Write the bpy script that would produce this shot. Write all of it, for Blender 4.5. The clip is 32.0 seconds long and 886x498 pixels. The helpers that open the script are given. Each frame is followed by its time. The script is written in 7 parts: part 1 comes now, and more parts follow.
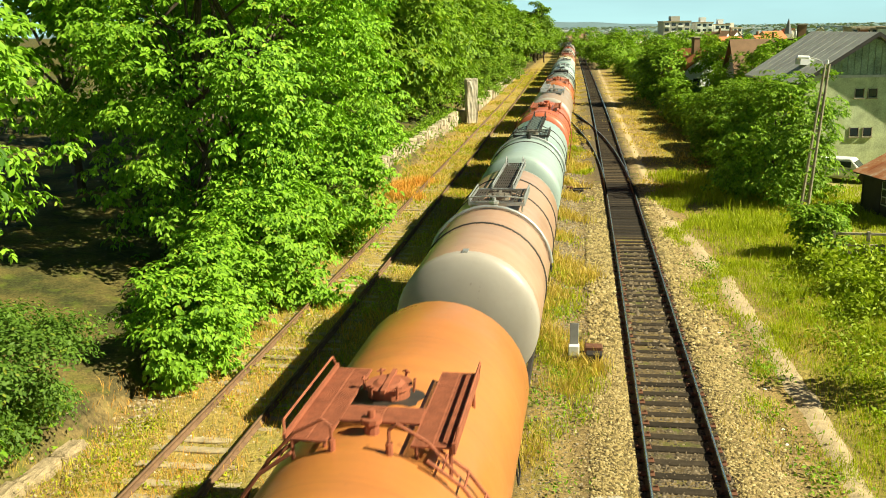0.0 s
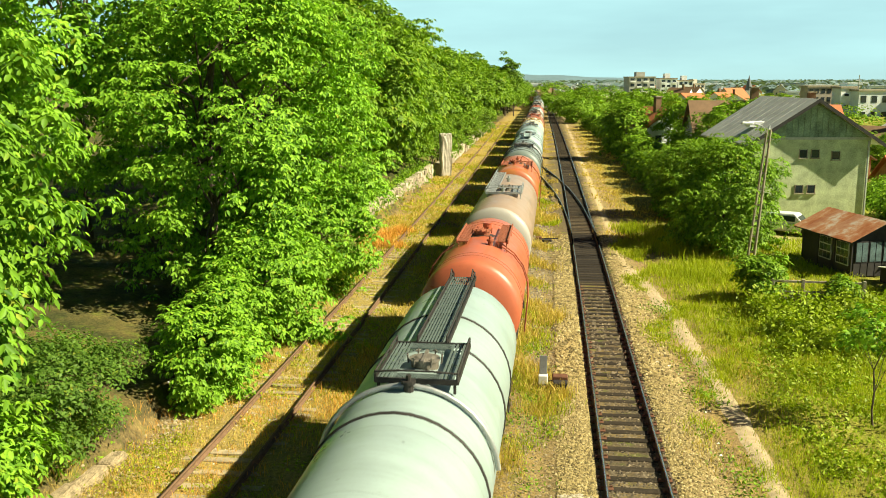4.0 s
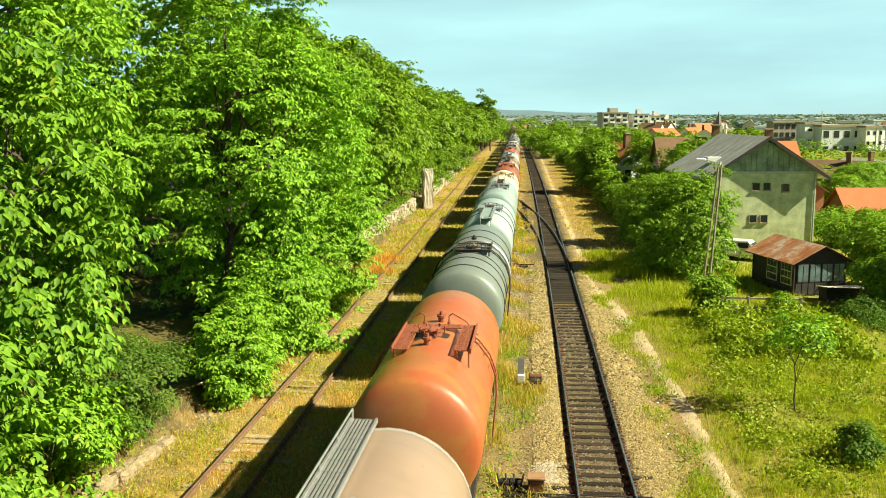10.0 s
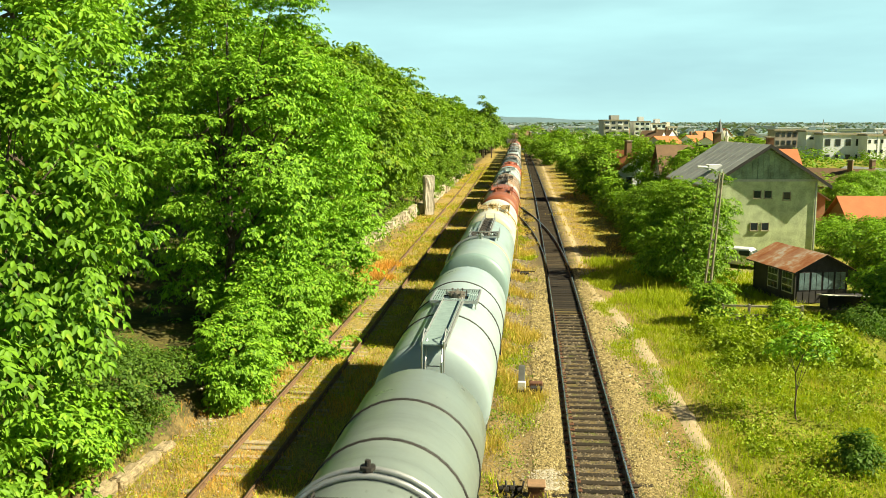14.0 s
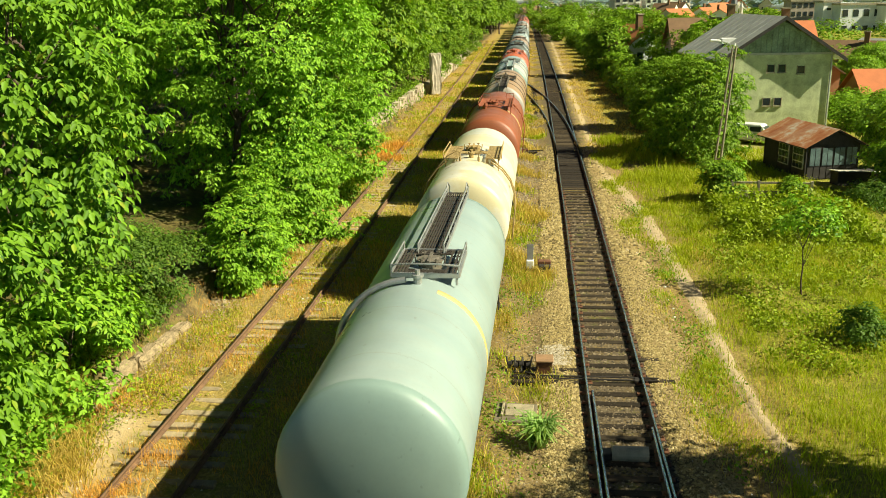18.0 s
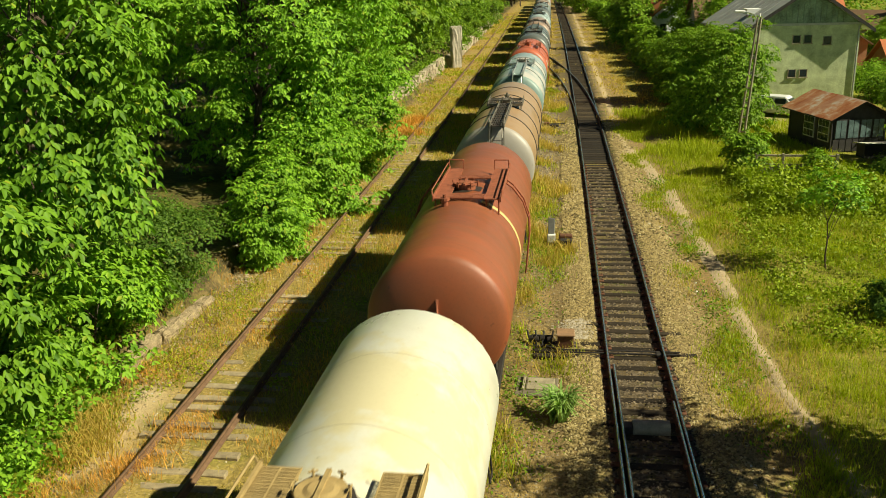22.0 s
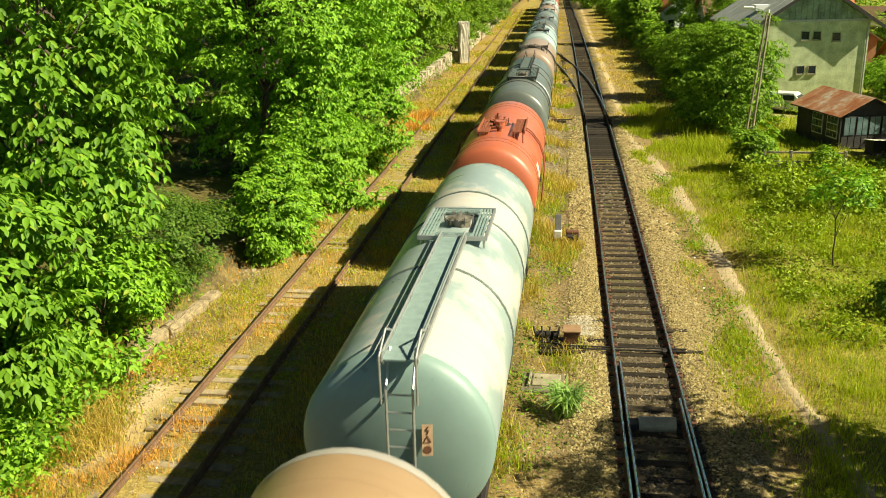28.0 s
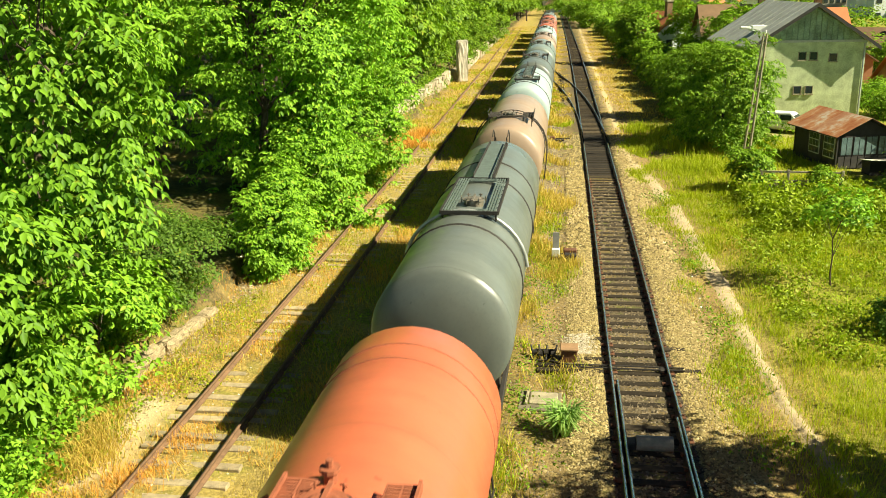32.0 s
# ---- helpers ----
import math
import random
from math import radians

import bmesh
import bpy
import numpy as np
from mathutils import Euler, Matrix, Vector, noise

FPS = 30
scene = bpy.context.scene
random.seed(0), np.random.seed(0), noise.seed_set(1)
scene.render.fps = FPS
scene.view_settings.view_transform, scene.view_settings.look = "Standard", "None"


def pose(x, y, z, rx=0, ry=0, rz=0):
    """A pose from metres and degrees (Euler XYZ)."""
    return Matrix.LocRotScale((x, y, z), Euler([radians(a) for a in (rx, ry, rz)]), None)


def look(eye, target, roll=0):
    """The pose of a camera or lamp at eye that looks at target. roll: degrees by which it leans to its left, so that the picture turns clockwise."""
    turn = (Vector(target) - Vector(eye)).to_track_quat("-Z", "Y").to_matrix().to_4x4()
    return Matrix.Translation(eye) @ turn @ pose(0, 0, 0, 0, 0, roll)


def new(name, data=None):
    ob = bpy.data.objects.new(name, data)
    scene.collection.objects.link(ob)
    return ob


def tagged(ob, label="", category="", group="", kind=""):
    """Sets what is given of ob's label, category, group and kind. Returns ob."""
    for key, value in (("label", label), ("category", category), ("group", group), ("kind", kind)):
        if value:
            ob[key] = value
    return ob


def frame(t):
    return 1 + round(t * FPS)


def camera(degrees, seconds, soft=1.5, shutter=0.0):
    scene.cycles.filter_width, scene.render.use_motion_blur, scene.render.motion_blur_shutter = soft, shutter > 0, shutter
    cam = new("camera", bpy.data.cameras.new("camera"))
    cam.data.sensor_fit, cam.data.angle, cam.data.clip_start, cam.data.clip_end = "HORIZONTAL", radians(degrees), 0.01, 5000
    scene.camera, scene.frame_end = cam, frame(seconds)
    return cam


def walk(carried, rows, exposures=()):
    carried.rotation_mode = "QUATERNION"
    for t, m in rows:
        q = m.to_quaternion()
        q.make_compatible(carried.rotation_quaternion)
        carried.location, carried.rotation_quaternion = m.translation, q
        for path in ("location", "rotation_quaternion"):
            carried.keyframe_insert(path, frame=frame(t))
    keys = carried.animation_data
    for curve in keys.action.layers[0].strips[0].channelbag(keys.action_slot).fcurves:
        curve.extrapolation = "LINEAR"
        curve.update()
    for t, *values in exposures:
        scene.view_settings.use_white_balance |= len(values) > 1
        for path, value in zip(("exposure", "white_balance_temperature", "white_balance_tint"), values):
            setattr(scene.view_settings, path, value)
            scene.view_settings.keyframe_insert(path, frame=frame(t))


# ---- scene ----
cam = camera(52.21, 32.0, soft=0.5, shutter=0.3)
EXPOSURE = [(t, 1.26 + e, 6500, 0) for t, e in ((0.0, -0.05), (13.5, 0.0), (15.5, -0.12), (17.0, -0.2), (19.0, -0.3), (20.0, -0.36), (21.0, -0.72), (22.2, -0.6), (23.0, -0.12), (24.0, 0.1), (25.5, 0.12), (27.5, -0.13), (29.0, -0.3), (30.0, -0.32), (31.0, -0.12), (32.0, 0.12))]
WALK = [
    (0, pose(-0.004, 9.038, 9.048, 76.294, 0.947, 8.333)),
    (0.5, pose(0.082, 8.649, 9.195, 76.698, 0.637, 8.213)),
    (1, pose(-0.003, 8, 9.33, 77.099, 0.424, 7.787)),
    (1.5, pose(0.028, 7.584, 9.409, 77.29, 0.324, 7.626)),
    (2, pose(0.025, 7.048, 9.494, 77.812, 0.364, 7.357)),
    (2.5, pose(0.006, 6.708, 9.56, 78.087, 0.139, 7.14)),
    (3, pose(0.001, 6.076, 9.656, 78.529, 0.225, 7.002)),
    (3.5, pose(-0.019, 5.597, 9.716, 78.982, 0.105, 6.747)),
    (5.5, pose(0.017, 3.736, 9.934, 80.083, 0.446, 5.827)),
    (6, pose(0.029, 3.249, 9.966, 80.3, 0.309, 5.609)),
    (6.5, pose(0.038, 2.78, 10.008, 80.533, 0.321, 5.543)),
    (7, pose(0.04, 2.32, 10.043, 80.716, 0.238, 5.47)),
    (7.5, pose(0.052, 1.82, 10.078, 80.947, 0.212, 5.448)),
    (8, pose(0.023, 1.323, 10.104, 81.109, 0.175, 5.335)),
    (8.5, pose(0.022, 0.887, 10.121, 81.176, 0.144, 5.221)),
    (9, pose(0.012, 0.407, 10.139, 81.283, 0.15, 5.088)),
    (9.5, pose(0, 0, 10.15, 81.459, 0.307, 5.017)),
    (10, pose(0, 0, 10.15, 81.51, 0.218, 5.022)),
    (10.5, pose(0, 0, 10.15, 81.573, 0.302, 5.018)),
    (11, pose(0, 0, 10.15, 81.654, 0.193, 5.042)),
    (11.5, pose(0, 0, 10.15, 81.712, 0.142, 5.079)),
    (12, pose(0, 0, 10.15, 81.757, 0.13, 5.084)),
    (12.5, pose(0, 0, 10.15, 81.798, 0.043, 5.101)),
    (13, pose(0, 0, 10.15, 81.855, 0, 5.107)),
    (13.5, pose(0, 0, 10.15, 81.923, -0.035, 5.109)),
    (15.5, pose(0, 0, 10.15, 81.765, 0.063, 5.156)),
    (16, pose(0, 0, 10.15, 79.76, 0.069, 5.211)),
    (16.5, pose(0, 0, 10.15, 78.169, 0.14, 5.251)),
    (17, pose(0, 0, 10.15, 76.81, 0.432, 5.272)),
    (17.5, pose(0, 0, 10.15, 75.613, 0.61, 5.361)),
    (18, pose(0, 0, 10.15, 74.357, 0.778, 5.489)),
    (18.5, pose(0, 0, 10.15, 73.604, 0.847, 5.67)),
    (19, pose(0, 0, 10.15, 73.02, 0.921, 5.865)),
    (19.5, pose(0, 0, 10.15, 72.892, 1.007, 6.059)),
    (20, pose(0, 0, 10.15, 72.837, 1.015, 6.257)),
    (20.5, pose(0, 0, 10.15, 72.85, 1.115, 6.389)),
    (21, pose(0, 0, 10.15, 72.848, 1.135, 6.535)),
    (21.5, pose(0, 0, 10.15, 72.824, 1.238, 6.638)),
    (22, pose(0, 0, 10.15, 72.754, 1.255, 6.738)),
    (22.5, pose(0, 0, 10.15, 72.605, 1.267, 6.812)),
    (23, pose(0, 0, 10.15, 72.44, 1.267, 6.914)),
    (23.5, pose(0, 0, 10.15, 72.336, 1.322, 6.996)),
    (24, pose(0, 0, 10.15, 72.226, 1.276, 7.043)),
    (24.5, pose(0, 0, 10.15, 72.195, 1.257, 7.097)),
    (25, pose(0, 0, 10.15, 72.176, 1.324, 7.107)),
    (25.5, pose(0, 0, 10.15, 72.163, 1.219, 7.174)),
    (27.5, pose(0, 0, 10.15, 72.405, 1.196, 7.207)),
    (28, pose(0, 0, 10.15, 72.482, 1.128, 7.211)),
    (28.5, pose(0, 0, 10.15, 72.635, 1.09, 7.216)),
    (29, pose(0, 0, 10.15, 72.771, 1.087, 7.205)),
    (29.5, pose(0, 0, 10.15, 72.924, 1.121, 7.179)),
    (30, pose(0, 0, 10.15, 73.02, 0.997, 7.208)),
    (30.5, pose(0, 0, 10.15, 73.159, 0.979, 7.193)),
    (31, pose(0, 0, 10.15, 73.317, 0.885, 7.184)),
    (31.5, pose(0, 0, 10.15, 73.437, 0.805, 7.168)),
    (32, pose(0, 0, 10.15, 73.593, 0.81, 7.154)),
]
walk(cam, WALK, exposures=EXPOSURE)

# light: clear summer day, sun from the side of the open field
world = bpy.data.worlds.new("sky")
scene.world = world
world.use_nodes = True
SUN_EL, SUN_AZ = radians(41), radians(98)       # azimuth clockwise from +y
wn = world.node_tree.nodes
sky = wn.new("ShaderNodeTexSky")
sky.sky_type, sky.sun_disc = "NISHITA", False
sky.sun_elevation, sky.sun_rotation = SUN_EL, SUN_AZ
sky.air_density, sky.dust_density, sky.ozone_density = 0.42, 0.2, 1.6
wn["Background"].inputs["Strength"].default_value = 0.027
# thin bright haze over the clear sky, with faint streaks of high cloud
haze = wn.new("ShaderNodeMix")
haze.data_type = "RGBA"
haze.inputs[7].default_value = (12.0, 19.0, 19.4, 1)
cloud_at, cloud_map, cloud = wn.new("ShaderNodeTexCoord"), wn.new("ShaderNodeMapping"), wn.new("ShaderNodeTexNoise")
cloud_map.inputs["Scale"].default_value = (1.5, 2.5, 9.0)
cloud.inputs["Scale"].default_value, cloud.inputs["Detail"].default_value = 1.6, 5.0
cloud_fac = wn.new("ShaderNodeMapRange")
for name, value in (("From Min", 0.35), ("From Max", 0.75), ("To Min", 0.55), ("To Max", 0.85)):
    cloud_fac.inputs[name].default_value = value
wl = world.node_tree.links
wl.new(cloud_at.outputs["Generated"], cloud_map.inputs[0])
wl.new(cloud_map.outputs[0], cloud.inputs["Vector"])
wl.new(cloud.outputs["Fac"], cloud_fac.inputs["Value"])
# the haze thins out towards the zenith
up, thin, both = wn.new("ShaderNodeSeparateXYZ"), wn.new("ShaderNodeMapRange"), wn.new("ShaderNodeMath")
for name, value in (("From Min", 0.13), ("From Max", 0.27), ("To Min", 1.0), ("To Max", 0.0)):
    thin.inputs[name].default_value = value
both.operation = "MULTIPLY"
wl.new(cloud_at.outputs["Generated"], up.inputs[0])
wl.new(up.outputs[2], thin.inputs["Value"])
wl.new(thin.outputs[0], both.inputs[0])
wl.new(cloud_fac.outputs[0], both.inputs[1])
wl.new(both.outputs[0], haze.inputs[0])
wl.new(sky.outputs[0], haze.inputs[6])
wl.new(haze.outputs[2], wn["Background"].inputs["Color"])
sun_data = bpy.data.lights.new("sun", "SUN")
sun_data.energy, sun_data.angle, sun_data.color = 5.0, radians(0.53), (1.0, 0.885, 0.66)
sun = new("sun", sun_data)
SUN_FROM = Vector((math.sin(SUN_AZ) * math.cos(SUN_EL), math.cos(SUN_AZ) * math.cos(SUN_EL), math.sin(SUN_EL)))
sun.matrix_world = look(SUN_FROM * 50, (0, 0, 0))


# ---- materials ----
def nodes_of(name):
    m = bpy.data.materials.new(name)
    m.use_nodes = True
    return m, m.node_tree, m.node_tree.nodes["Principled BSDF"]


def add(nt, kind, **values):
    n = nt.nodes.new(kind)
    for k, v in values.items():
        n.inputs[k.replace("_", " ")].default_value = v
    return n


def ramp(nt, fac, stops):
    r = nt.nodes.new("ShaderNodeValToRGB")
    e = r.color_ramp.elements
    while len(e) < len(stops):
        e.new(0.5)
    for el, (p, c) in zip(e, stops):
        el.position, el.color = p, (*c, 1)
    nt.links.new(fac, r.inputs[0])
    return r.outputs[0]


def mixc(nt, fac, a, b, kind="MIX"):
    n = nt.nodes.new("ShaderNodeMix")
    n.data_type, n.blend_type = "RGBA", kind
    for sock, v in ((n.inputs[0], fac), (n.inputs[6], a), (n.inputs[7], b)):
        if hasattr(v, "links"):
            nt.links.new(v, sock)
        else:
            sock.default_value = v if isinstance(v, (int, float)) else (*v, 1)
    return n.outputs[2]


def noise_tex(nt, scale, detail=4.0, rough=0.55, coords=None, stretch=None):
    c = nt.nodes.new("ShaderNodeTexCoord")
    src = c.outputs["Object"] if coords is None else coords
    if stretch:
        mp = nt.nodes.new("ShaderNodeMapping")
        mp.inputs["Scale"].default_value = stretch
        nt.links.new(src, mp.inputs[0])
        src = mp.outputs[0]
    n = add(nt, "ShaderNodeTexNoise", Scale=scale, Detail=detail, Roughness=rough)
    nt.links.new(src, n.inputs["Vector"])
    return n.outputs["Fac"]


def bump(nt, bsdf, height, strength=0.3, dist=0.02):
    b = add(nt, "ShaderNodeBump", Strength=strength, Distance=dist)
    nt.links.new(height, b.inputs["Height"])
    nt.links.new(b.outputs[0], bsdf.inputs["Normal"])


def shade(c, k):
    return tuple(min(1.0, v * k) for v in c)


def plain(name, color, rough=0.6, metal=0.0, vary=0.25, scale=6.0, grain=0.15, dist=0.01, spec=0.5, each=0.0):
    """A worn, uneven surface of one base colour."""
    m, nt, b = nodes_of(name)
    n1, n2 = noise_tex(nt, scale), noise_tex(nt, scale * 9, 3)
    c = ramp(nt, n1, [(0.3, shade(color, 1 - vary)), (0.7, shade(color, 1 + vary))])
    c = mixc(nt, 0.35, c, ramp(nt, n2, [(0.35, shade(color, 1 - vary)), (0.65, shade(color, 1 + vary))]))
    if each:
        info = nt.nodes.new("ShaderNodeObjectInfo")
        c = mixc(nt, 1.0, c, ramp(nt, info.outputs["Random"], [(0.0, (1 - each,) * 3), (1.0, (1.0, 1.0, 1.0))]), "MULTIPLY")
    nt.links.new(c, b.inputs["Base Color"])
    b.inputs["Roughness"].default_value, b.inputs["Metallic"].default_value = rough, metal
    b.inputs["Specular IOR Level"].default_value = spec
    bump(nt, b, n2, grain, dist)
    return m


def tank_paint(name, color, grime, amount=0.5, streak=None, rough=0.33, patch=None):
    """Old wagon paint: dust on the top, run-off streaks down the sides, chips and stains."""
    m, nt, b = nodes_of(name)
    tc = nt.nodes.new("ShaderNodeTexCoord")
    big = noise_tex(nt, 0.55, 5, 0.6)
    run = noise_tex(nt, 1.0, 5, 0.65, None, (0.5, 3.2, 0.35))
    fine = noise_tex(nt, 14, 4, 0.7)
    c = ramp(nt, big, [(0.25, shade(color, 0.86)), (0.6, color), (0.8, shade(color, 1.08))])
    if patch:
        c = mixc(nt, ramp(nt, noise_tex(nt, 0.5, 6, 0.62), [(0.48, (0, 0, 0)), (0.56, (1, 1, 1))]), c, patch)
    f = ramp(nt, run, [(0.42, (0, 0, 0)), (0.78, (amount,) * 3)])
    c = mixc(nt, f, c, streak or grime)
    f2 = ramp(nt, fine, [(0.5, (0, 0, 0)), (0.85, (amount * 0.7,) * 3)])
    c = mixc(nt, f2, c, grime)
    spots = ramp(nt, noise_tex(nt, 5.5, 2, 0.5), [(0.72, (0, 0, 0)), (0.77, (0.4,) * 3)])
    c = mixc(nt, spots, c, shade(grime, 0.6))
    # faint weld seams round the barrel
    sp = nt.nodes.new("ShaderNodeSeparateXYZ")
    nt.links.new(tc.outputs["Object"], sp.inputs[0])
    dv, fr = nt.nodes.new("ShaderNodeMath"), nt.nodes.new("ShaderNodeMath")
    dv.operation, fr.operation = "MULTIPLY_ADD", "FRACT"
    dv.inputs[1].default_value, dv.inputs[2].default_value = 1 / 2.36, 20.37
    nt.links.new(sp.outputs[1], dv.inputs[0])
    nt.links.new(dv.outputs[0], fr.inputs[0])
    seam = ramp(nt, fr.outputs[0], [(0.0, (0.4,) * 3), (0.007, (0.35,) * 3), (0.012, (0, 0, 0)), (0.06, (0, 0, 0))])
    c = mixc(nt, seam, c, shade(grime, 0.8))
    nt.links.new(c, b.inputs["Base Color"])
    r = ramp(nt, big, [(0.3, (rough - 0.1,) * 3), (0.7, (rough + 0.18,) * 3)])
    nt.links.new(r, b.inputs["Roughness"])
    bump(nt, b, noise_tex(nt, 2.2, 2), 0.08, 0.05)
    return m


def leaf_mat(name, dark, light, trans=0.45, yellow=(0.30, 0.32, 0.03)):
    m, nt, b = nodes_of(name)
    g = nt.nodes.new("ShaderNodeNewGeometry")
    c = ramp(nt, g.outputs["Random Per Island"], [(0.0, dark), (0.55, light), (0.93, shade(light, 1.25)), (1.0, yellow)])
    c = mixc(nt, ramp(nt, noise_tex(nt, 0.35, 2), [(0.35, (0, 0, 0)), (0.65, (0.6,) * 3)]), c, shade(light, 0.8))
    nt.links.new(c, b.inputs["Base Color"])
    b.inputs["Roughness"].default_value = 0.5
    b.inputs["Specular IOR Level"].default_value = 0.15
    t = nt.nodes.new("ShaderNodeBsdfTranslucent")
    nt.links.new(mixc(nt, 1.0, c, (1.0, 1.15, 0.45), "MULTIPLY"), t.inputs["Color"])
    mx = nt.nodes.new("ShaderNodeMixShader")
    mx.inputs[0].default_value = trans
    nt.links.new(b.outputs[0], mx.inputs[1])
    nt.links.new(t.outputs[0], mx.inputs[2])
    nt.links.new(mx.outputs[0], nt.nodes["Material Output"].inputs["Surface"])
    return m


def glass_mat(name):
    m, nt, b = nodes_of(name)
    b.inputs["Base Color"].default_value = (0.03, 0.04, 0.045, 1)
    b.inputs["Roughness"].default_value = 0.08
    return m


M_RAIL = plain("rail_steel", (0.06, 0.042, 0.03), 0.55, 0.5, 0.35, 3)
M_RAILTOP = plain("rail_running_face", (0.55, 0.68, 0.80), 0.25, 0.95, 0.15, 5, 0.03)
M_RUST = plain("rusty_rail", (0.15, 0.085, 0.045), 0.85, 0.1, 0.4, 4)
M_SLEEPER = plain("oiled_sleeper", (0.045, 0.035, 0.023), 0.85, 0, 0.45, 5, 0.5, 0.01, 0.15, 0.55)
M_OLDSLEEPER = plain("old_sleeper", (0.40, 0.32, 0.19), 0.9, 0, 0.4, 5, 0.5, 0.01, 0.5, 0.4)
M_BLACK = plain("grimy_steel", (0.035, 0.03, 0.026), 0.65, 0.3, 0.4, 5)
M_BROWNSTEEL = plain("rusty_steel", (0.14, 0.06, 0.03), 0.8, 0.2, 0.4, 5)
M_GALV = plain("galvanised_steel", (0.42, 0.43, 0.42), 0.45, 0.6, 0.2, 5)
M_CONC = plain("weathered_concrete", (0.31, 0.27, 0.185), 0.9, 0, 0.45, 2.5, 0.4, 0.03)
M_BARK = plain("bark", (0.09, 0.065, 0.045), 0.95, 0, 0.4, 6, 0.7, 0.03)
M_DULL = plain("dull_steel", (0.17, 0.15, 0.12), 0.6, 0.3, 0.3, 5)
M_GLASS = glass_mat("window_glass")


# ---- mesh tools ----
def link(name, me, material, parent=None, label=""):
    ob = new(name, me)
    if material is not None and not me.materials:
        me.materials.append(material)
    if parent is not None:
        ob.parent = parent
    if label:
        ob["label"] = label
    return ob


def part(name, bm, material, parent=None, label="", smooth=False):
    me = bpy.data.meshes.new(name)
    bm.to_mesh(me)
    bm.free()
    if smooth:
        me.shade_smooth()
    return link(name, me, material, parent, label)


def thing(name, m, label, category, group="", kind=""):
    ob = new(name)
    ob.empty_display_size = 0.3
    ob.matrix_basis = m
    return tagged(ob, label, category, group, kind)


def box(bm, x0, x1, y0, y1, z0, z1, bevel=0.0):
    m = Matrix.Translation(((x0 + x1) / 2, (y0 + y1) / 2, (z0 + z1) / 2)) @ Matrix.Diagonal((x1 - x0, y1 - y0, z1 - z0, 1))
    r = bmesh.ops.create_cube(bm, size=1, matrix=m)
    if bevel:
        vs = set(r["verts"])
        bmesh.ops.bevel(bm, geom=[e for e in bm.edges if e.verts[0] in vs and e.verts[1] in vs], offset=bevel, segments=1, affect="EDGES")
    return bm


def boxed(*a, **k):
    return box(bmesh.new(), *a, **k)


def rod(bm, a, b, r, seg=8, r2=None):
    a, b = Vector(a), Vector(b)
    d = b - a
    m = Matrix.Translation((a + b) / 2) @ d.to_track_quat("Z", "Y").to_matrix().to_4x4()
    bmesh.ops.create_cone(bm, cap_ends=True, segments=seg, radius1=r, radius2=r if r2 is None else r2, depth=d.length, matrix=m)
    return bm


def pipe(bm, pts, r, seg=6):
    for a, b in zip(pts, pts[1:]):
        rod(bm, a, b, r, seg)
    return bm


def mesh_np(name, verts, faces):
    """Mesh from numpy arrays of vertices (n,3) and equal-sized faces (m,k)."""
    me = bpy.data.meshes.new(name)
    m, k = faces.shape
    me.vertices.add(len(verts))
    me.vertices.foreach_set("co", np.ascontiguousarray(verts, dtype=np.float32).ravel())
    me.loops.add(m * k)
    me.loops.foreach_set("vertex_index", np.ascontiguousarray(faces, dtype=np.int32).ravel())
    me.polygons.add(m)
    me.polygons.foreach_set("loop_start", np.arange(0, m * k, k, dtype=np.int32))
    me.update(calc_edges=True)
    return me


def sweep(name, path, profile, closed=True):
    """A bar of the given (x, z) profile along a path of (x, y, z, ...) points."""
    p = np.array(path, float)
    t = np.gradient(p, axis=0)
    t /= np.linalg.norm(t[:, :2], axis=1)[:, None]
    right = np.stack([t[:, 1], -t[:, 0], np.zeros(len(p))], 1)
    k = len(profile)
    v = (p[:, None, :] + right[:, None, :] * np.array([q[0] for q in profile])[None, :, None])
    v[:, :, 2] += np.array([q[1] for q in profile])[None, :]
    i, j = np.meshgrid(np.arange(len(p) - 1), np.arange(k if closed else k - 1), indexing="ij")
    a, b = i * k + j, i * k + (j + 1) % k
    f = np.stack([a, b, b + k, a + k], -1).reshape(-1, 4)
    return mesh_np(name, v.reshape(-1, 3), f[:, ::-1])


# ---- plan: the lines on which everything lies ----
def bend(y):
    return -max(0.0, y - 285.0) ** 2 / 900.0


def x_right(y):
    u = min(max(y, 0.0), 300.0)
    return 2.2 + 0.006 * u - 8e-5 * u ** 2 + 1.1e-7 * u ** 3 + 0.003 * max(u - 25.0, 0.0) + bend(y)


def x_train(y):
    u = min(y, 300.0)
    return -2.7 + 0.017 * u - 1.2e-4 * max(u, 0) ** 2 + 2.2e-7 * max(u, 0) ** 3 + bend(y)


def x_left(y):
    return -8.15 + 0.004 * y - 5e-5 * max(y, 0) ** 2 + bend(y)


# ---- ground, one sheet to the horizon ----
def bank(x, y):
    """Height of the ground: flat yard, a raised wooded bank behind the low wall."""
    rise = np.clip((-11.35 - (x - (x_left_np(y) + 8.15))) / 0.25, 0, 1) * 0.55
    slope = np.clip((-12.0 - x) / 10.0, 0, 1) * (1.2 + 1.6 * np.clip((y - 45) / 30, 0, 1))
    return rise * np.clip((150 - y) / 60, 0, 1) + slope * np.clip((400 - y) / 150, 0, 1)


def x_left_np(y):
    return -8.15 + 0.004 * y - 5e-5 * np.maximum(y, 0) ** 2


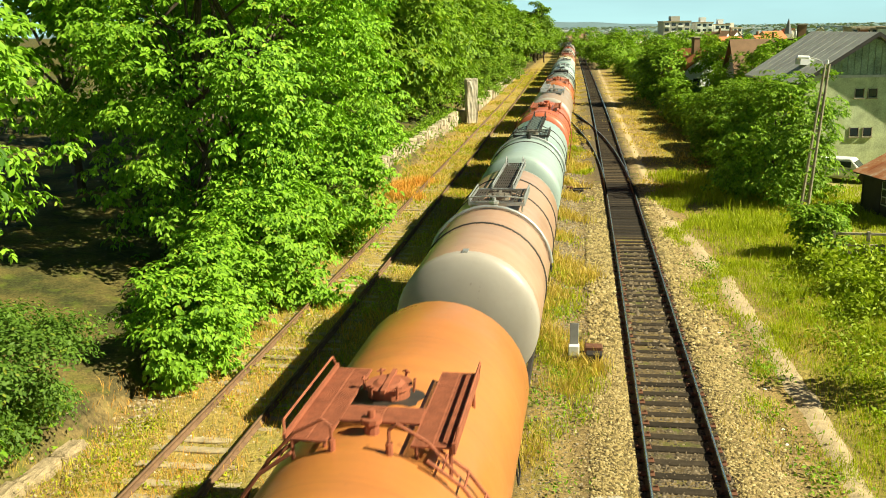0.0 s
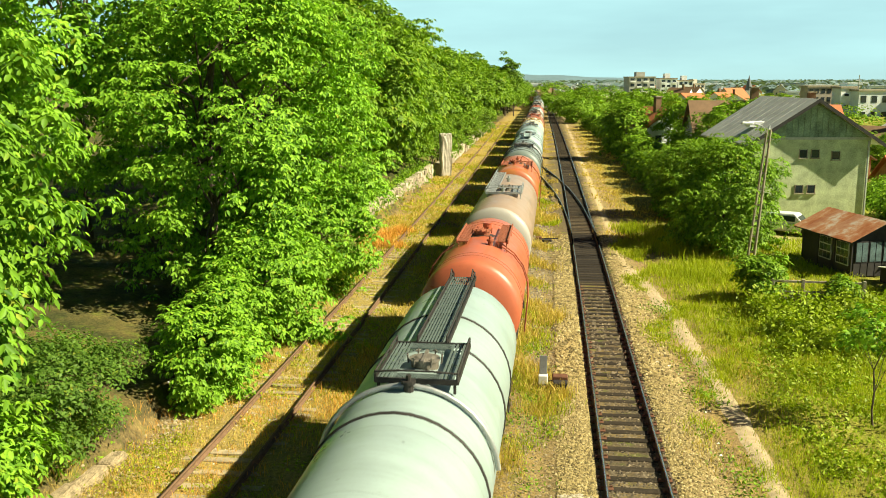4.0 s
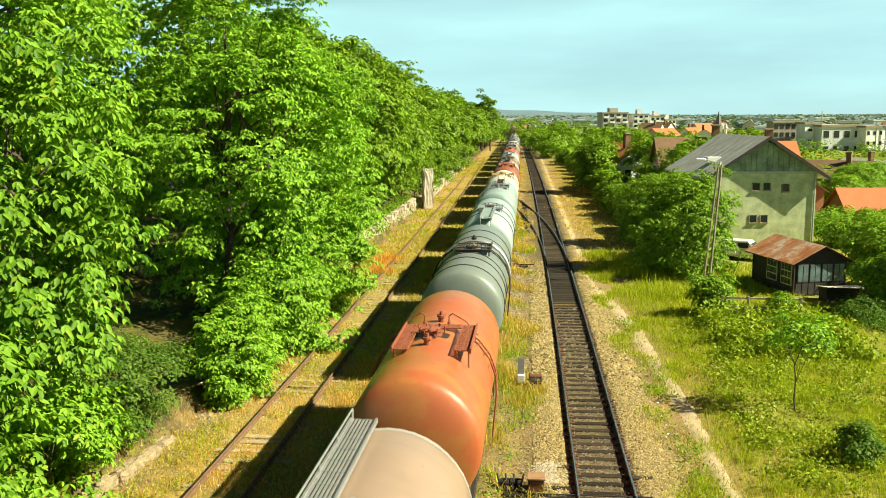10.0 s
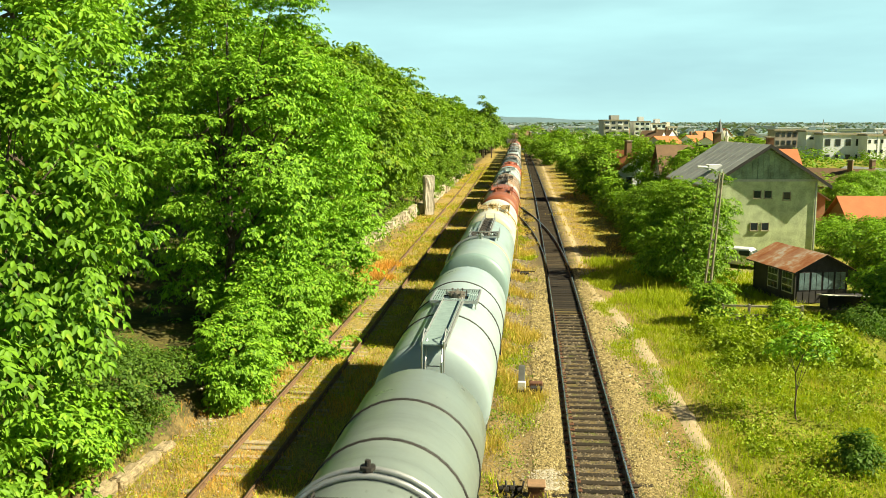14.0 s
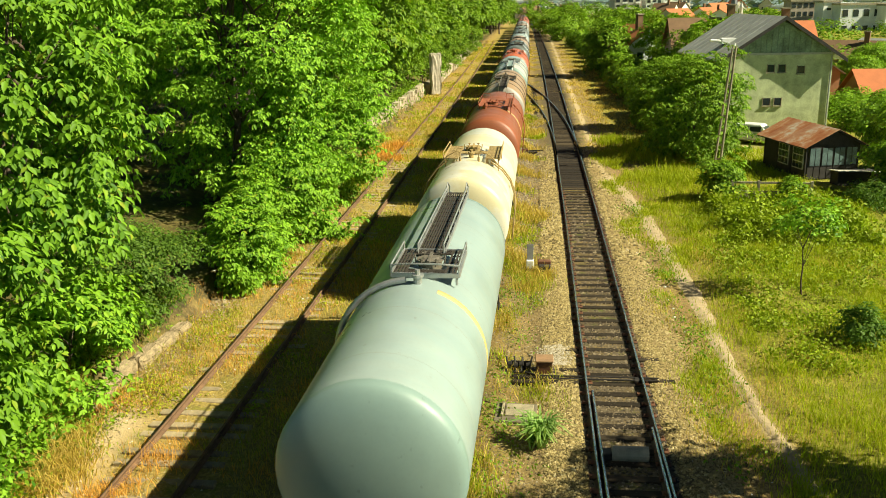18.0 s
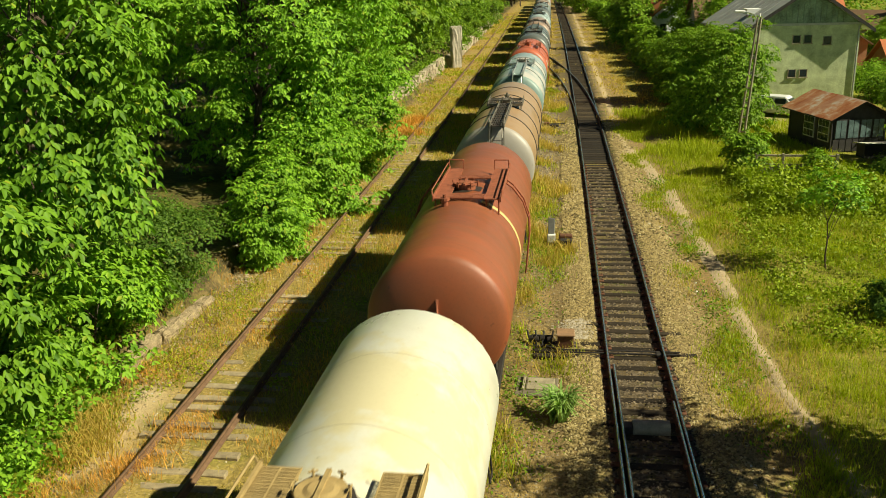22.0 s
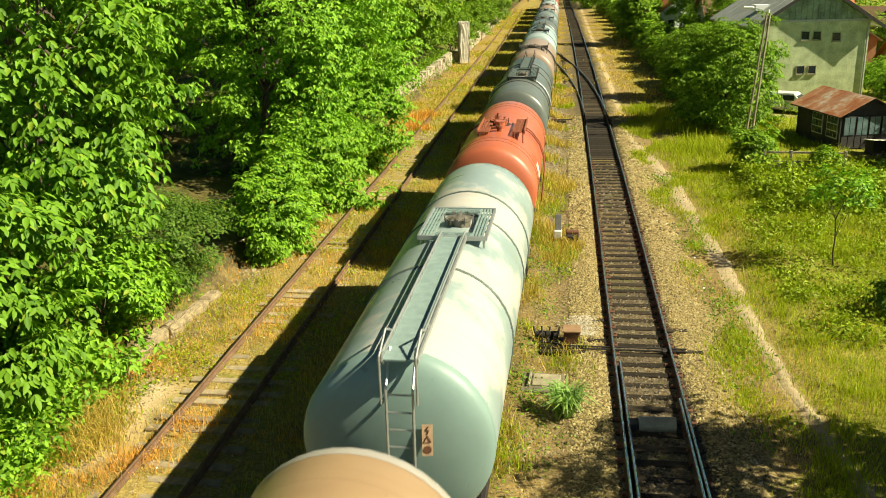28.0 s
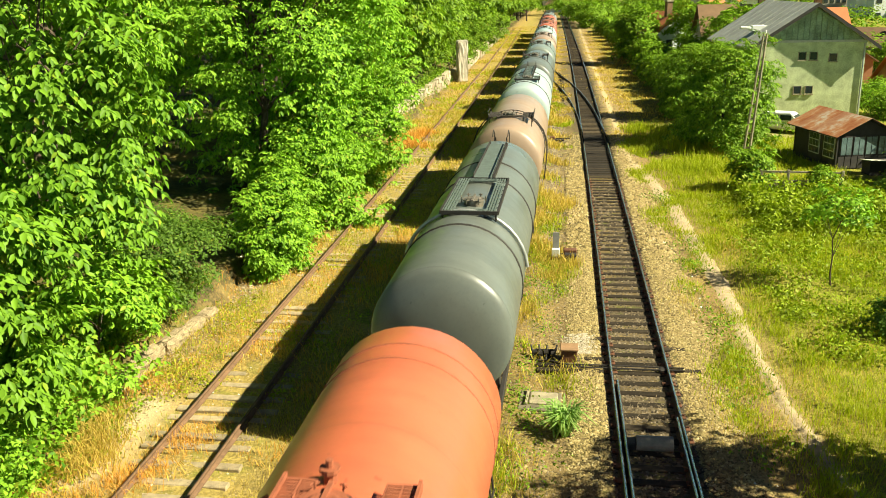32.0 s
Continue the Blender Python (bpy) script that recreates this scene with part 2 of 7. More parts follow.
def roughness_field(x, y):
    return 0.05 * np.sin(x * 1.3 + 0.7 * np.sin(y * 0.5)) * np.sin(y * 0.9 + 1.1 * np.sin(x * 0.4)) + 0.03 * np.sin(x * 3.1 + y * 2.3)


def ground_z(x, y):
    x, y = np.asarray(x, float), np.asarray(y, float)
    bed, heap = np.zeros_like(x), np.zeros_like(x)
    for f in (x_right, x_train):
        c = np.array([f(v) for v in y.ravel()]).reshape(y.shape)
        heap = np.maximum(heap, np.clip((np.abs(x - c) - 0.85) / 0.25, 0, 1) * np.clip((2.0 - np.abs(x - c)) / 0.6, 0, 1) * (0.8 + 0.2 * np.clip((y - 23) / 3, 0, 1)))
        bed = np.maximum(bed, np.clip((2.3 - np.abs(x - c)) / 0.5, 0, 1))
    near = np.clip((160 - y) / 60, 0, 1)
    heap = heap + 0.2 * np.clip((0.72 - np.abs(x - 2.32)) / 0.1, 0, 1) * np.clip((y - 48) / 2, 0, 1) * np.clip((63 - y) / 2, 0, 1)
    return 0.075 * heap - 0.06 * (1 - bed) * near + (1 - bed) * roughness_field(x, y) * near + bank(x, y)


PATH = [(4.2, 54.0), (4.9, 48.0), (5.4, 42.0), (5.6, 35.3), (5.72, 31.0), (5.7, 28.0), (5.7, 24.5), (5.75, 21.2), (6.0, 19.2), (6.2, 17.0), (6.5, 12.0), (6.8, 4.0)]


def build_ground():
    xs = np.concatenate([[-3000, -900, -300, -120, -60, -40], np.arange(-30, -12, 0.6), np.arange(-12, 12, 0.2), np.arange(12, 30.1, 0.6), [40, 60, 120, 300, 900, 3000]])
    ys = np.concatenate([[-600, -200, -60, -20, 0], np.arange(6, 80, 0.5), np.arange(80, 300, 4.0), [320, 400, 600, 1000, 2000, 3500]])
    gx, gy = np.meshgrid(xs, ys)
    v = np.stack([gx, gy, ground_z(gx, gy)], -1).reshape(-1, 3)
    n = len(xs)
    i, j = np.meshgrid(np.arange(len(ys) - 1), np.arange(n - 1), indexing="ij")
    a = i * n + j
    f = np.stack([a, a + 1, a + n + 1, a + n], -1).reshape(-1, 4)
    m, nt, b = nodes_of("yard_ground")
    tc = nt.nodes.new("ShaderNodeTexCoord")
    sep = nt.nodes.new("ShaderNodeSeparateXYZ")
    nt.links.new(tc.outputs["Object"], sep.inputs[0])
    wob = noise_tex(nt, 0.9, 4)
    sx = nt.nodes.new("ShaderNodeMath")
    sx.operation = "MULTIPLY_ADD"
    sx.inputs[1].default_value, sx.inputs[2].default_value = 1.6, -0.8
    nt.links.new(wob, sx.inputs[0])
    ad = nt.nodes.new("ShaderNodeMath")
    nt.links.new(sep.outputs[0], ad.inputs[0])
    nt.links.new(sx.outputs[0], ad.inputs[1])
    mr = nt.nodes.new("ShaderNodeMapRange")
    mr.inputs["From Min"].default_value, mr.inputs["From Max"].default_value = -14, 10
    nt.links.new(ad.outputs[0], mr.inputs["Value"])

    def at(x):
        return (x + 14) / 24

    dirt, straw, stone, olive, oil = (0.27, 0.19, 0.085), (0.36, 0.26, 0.085), (0.28, 0.21, 0.11), (0.24, 0.225, 0.045), (0.10, 0.078, 0.05)
    # first two stops, on the bank: dark earth with leaf shade painted in
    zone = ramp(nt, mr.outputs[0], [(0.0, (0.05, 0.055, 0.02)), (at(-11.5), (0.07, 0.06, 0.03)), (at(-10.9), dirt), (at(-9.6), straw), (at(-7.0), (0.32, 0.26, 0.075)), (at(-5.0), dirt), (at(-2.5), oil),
                                   (at(-0.7), (0.24, 0.17, 0.06)), (at(0.3), (0.23, 0.17, 0.085)), (at(1.3), oil), (at(3.2), oil), (at(3.9), stone), (at(5.4), dirt), (at(6.8), olive), (1.0, (0.20, 0.22, 0.025))])
    patch = ramp(nt, noise_tex(nt, 0.45, 5, 0.6), [(0.42, (0, 0, 0)), (0.62, (0.65,) * 3)])
    c = mixc(nt, patch, zone, mixc(nt, 0.5, zone, straw))
    # crumbs of dirt and gravel, and patches of low green
    vor = add(nt, "ShaderNodeTexVoronoi", Scale=17.0)
    nt.links.new(tc.outputs["Object"], vor.inputs["Vector"])
    grit = ramp(nt, vor.outputs["Color"], [(0.1, (0.45, 0.45, 0.45)), (0.9, (1.35, 1.3, 1.2))])
    c = mixc(nt, 0.6, c, grit, "MULTIPLY")
    c = mixc(nt, ramp(nt, noise_tex(nt, 1.1, 5, 0.65), [(0.52, (0, 0, 0)), (0.66, (0.6,) * 3)]), c, (0.12, 0.15, 0.02))
    c = mixc(nt, 0.55, c, ramp(nt, noise_tex(nt, 9, 6, 0.7), [(0.3, (0.3, 0.3, 0.3)), (0.7, (1.0, 1.0, 1.0))]), "MULTIPLY")

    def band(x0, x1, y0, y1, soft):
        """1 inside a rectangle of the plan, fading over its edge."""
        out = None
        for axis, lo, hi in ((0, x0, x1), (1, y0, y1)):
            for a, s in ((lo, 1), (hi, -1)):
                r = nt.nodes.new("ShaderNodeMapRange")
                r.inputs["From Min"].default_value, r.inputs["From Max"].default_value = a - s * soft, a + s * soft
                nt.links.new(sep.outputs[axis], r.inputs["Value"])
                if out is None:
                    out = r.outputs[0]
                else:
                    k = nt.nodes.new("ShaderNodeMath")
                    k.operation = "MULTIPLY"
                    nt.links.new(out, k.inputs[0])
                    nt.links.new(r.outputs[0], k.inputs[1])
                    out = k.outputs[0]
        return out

    # oily bed where engines wait, bush shadow painted in, and the turnout's dark bed
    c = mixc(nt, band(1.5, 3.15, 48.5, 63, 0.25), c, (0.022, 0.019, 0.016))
    c = mixc(nt, band(1.2, 3.2, 63, 125, 0.3), c, (0.075, 0.058, 0.036))
    c = mixc(nt, band(-10.7, -9.6, 15.9, 20.2, 0.35), c, (0.42, 0.32, 0.18))
    # bare yard by the shed, and the worn place where the path meets the track
    c = mixc(nt, band(12.6, 15.4, 56.0, 63.5, 0.7), c, (0.33, 0.27, 0.15))
    c = mixc(nt, band(3.9, 5.0, 46.5, 52.0, 0.5), c, (0.34, 0.27, 0.15))
    # trodden soil: the footpath wanders with y
    ry = nt.nodes.new("ShaderNodeMapRange")
    ry.inputs["From Min"].default_value, ry.inputs["From Max"].default_value = 4.0, 54.0
    nt.links.new(sep.outputs[1], ry.inputs["Value"])
    line = ramp(nt, ry.outputs[0], [((q[1] - 4) / 50, (q[0] / 10,) * 3) for q in PATH[::-1]])
    dx = nt.nodes.new("ShaderNodeMath")
    dx.operation = "MULTIPLY_ADD"
    dx.inputs[1].default_value = -10.0
    nt.links.new(line, dx.inputs[0])
    nt.links.new(sep.outputs[0], dx.inputs[2])
    away = nt.nodes.new("ShaderNodeMath")
    away.operation = "ABSOLUTE"
    nt.links.new(dx.outputs[0], away.inputs[0])
    jit = nt.nodes.new("ShaderNodeMath")
    jit.operation = "MULTIPLY_ADD"
    jit.inputs[1].default_value = -0.2
    nt.links.new(noise_tex(nt, 2.2, 5, 0.65), jit.inputs[0])
    nt.links.new(away.outputs[0], jit.inputs[2])
    worn = ramp(nt, jit.outputs[0], [(0.0, (1, 1, 1)), (0.05, (0.9,) * 3), (0.2, (0, 0, 0))])
    c = mixc(nt, worn, c, (0.32, 0.25, 0.14))
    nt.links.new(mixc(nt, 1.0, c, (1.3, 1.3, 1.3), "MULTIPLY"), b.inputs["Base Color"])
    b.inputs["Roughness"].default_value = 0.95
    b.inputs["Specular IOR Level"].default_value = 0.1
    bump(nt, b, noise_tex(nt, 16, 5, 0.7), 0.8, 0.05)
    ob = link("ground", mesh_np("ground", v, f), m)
    ob.data.shade_smooth()
    tagged(ob, "dry grass, gravel and bare soil beside the tracks", "ground", kind="structure")


build_ground()


# ---- tracks ----
RAIL_PROFILE = [(-0.036, 0.0), (0.036, 0.0), (0.034, -0.035), (0.009, -0.05), (0.009, -0.13), (0.07, -0.15), (0.07, -0.165), (-0.07, -0.165), (-0.07, -0.15), (-0.009, -0.13), (-0.009, -0.05), (-0.034, -0.035)]
TOP = 0.18


def rail_path(f, off, y0, y1, step=2.0, z=TOP):
    ys = np.arange(y0, y1 + 0.01, step)
    return [(f(y) + off, y, z) for y in ys]


def rail(track, f, off, y0, y1, mat=None, name="rail", step=2.0, top=True):
    ob = link(name, sweep(name, rail_path(f, off, y0, y1, step), RAIL_PROFILE), mat or M_RAIL, track)
    if top:
        link("running_face", sweep("running_face", rail_path(f, off, y0, y1, step, TOP + 0.002), [(-0.026, 0), (0.026, 0), (0.022, -0.004), (-0.022, -0.004)]), M_RAILTOP, ob, "polished rail top")
    return ob


def sleepers(track, f, y0, y1, step, mat, half=1.3, single=300, z=0.03, jitter=0.02, name="sleeper", plates=0):
    rng = random.Random(5)
    me = bpy.data.meshes.new(name)
    bm = boxed(-half, half, -0.125, 0.125, -0.12, 0.0, bevel=0.02)
    bm.to_mesh(me)
    bm.free()
    me.materials.append(mat)
    pm = None
    if plates:
        pm = bpy.data.meshes.new("tie_plate")
        pb = boxed(-0.17, 0.17, -0.09, 0.09, 0.0, 0.022, 0.006)
        for px, py in ((-0.12, -0.05), (0.12, 0.05)):
            box(pb, px - 0.025, px + 0.025, py - 0.025, py + 0.025, 0.022, 0.06)
        pb.to_mesh(pm)
        pb.free()
        pm.materials.append(M_BROWNSTEEL)
    base = np.array([v.co[:] for v in me.vertices])
    polys = [tuple(p.vertices) for p in me.polygons]
    rest_v, rest_f = [], []
    n = int((y1 - y0) / step)
    for i in range(n):
        y = y0 + i * step + rng.uniform(-jitter, jitter)
        a = math.atan(-(f(y + 0.5) - f(y - 0.5))) + rng.uniform(-0.01, 0.01)
        x, dz = f(y) + rng.uniform(-0.04, 0.04), z + rng.uniform(-0.012, 0.012)
        if i < single:
            ob = link(name, me, None, track)
            ob.matrix_basis = pose(x, y, dz, rng.uniform(-1, 1), rng.uniform(-0.4, 0.4), math.degrees(a))
            if i < plates:
                for s in (-1, 1):
                    link("tie_plate", pm, None, ob).location = (s * 0.7525, 0, 0.001)
        else:
            k = len(rest_v) * len(base)
            rest_v.append(base + np.array([x, y, dz]))
            rest_f += [tuple(q + k for q in p) for p in polys]
    if rest_v:
        rm = bpy.data.meshes.new("far_sleepers")
        rm.from_pydata(np.concatenate(rest_v).tolist(), [], rest_f)
        ob = link("far_sleepers", rm, mat, track)
        ob["kind"] = "stuff"


G = 0.7525
track_right = thing("main_track", pose(0, 0, 0), "running line with polished rails on oil-dark wooden sleepers", "railway track", kind="structure")
track_train = thing("train_track", pose(0, 0, 0), "running line under the tank train, rails on wooden sleepers", "railway track", kind="structure")
track_left = thing("siding_track", pose(0, 0, 0), "disused siding with rusty rails sunk in weeds", "railway track", kind="structure")
for s in (-1, 1):
    rail(track_right, x_right, s * G, -12, 330)
    rail(track_train, x_train, s * G, -12, 330)
    rail(track_left, x_left, s * G, -12, 210, M_RUST, top=False)
sleepers(track_right, x_right, 11, 300, 0.62, M_SLEEPER, plates=60)
sleepers(track_train, x_train, 8, 280, 0.65, M_SLEEPER, single=60)
sleepers(track_left, x_left, 11, 23.2, 0.68, M_OLDSLEEPER, z=-0.025, jitter=0.12)
sleepers(track_left, x_left, 23.2, 110, 0.68, M_OLDSLEEPER, single=72, z=-0.055, jitter=0.12)


# turnout to the train's track, and the points nearer by
def x_turn(y):
    d = max(y - 62.0, 0.0)
    off = 0.0016 * d * d + 0.008 * d
    return max(x_right(y) - off, x_train(y))


rail(track_right, x_turn, -G, 58, 120, name="curved_rail")
rail(track_right, x_turn, G, 58, 120, name="curved_rail")
sleepers(track_right, lambda y: x_turn(y) - 0.1, 71, 108, 0.62, M_SLEEPER, z=0.02)
rail(track_right, lambda y: x_right(y) + 0.125 + 0.002 * (22.9 - y), -G, -12, 22.9, name="switch_blade", step=1.0)
rail(track_right, lambda y: x_right(y) - 0.09 - 0.003 * (20.5 - y), G, -12, 20.5, name="switch_blade", step=1.0)


# ---- walls, path and gear along the tracks ----
def low_wall():
    w = thing("low_wall", pose(0, 0, 0), "cracked low concrete wall at the edge of the wooded bank", "wall", kind="structure")
    rng = random.Random(3)
    m = plain("crumbling_wall", (0.37, 0.29, 0.175), 0.97, 0, 0.55, 5.0, 0.9, 0.05, 0.1)
    y = 18.9
    while y < 25.9:
        ln = rng.uniform(0.7, 1.5)
        c = y + ln / 2
        bm = boxed(-0.24, 0.24, -ln / 2, ln / 2 - 0.02, -0.45, 0.0, 0.09)
        bmesh.ops.subdivide_edges(bm, edges=bm.edges[:], cuts=2, use_grid_fill=True)
        for v in bm.verts:
            v.co += Vector((rng.uniform(-0.025, 0.025), rng.uniform(-0.02, 0.02), rng.uniform(-0.02, 0.02)))
        b = part("wall_block", bm, m, w)
        b.matrix_basis = pose(-11.05 - 0.075 * (25.5 - c) + rng.uniform(-0.05, 0.05), c, 0.30 + rng.uniform(-0.1, 0.06), 0, rng.uniform(-6, 10), rng.uniform(-1, 1) - 4.3)
        y += ln


low_wall()


def stone_wall():
    w = thing("retaining_wall", pose(0, 0, 0), "old pale stone retaining wall below the bank", "wall", kind="structure")
    rng = random.Random(8)
    mats = [plain("wall_stone", c, 0.9, 0, 0.25, 2.0, 0.5, 0.03) for c in ((0.36, 0.30, 0.205), (0.28, 0.235, 0.16), (0.43, 0.37, 0.265))]
    shared = []
    for k in range(6):
        bm = boxed(-0.3, 0.3, -0.5, 0.5, -0.21, 0.21, 0.05)
        for v in bm.verts:
            v.co += Vector((rng.uniform(-0.04, 0.04), rng.uniform(-0.04, 0.04), rng.uniform(-0.03, 0.03)))
        shared.append(mesh_of2(bm, "stone", mats[k % 3]))
    for row in range(3):
        y = 62.0 + (row % 2) * 0.5
        while y < 96:
            o = link("stone", shared[rng.randrange(6)], None, w)
            o.matrix_basis = pose(-12.05 + 0.012 * (y - 64) + rng.uniform(-0.08, 0.08), y, 0.2 + row * 0.42 + rng.uniform(-0.05, 0.05), rng.uniform(-5, 5), rng.uniform(-4, 4), rng.uniform(-6, 6)) @ Matrix.Diagonal((1, rng.uniform(0.85, 1.15), rng.uniform(0.9, 1.2), 1))
            y += 1.02
    y = 99.0
    while y < 190:
        o = link("stone", shared[rng.randrange(6)], None, w)
        o.matrix_basis = Matrix.Translation((-11.2 - 0.002 * (y - 99) + rng.uniform(-0.1, 0.1), y, 0.6)) @ Matrix.Diagonal((1, 2.9, 3.6 * rng.uniform(0.75, 1.0), 1))
        y += 3.0
    bm = boxed(-0.52, 0.52, -0.4, 0.4, 0, 4.3, 0.06)
    bmesh.ops.subdivide_edges(bm, edges=bm.edges[:], cuts=4, use_grid_fill=True)
    for v in bm.verts:
        v.co += Vector((rng.uniform(-0.06, 0.06), rng.uniform(-0.05, 0.05), rng.uniform(-0.05, 0.05)))
    for v in bm.verts:
        if v.co.z > 3:
            v.co += Vector((rng.uniform(-0.08, 0.08), 0, rng.uniform(-0.25, 0.05)))
    p = tagged(part("stone_pillar", bm, plain("pillar_stone", (0.47, 0.42, 0.33), 0.9, 0, 0.35, 1.6, 0.6, 0.04)), "tall worn stone pillar at the end of the wall", "pillar")
    p.matrix_basis = pose(-10.3, 97.6, 0, 0, 0, 24)


def mesh_of2(bm, name, mat):
    me = bpy.data.meshes.new(name)
    bm.to_mesh(me)
    bm.free()
    me.materials.append(mat)
    return me


stone_wall()

M_PATH = plain("trodden_soil", (0.40, 0.31, 0.18), 0.95, 0, 0.3, 5.0, 0.7, 0.03)


def footpath():
    pts = [(x, y, 0.31 + 0.36 * min(max((y - 22) / 10, 0), 1)) for x, y in PATH]
    rng = random.Random(2)
    ys = np.arange(4.0, 52.0, 0.35)
    px, pw = (np.interp(ys, [p[1] for p in pts[::-1]], [p[k] for p in pts[::-1]]) for k in (0, 2))
    v = []
    for y, x, w in zip(ys, px, pw):
        a, b = w / 2 * rng.uniform(0.85, 1.15), w / 2 * rng.uniform(0.85, 1.15)
        for o in (-a, -a * 0.4, b * 0.4, b):
            v.append((x + o, y, float(ground_z(np.array([x + o]), np.array([y]))[0]) + (0.0 if abs(o) > 0.6 * min(a, b) else 0.04)))
    v = np.array(v)
    i, j = np.meshgrid(np.arange(len(ys) - 1), np.arange(3), indexing="ij")
    a = i * 4 + j
    ob = link("footpath", mesh_np("footpath", v, np.stack([a, a + 1, a + 5, a + 4], -1).reshape(-1, 4)), M_PATH)
    tagged(ob, "narrow trodden footpath of bare soil through the grass", "path", kind="structure")


footpath()


def ballast():
    """Broken stone heaped round the sleepers of the running line."""
    rng = np.random.default_rng(9)
    ys = np.concatenate([rng.uniform(11, 34, 44000), rng.uniform(34, 50, 9000), rng.uniform(50, 62, 2500)])
    n = len(ys)
    xc = np.array([x_right(v) for v in ys])
    off = np.clip(rng.normal(0, 1.15, n), -2.9, 2.6)
    edge = rng.uniform(size=n) < 0.5
    off = np.where(edge, np.sign(off) * np.where(off > 0, rng.uniform(0.85, 2.3, n), rng.uniform(0.85, 1.9, n)), off)
    x = xc + off
    size = np.where(ys < 34, 0.031, np.where(ys < 64, 0.055, 0.09)) * rng.uniform(0.6, 1.5, n)
    z = ground_z(x, ys) + size * 0.15 - np.where(np.abs(off) < 1.3, 0.002, 0.0)
    o = np.array([(1, 0, 0), (0, 1, 0), (-1, 0, 0), (0, -1, 0), (0, 0, 0.75)], float)
    a = rng.uniform(0, 6.28, n)
    s = size[:, None] * rng.uniform(0.6, 1.4, (n, 3))
    v = o[None] * s[:, None, :] * (1 + rng.uniform(-0.3, 0.3, (n, 5, 1)))
    v = np.stack([v[:, :, 0] * np.cos(a)[:, None] - v[:, :, 1] * np.sin(a)[:, None], v[:, :, 0] * np.sin(a)[:, None] + v[:, :, 1] * np.cos(a)[:, None], v[:, :, 2]], -1)
    v += np.stack([x, ys, z], -1)[:, None, :]
    f = np.array([(0, 1, 4), (1, 2, 4), (2, 3, 4), (3, 0, 4)])
    inner = np.abs(off) < 0.95
    far_bed = inner & ((ys > 47) | ((ys > 27) & (rng.uniform(size=n) < 0.55)))
    for sel, name, label, dark, mid, light in ((~inner, "ballast", "broken tan track ballast beside the rails", (0.085, 0.066, 0.028), (0.265, 0.205, 0.085), (0.49, 0.415, 0.225)),
                                               (inner & ~far_bed, "oily_ballast", "dark oil-stained ballast between the rails", (0.035, 0.028, 0.02), (0.12, 0.095, 0.062), (0.30, 0.24, 0.16))):
        m, nt, b = nodes_of(name + "_stone")
        g = nt.nodes.new("ShaderNodeNewGeometry")
        c = ramp(nt, g.outputs["Random Per Island"], [(0.0, dark), (0.4, mid), (0.85, shade(mid, 1.4)), (1.0, light)])
        nt.links.new(c, b.inputs["Base Color"])
        b.inputs["Roughness"].default_value = 0.9
        b.inputs["Specular IOR Level"].default_value = 0.2
        k = int(sel.sum())
        fs = (np.arange(k)[:, None, None] * 5 + f[None]).reshape(-1, 3)
        tagged(link(name, mesh_np(name, v[sel].reshape(-1, 3), fs), m), label, "ballast", kind="stuff")


ballast()


def scattered(name, label, n, x_of, half, y0, y1, size, colours, seed, sink=0.15):
    """Loose stones strewn about a line."""
    rng = np.random.default_rng(seed)
    y = y0 + (y1 - y0) * rng.uniform(0, 1, n) ** 1.5
    x = np.array([x_of(v) for v in y]) + rng.normal(0, half, n)
    s = size * rng.uniform(0.4, 1.6, n) * np.clip(y / 26, 0.8, 3)
    o = np.array([(1, 0, 0), (0, 1, 0), (-1, 0, 0), (0, -1, 0), (0, 0, 0.7)], float)
    v = o[None] * s[:, None, None] * rng.uniform(0.6, 1.4, (n, 5, 1))
    a = rng.uniform(0, 6.28, n)[:, None]
    v = np.stack([v[:, :, 0] * np.cos(a) - v[:, :, 1] * np.sin(a), v[:, :, 0] * np.sin(a) + v[:, :, 1] * np.cos(a), v[:, :, 2]], -1)
    v += np.stack([x, y, ground_z(x, y) + s * sink], -1)[:, None, :]
    f = np.array([(0, 1, 4), (1, 2, 4), (2, 3, 4), (3, 0, 4)])
    m, nt, b = nodes_of(name + "_stone")
    g = nt.nodes.new("ShaderNodeNewGeometry")
    nt.links.new(ramp(nt, g.outputs["Random Per Island"], [(i / (len(colours) - 1), q) for i, q in enumerate(colours)]), b.inputs["Base Color"])
    b.inputs["Roughness"].default_value = 0.92
    tagged(link(name, mesh_np(name, v.reshape(-1, 3), (np.arange(n)[:, None, None] * 5 + f[None]).reshape(-1, 3)), m), label, "gravel", kind="stuff")


TAN = [(0.12, 0.09, 0.05), (0.26, 0.20, 0.11), (0.36, 0.28, 0.16), (0.50, 0.42, 0.28)]
scattered("gravel", "loose tan gravel and clods in the disused siding", 9000, x_left, 1.1, 11, 75, 0.021, TAN, 21)
scattered("gravel", "gravel and clods between the running lines", 14000, lambda y: -0.45, 0.55, 11, 80, 0.025, [shade(c, 0.62) for c in TAN], 22)
scattered("rubble", "clods and rubble along the foot of the low wall", 2200, lambda y: -10.45, 0.35, 13, 32, 0.04, TAN, 23)
scattered("litter", "scattered white scraps and stones beside the tracks", 120, lambda y: -8.5, 1.0, 14, 40, 0.03, [(0.55, 0.55, 0.5), (0.7, 0.7, 0.66)], 24)
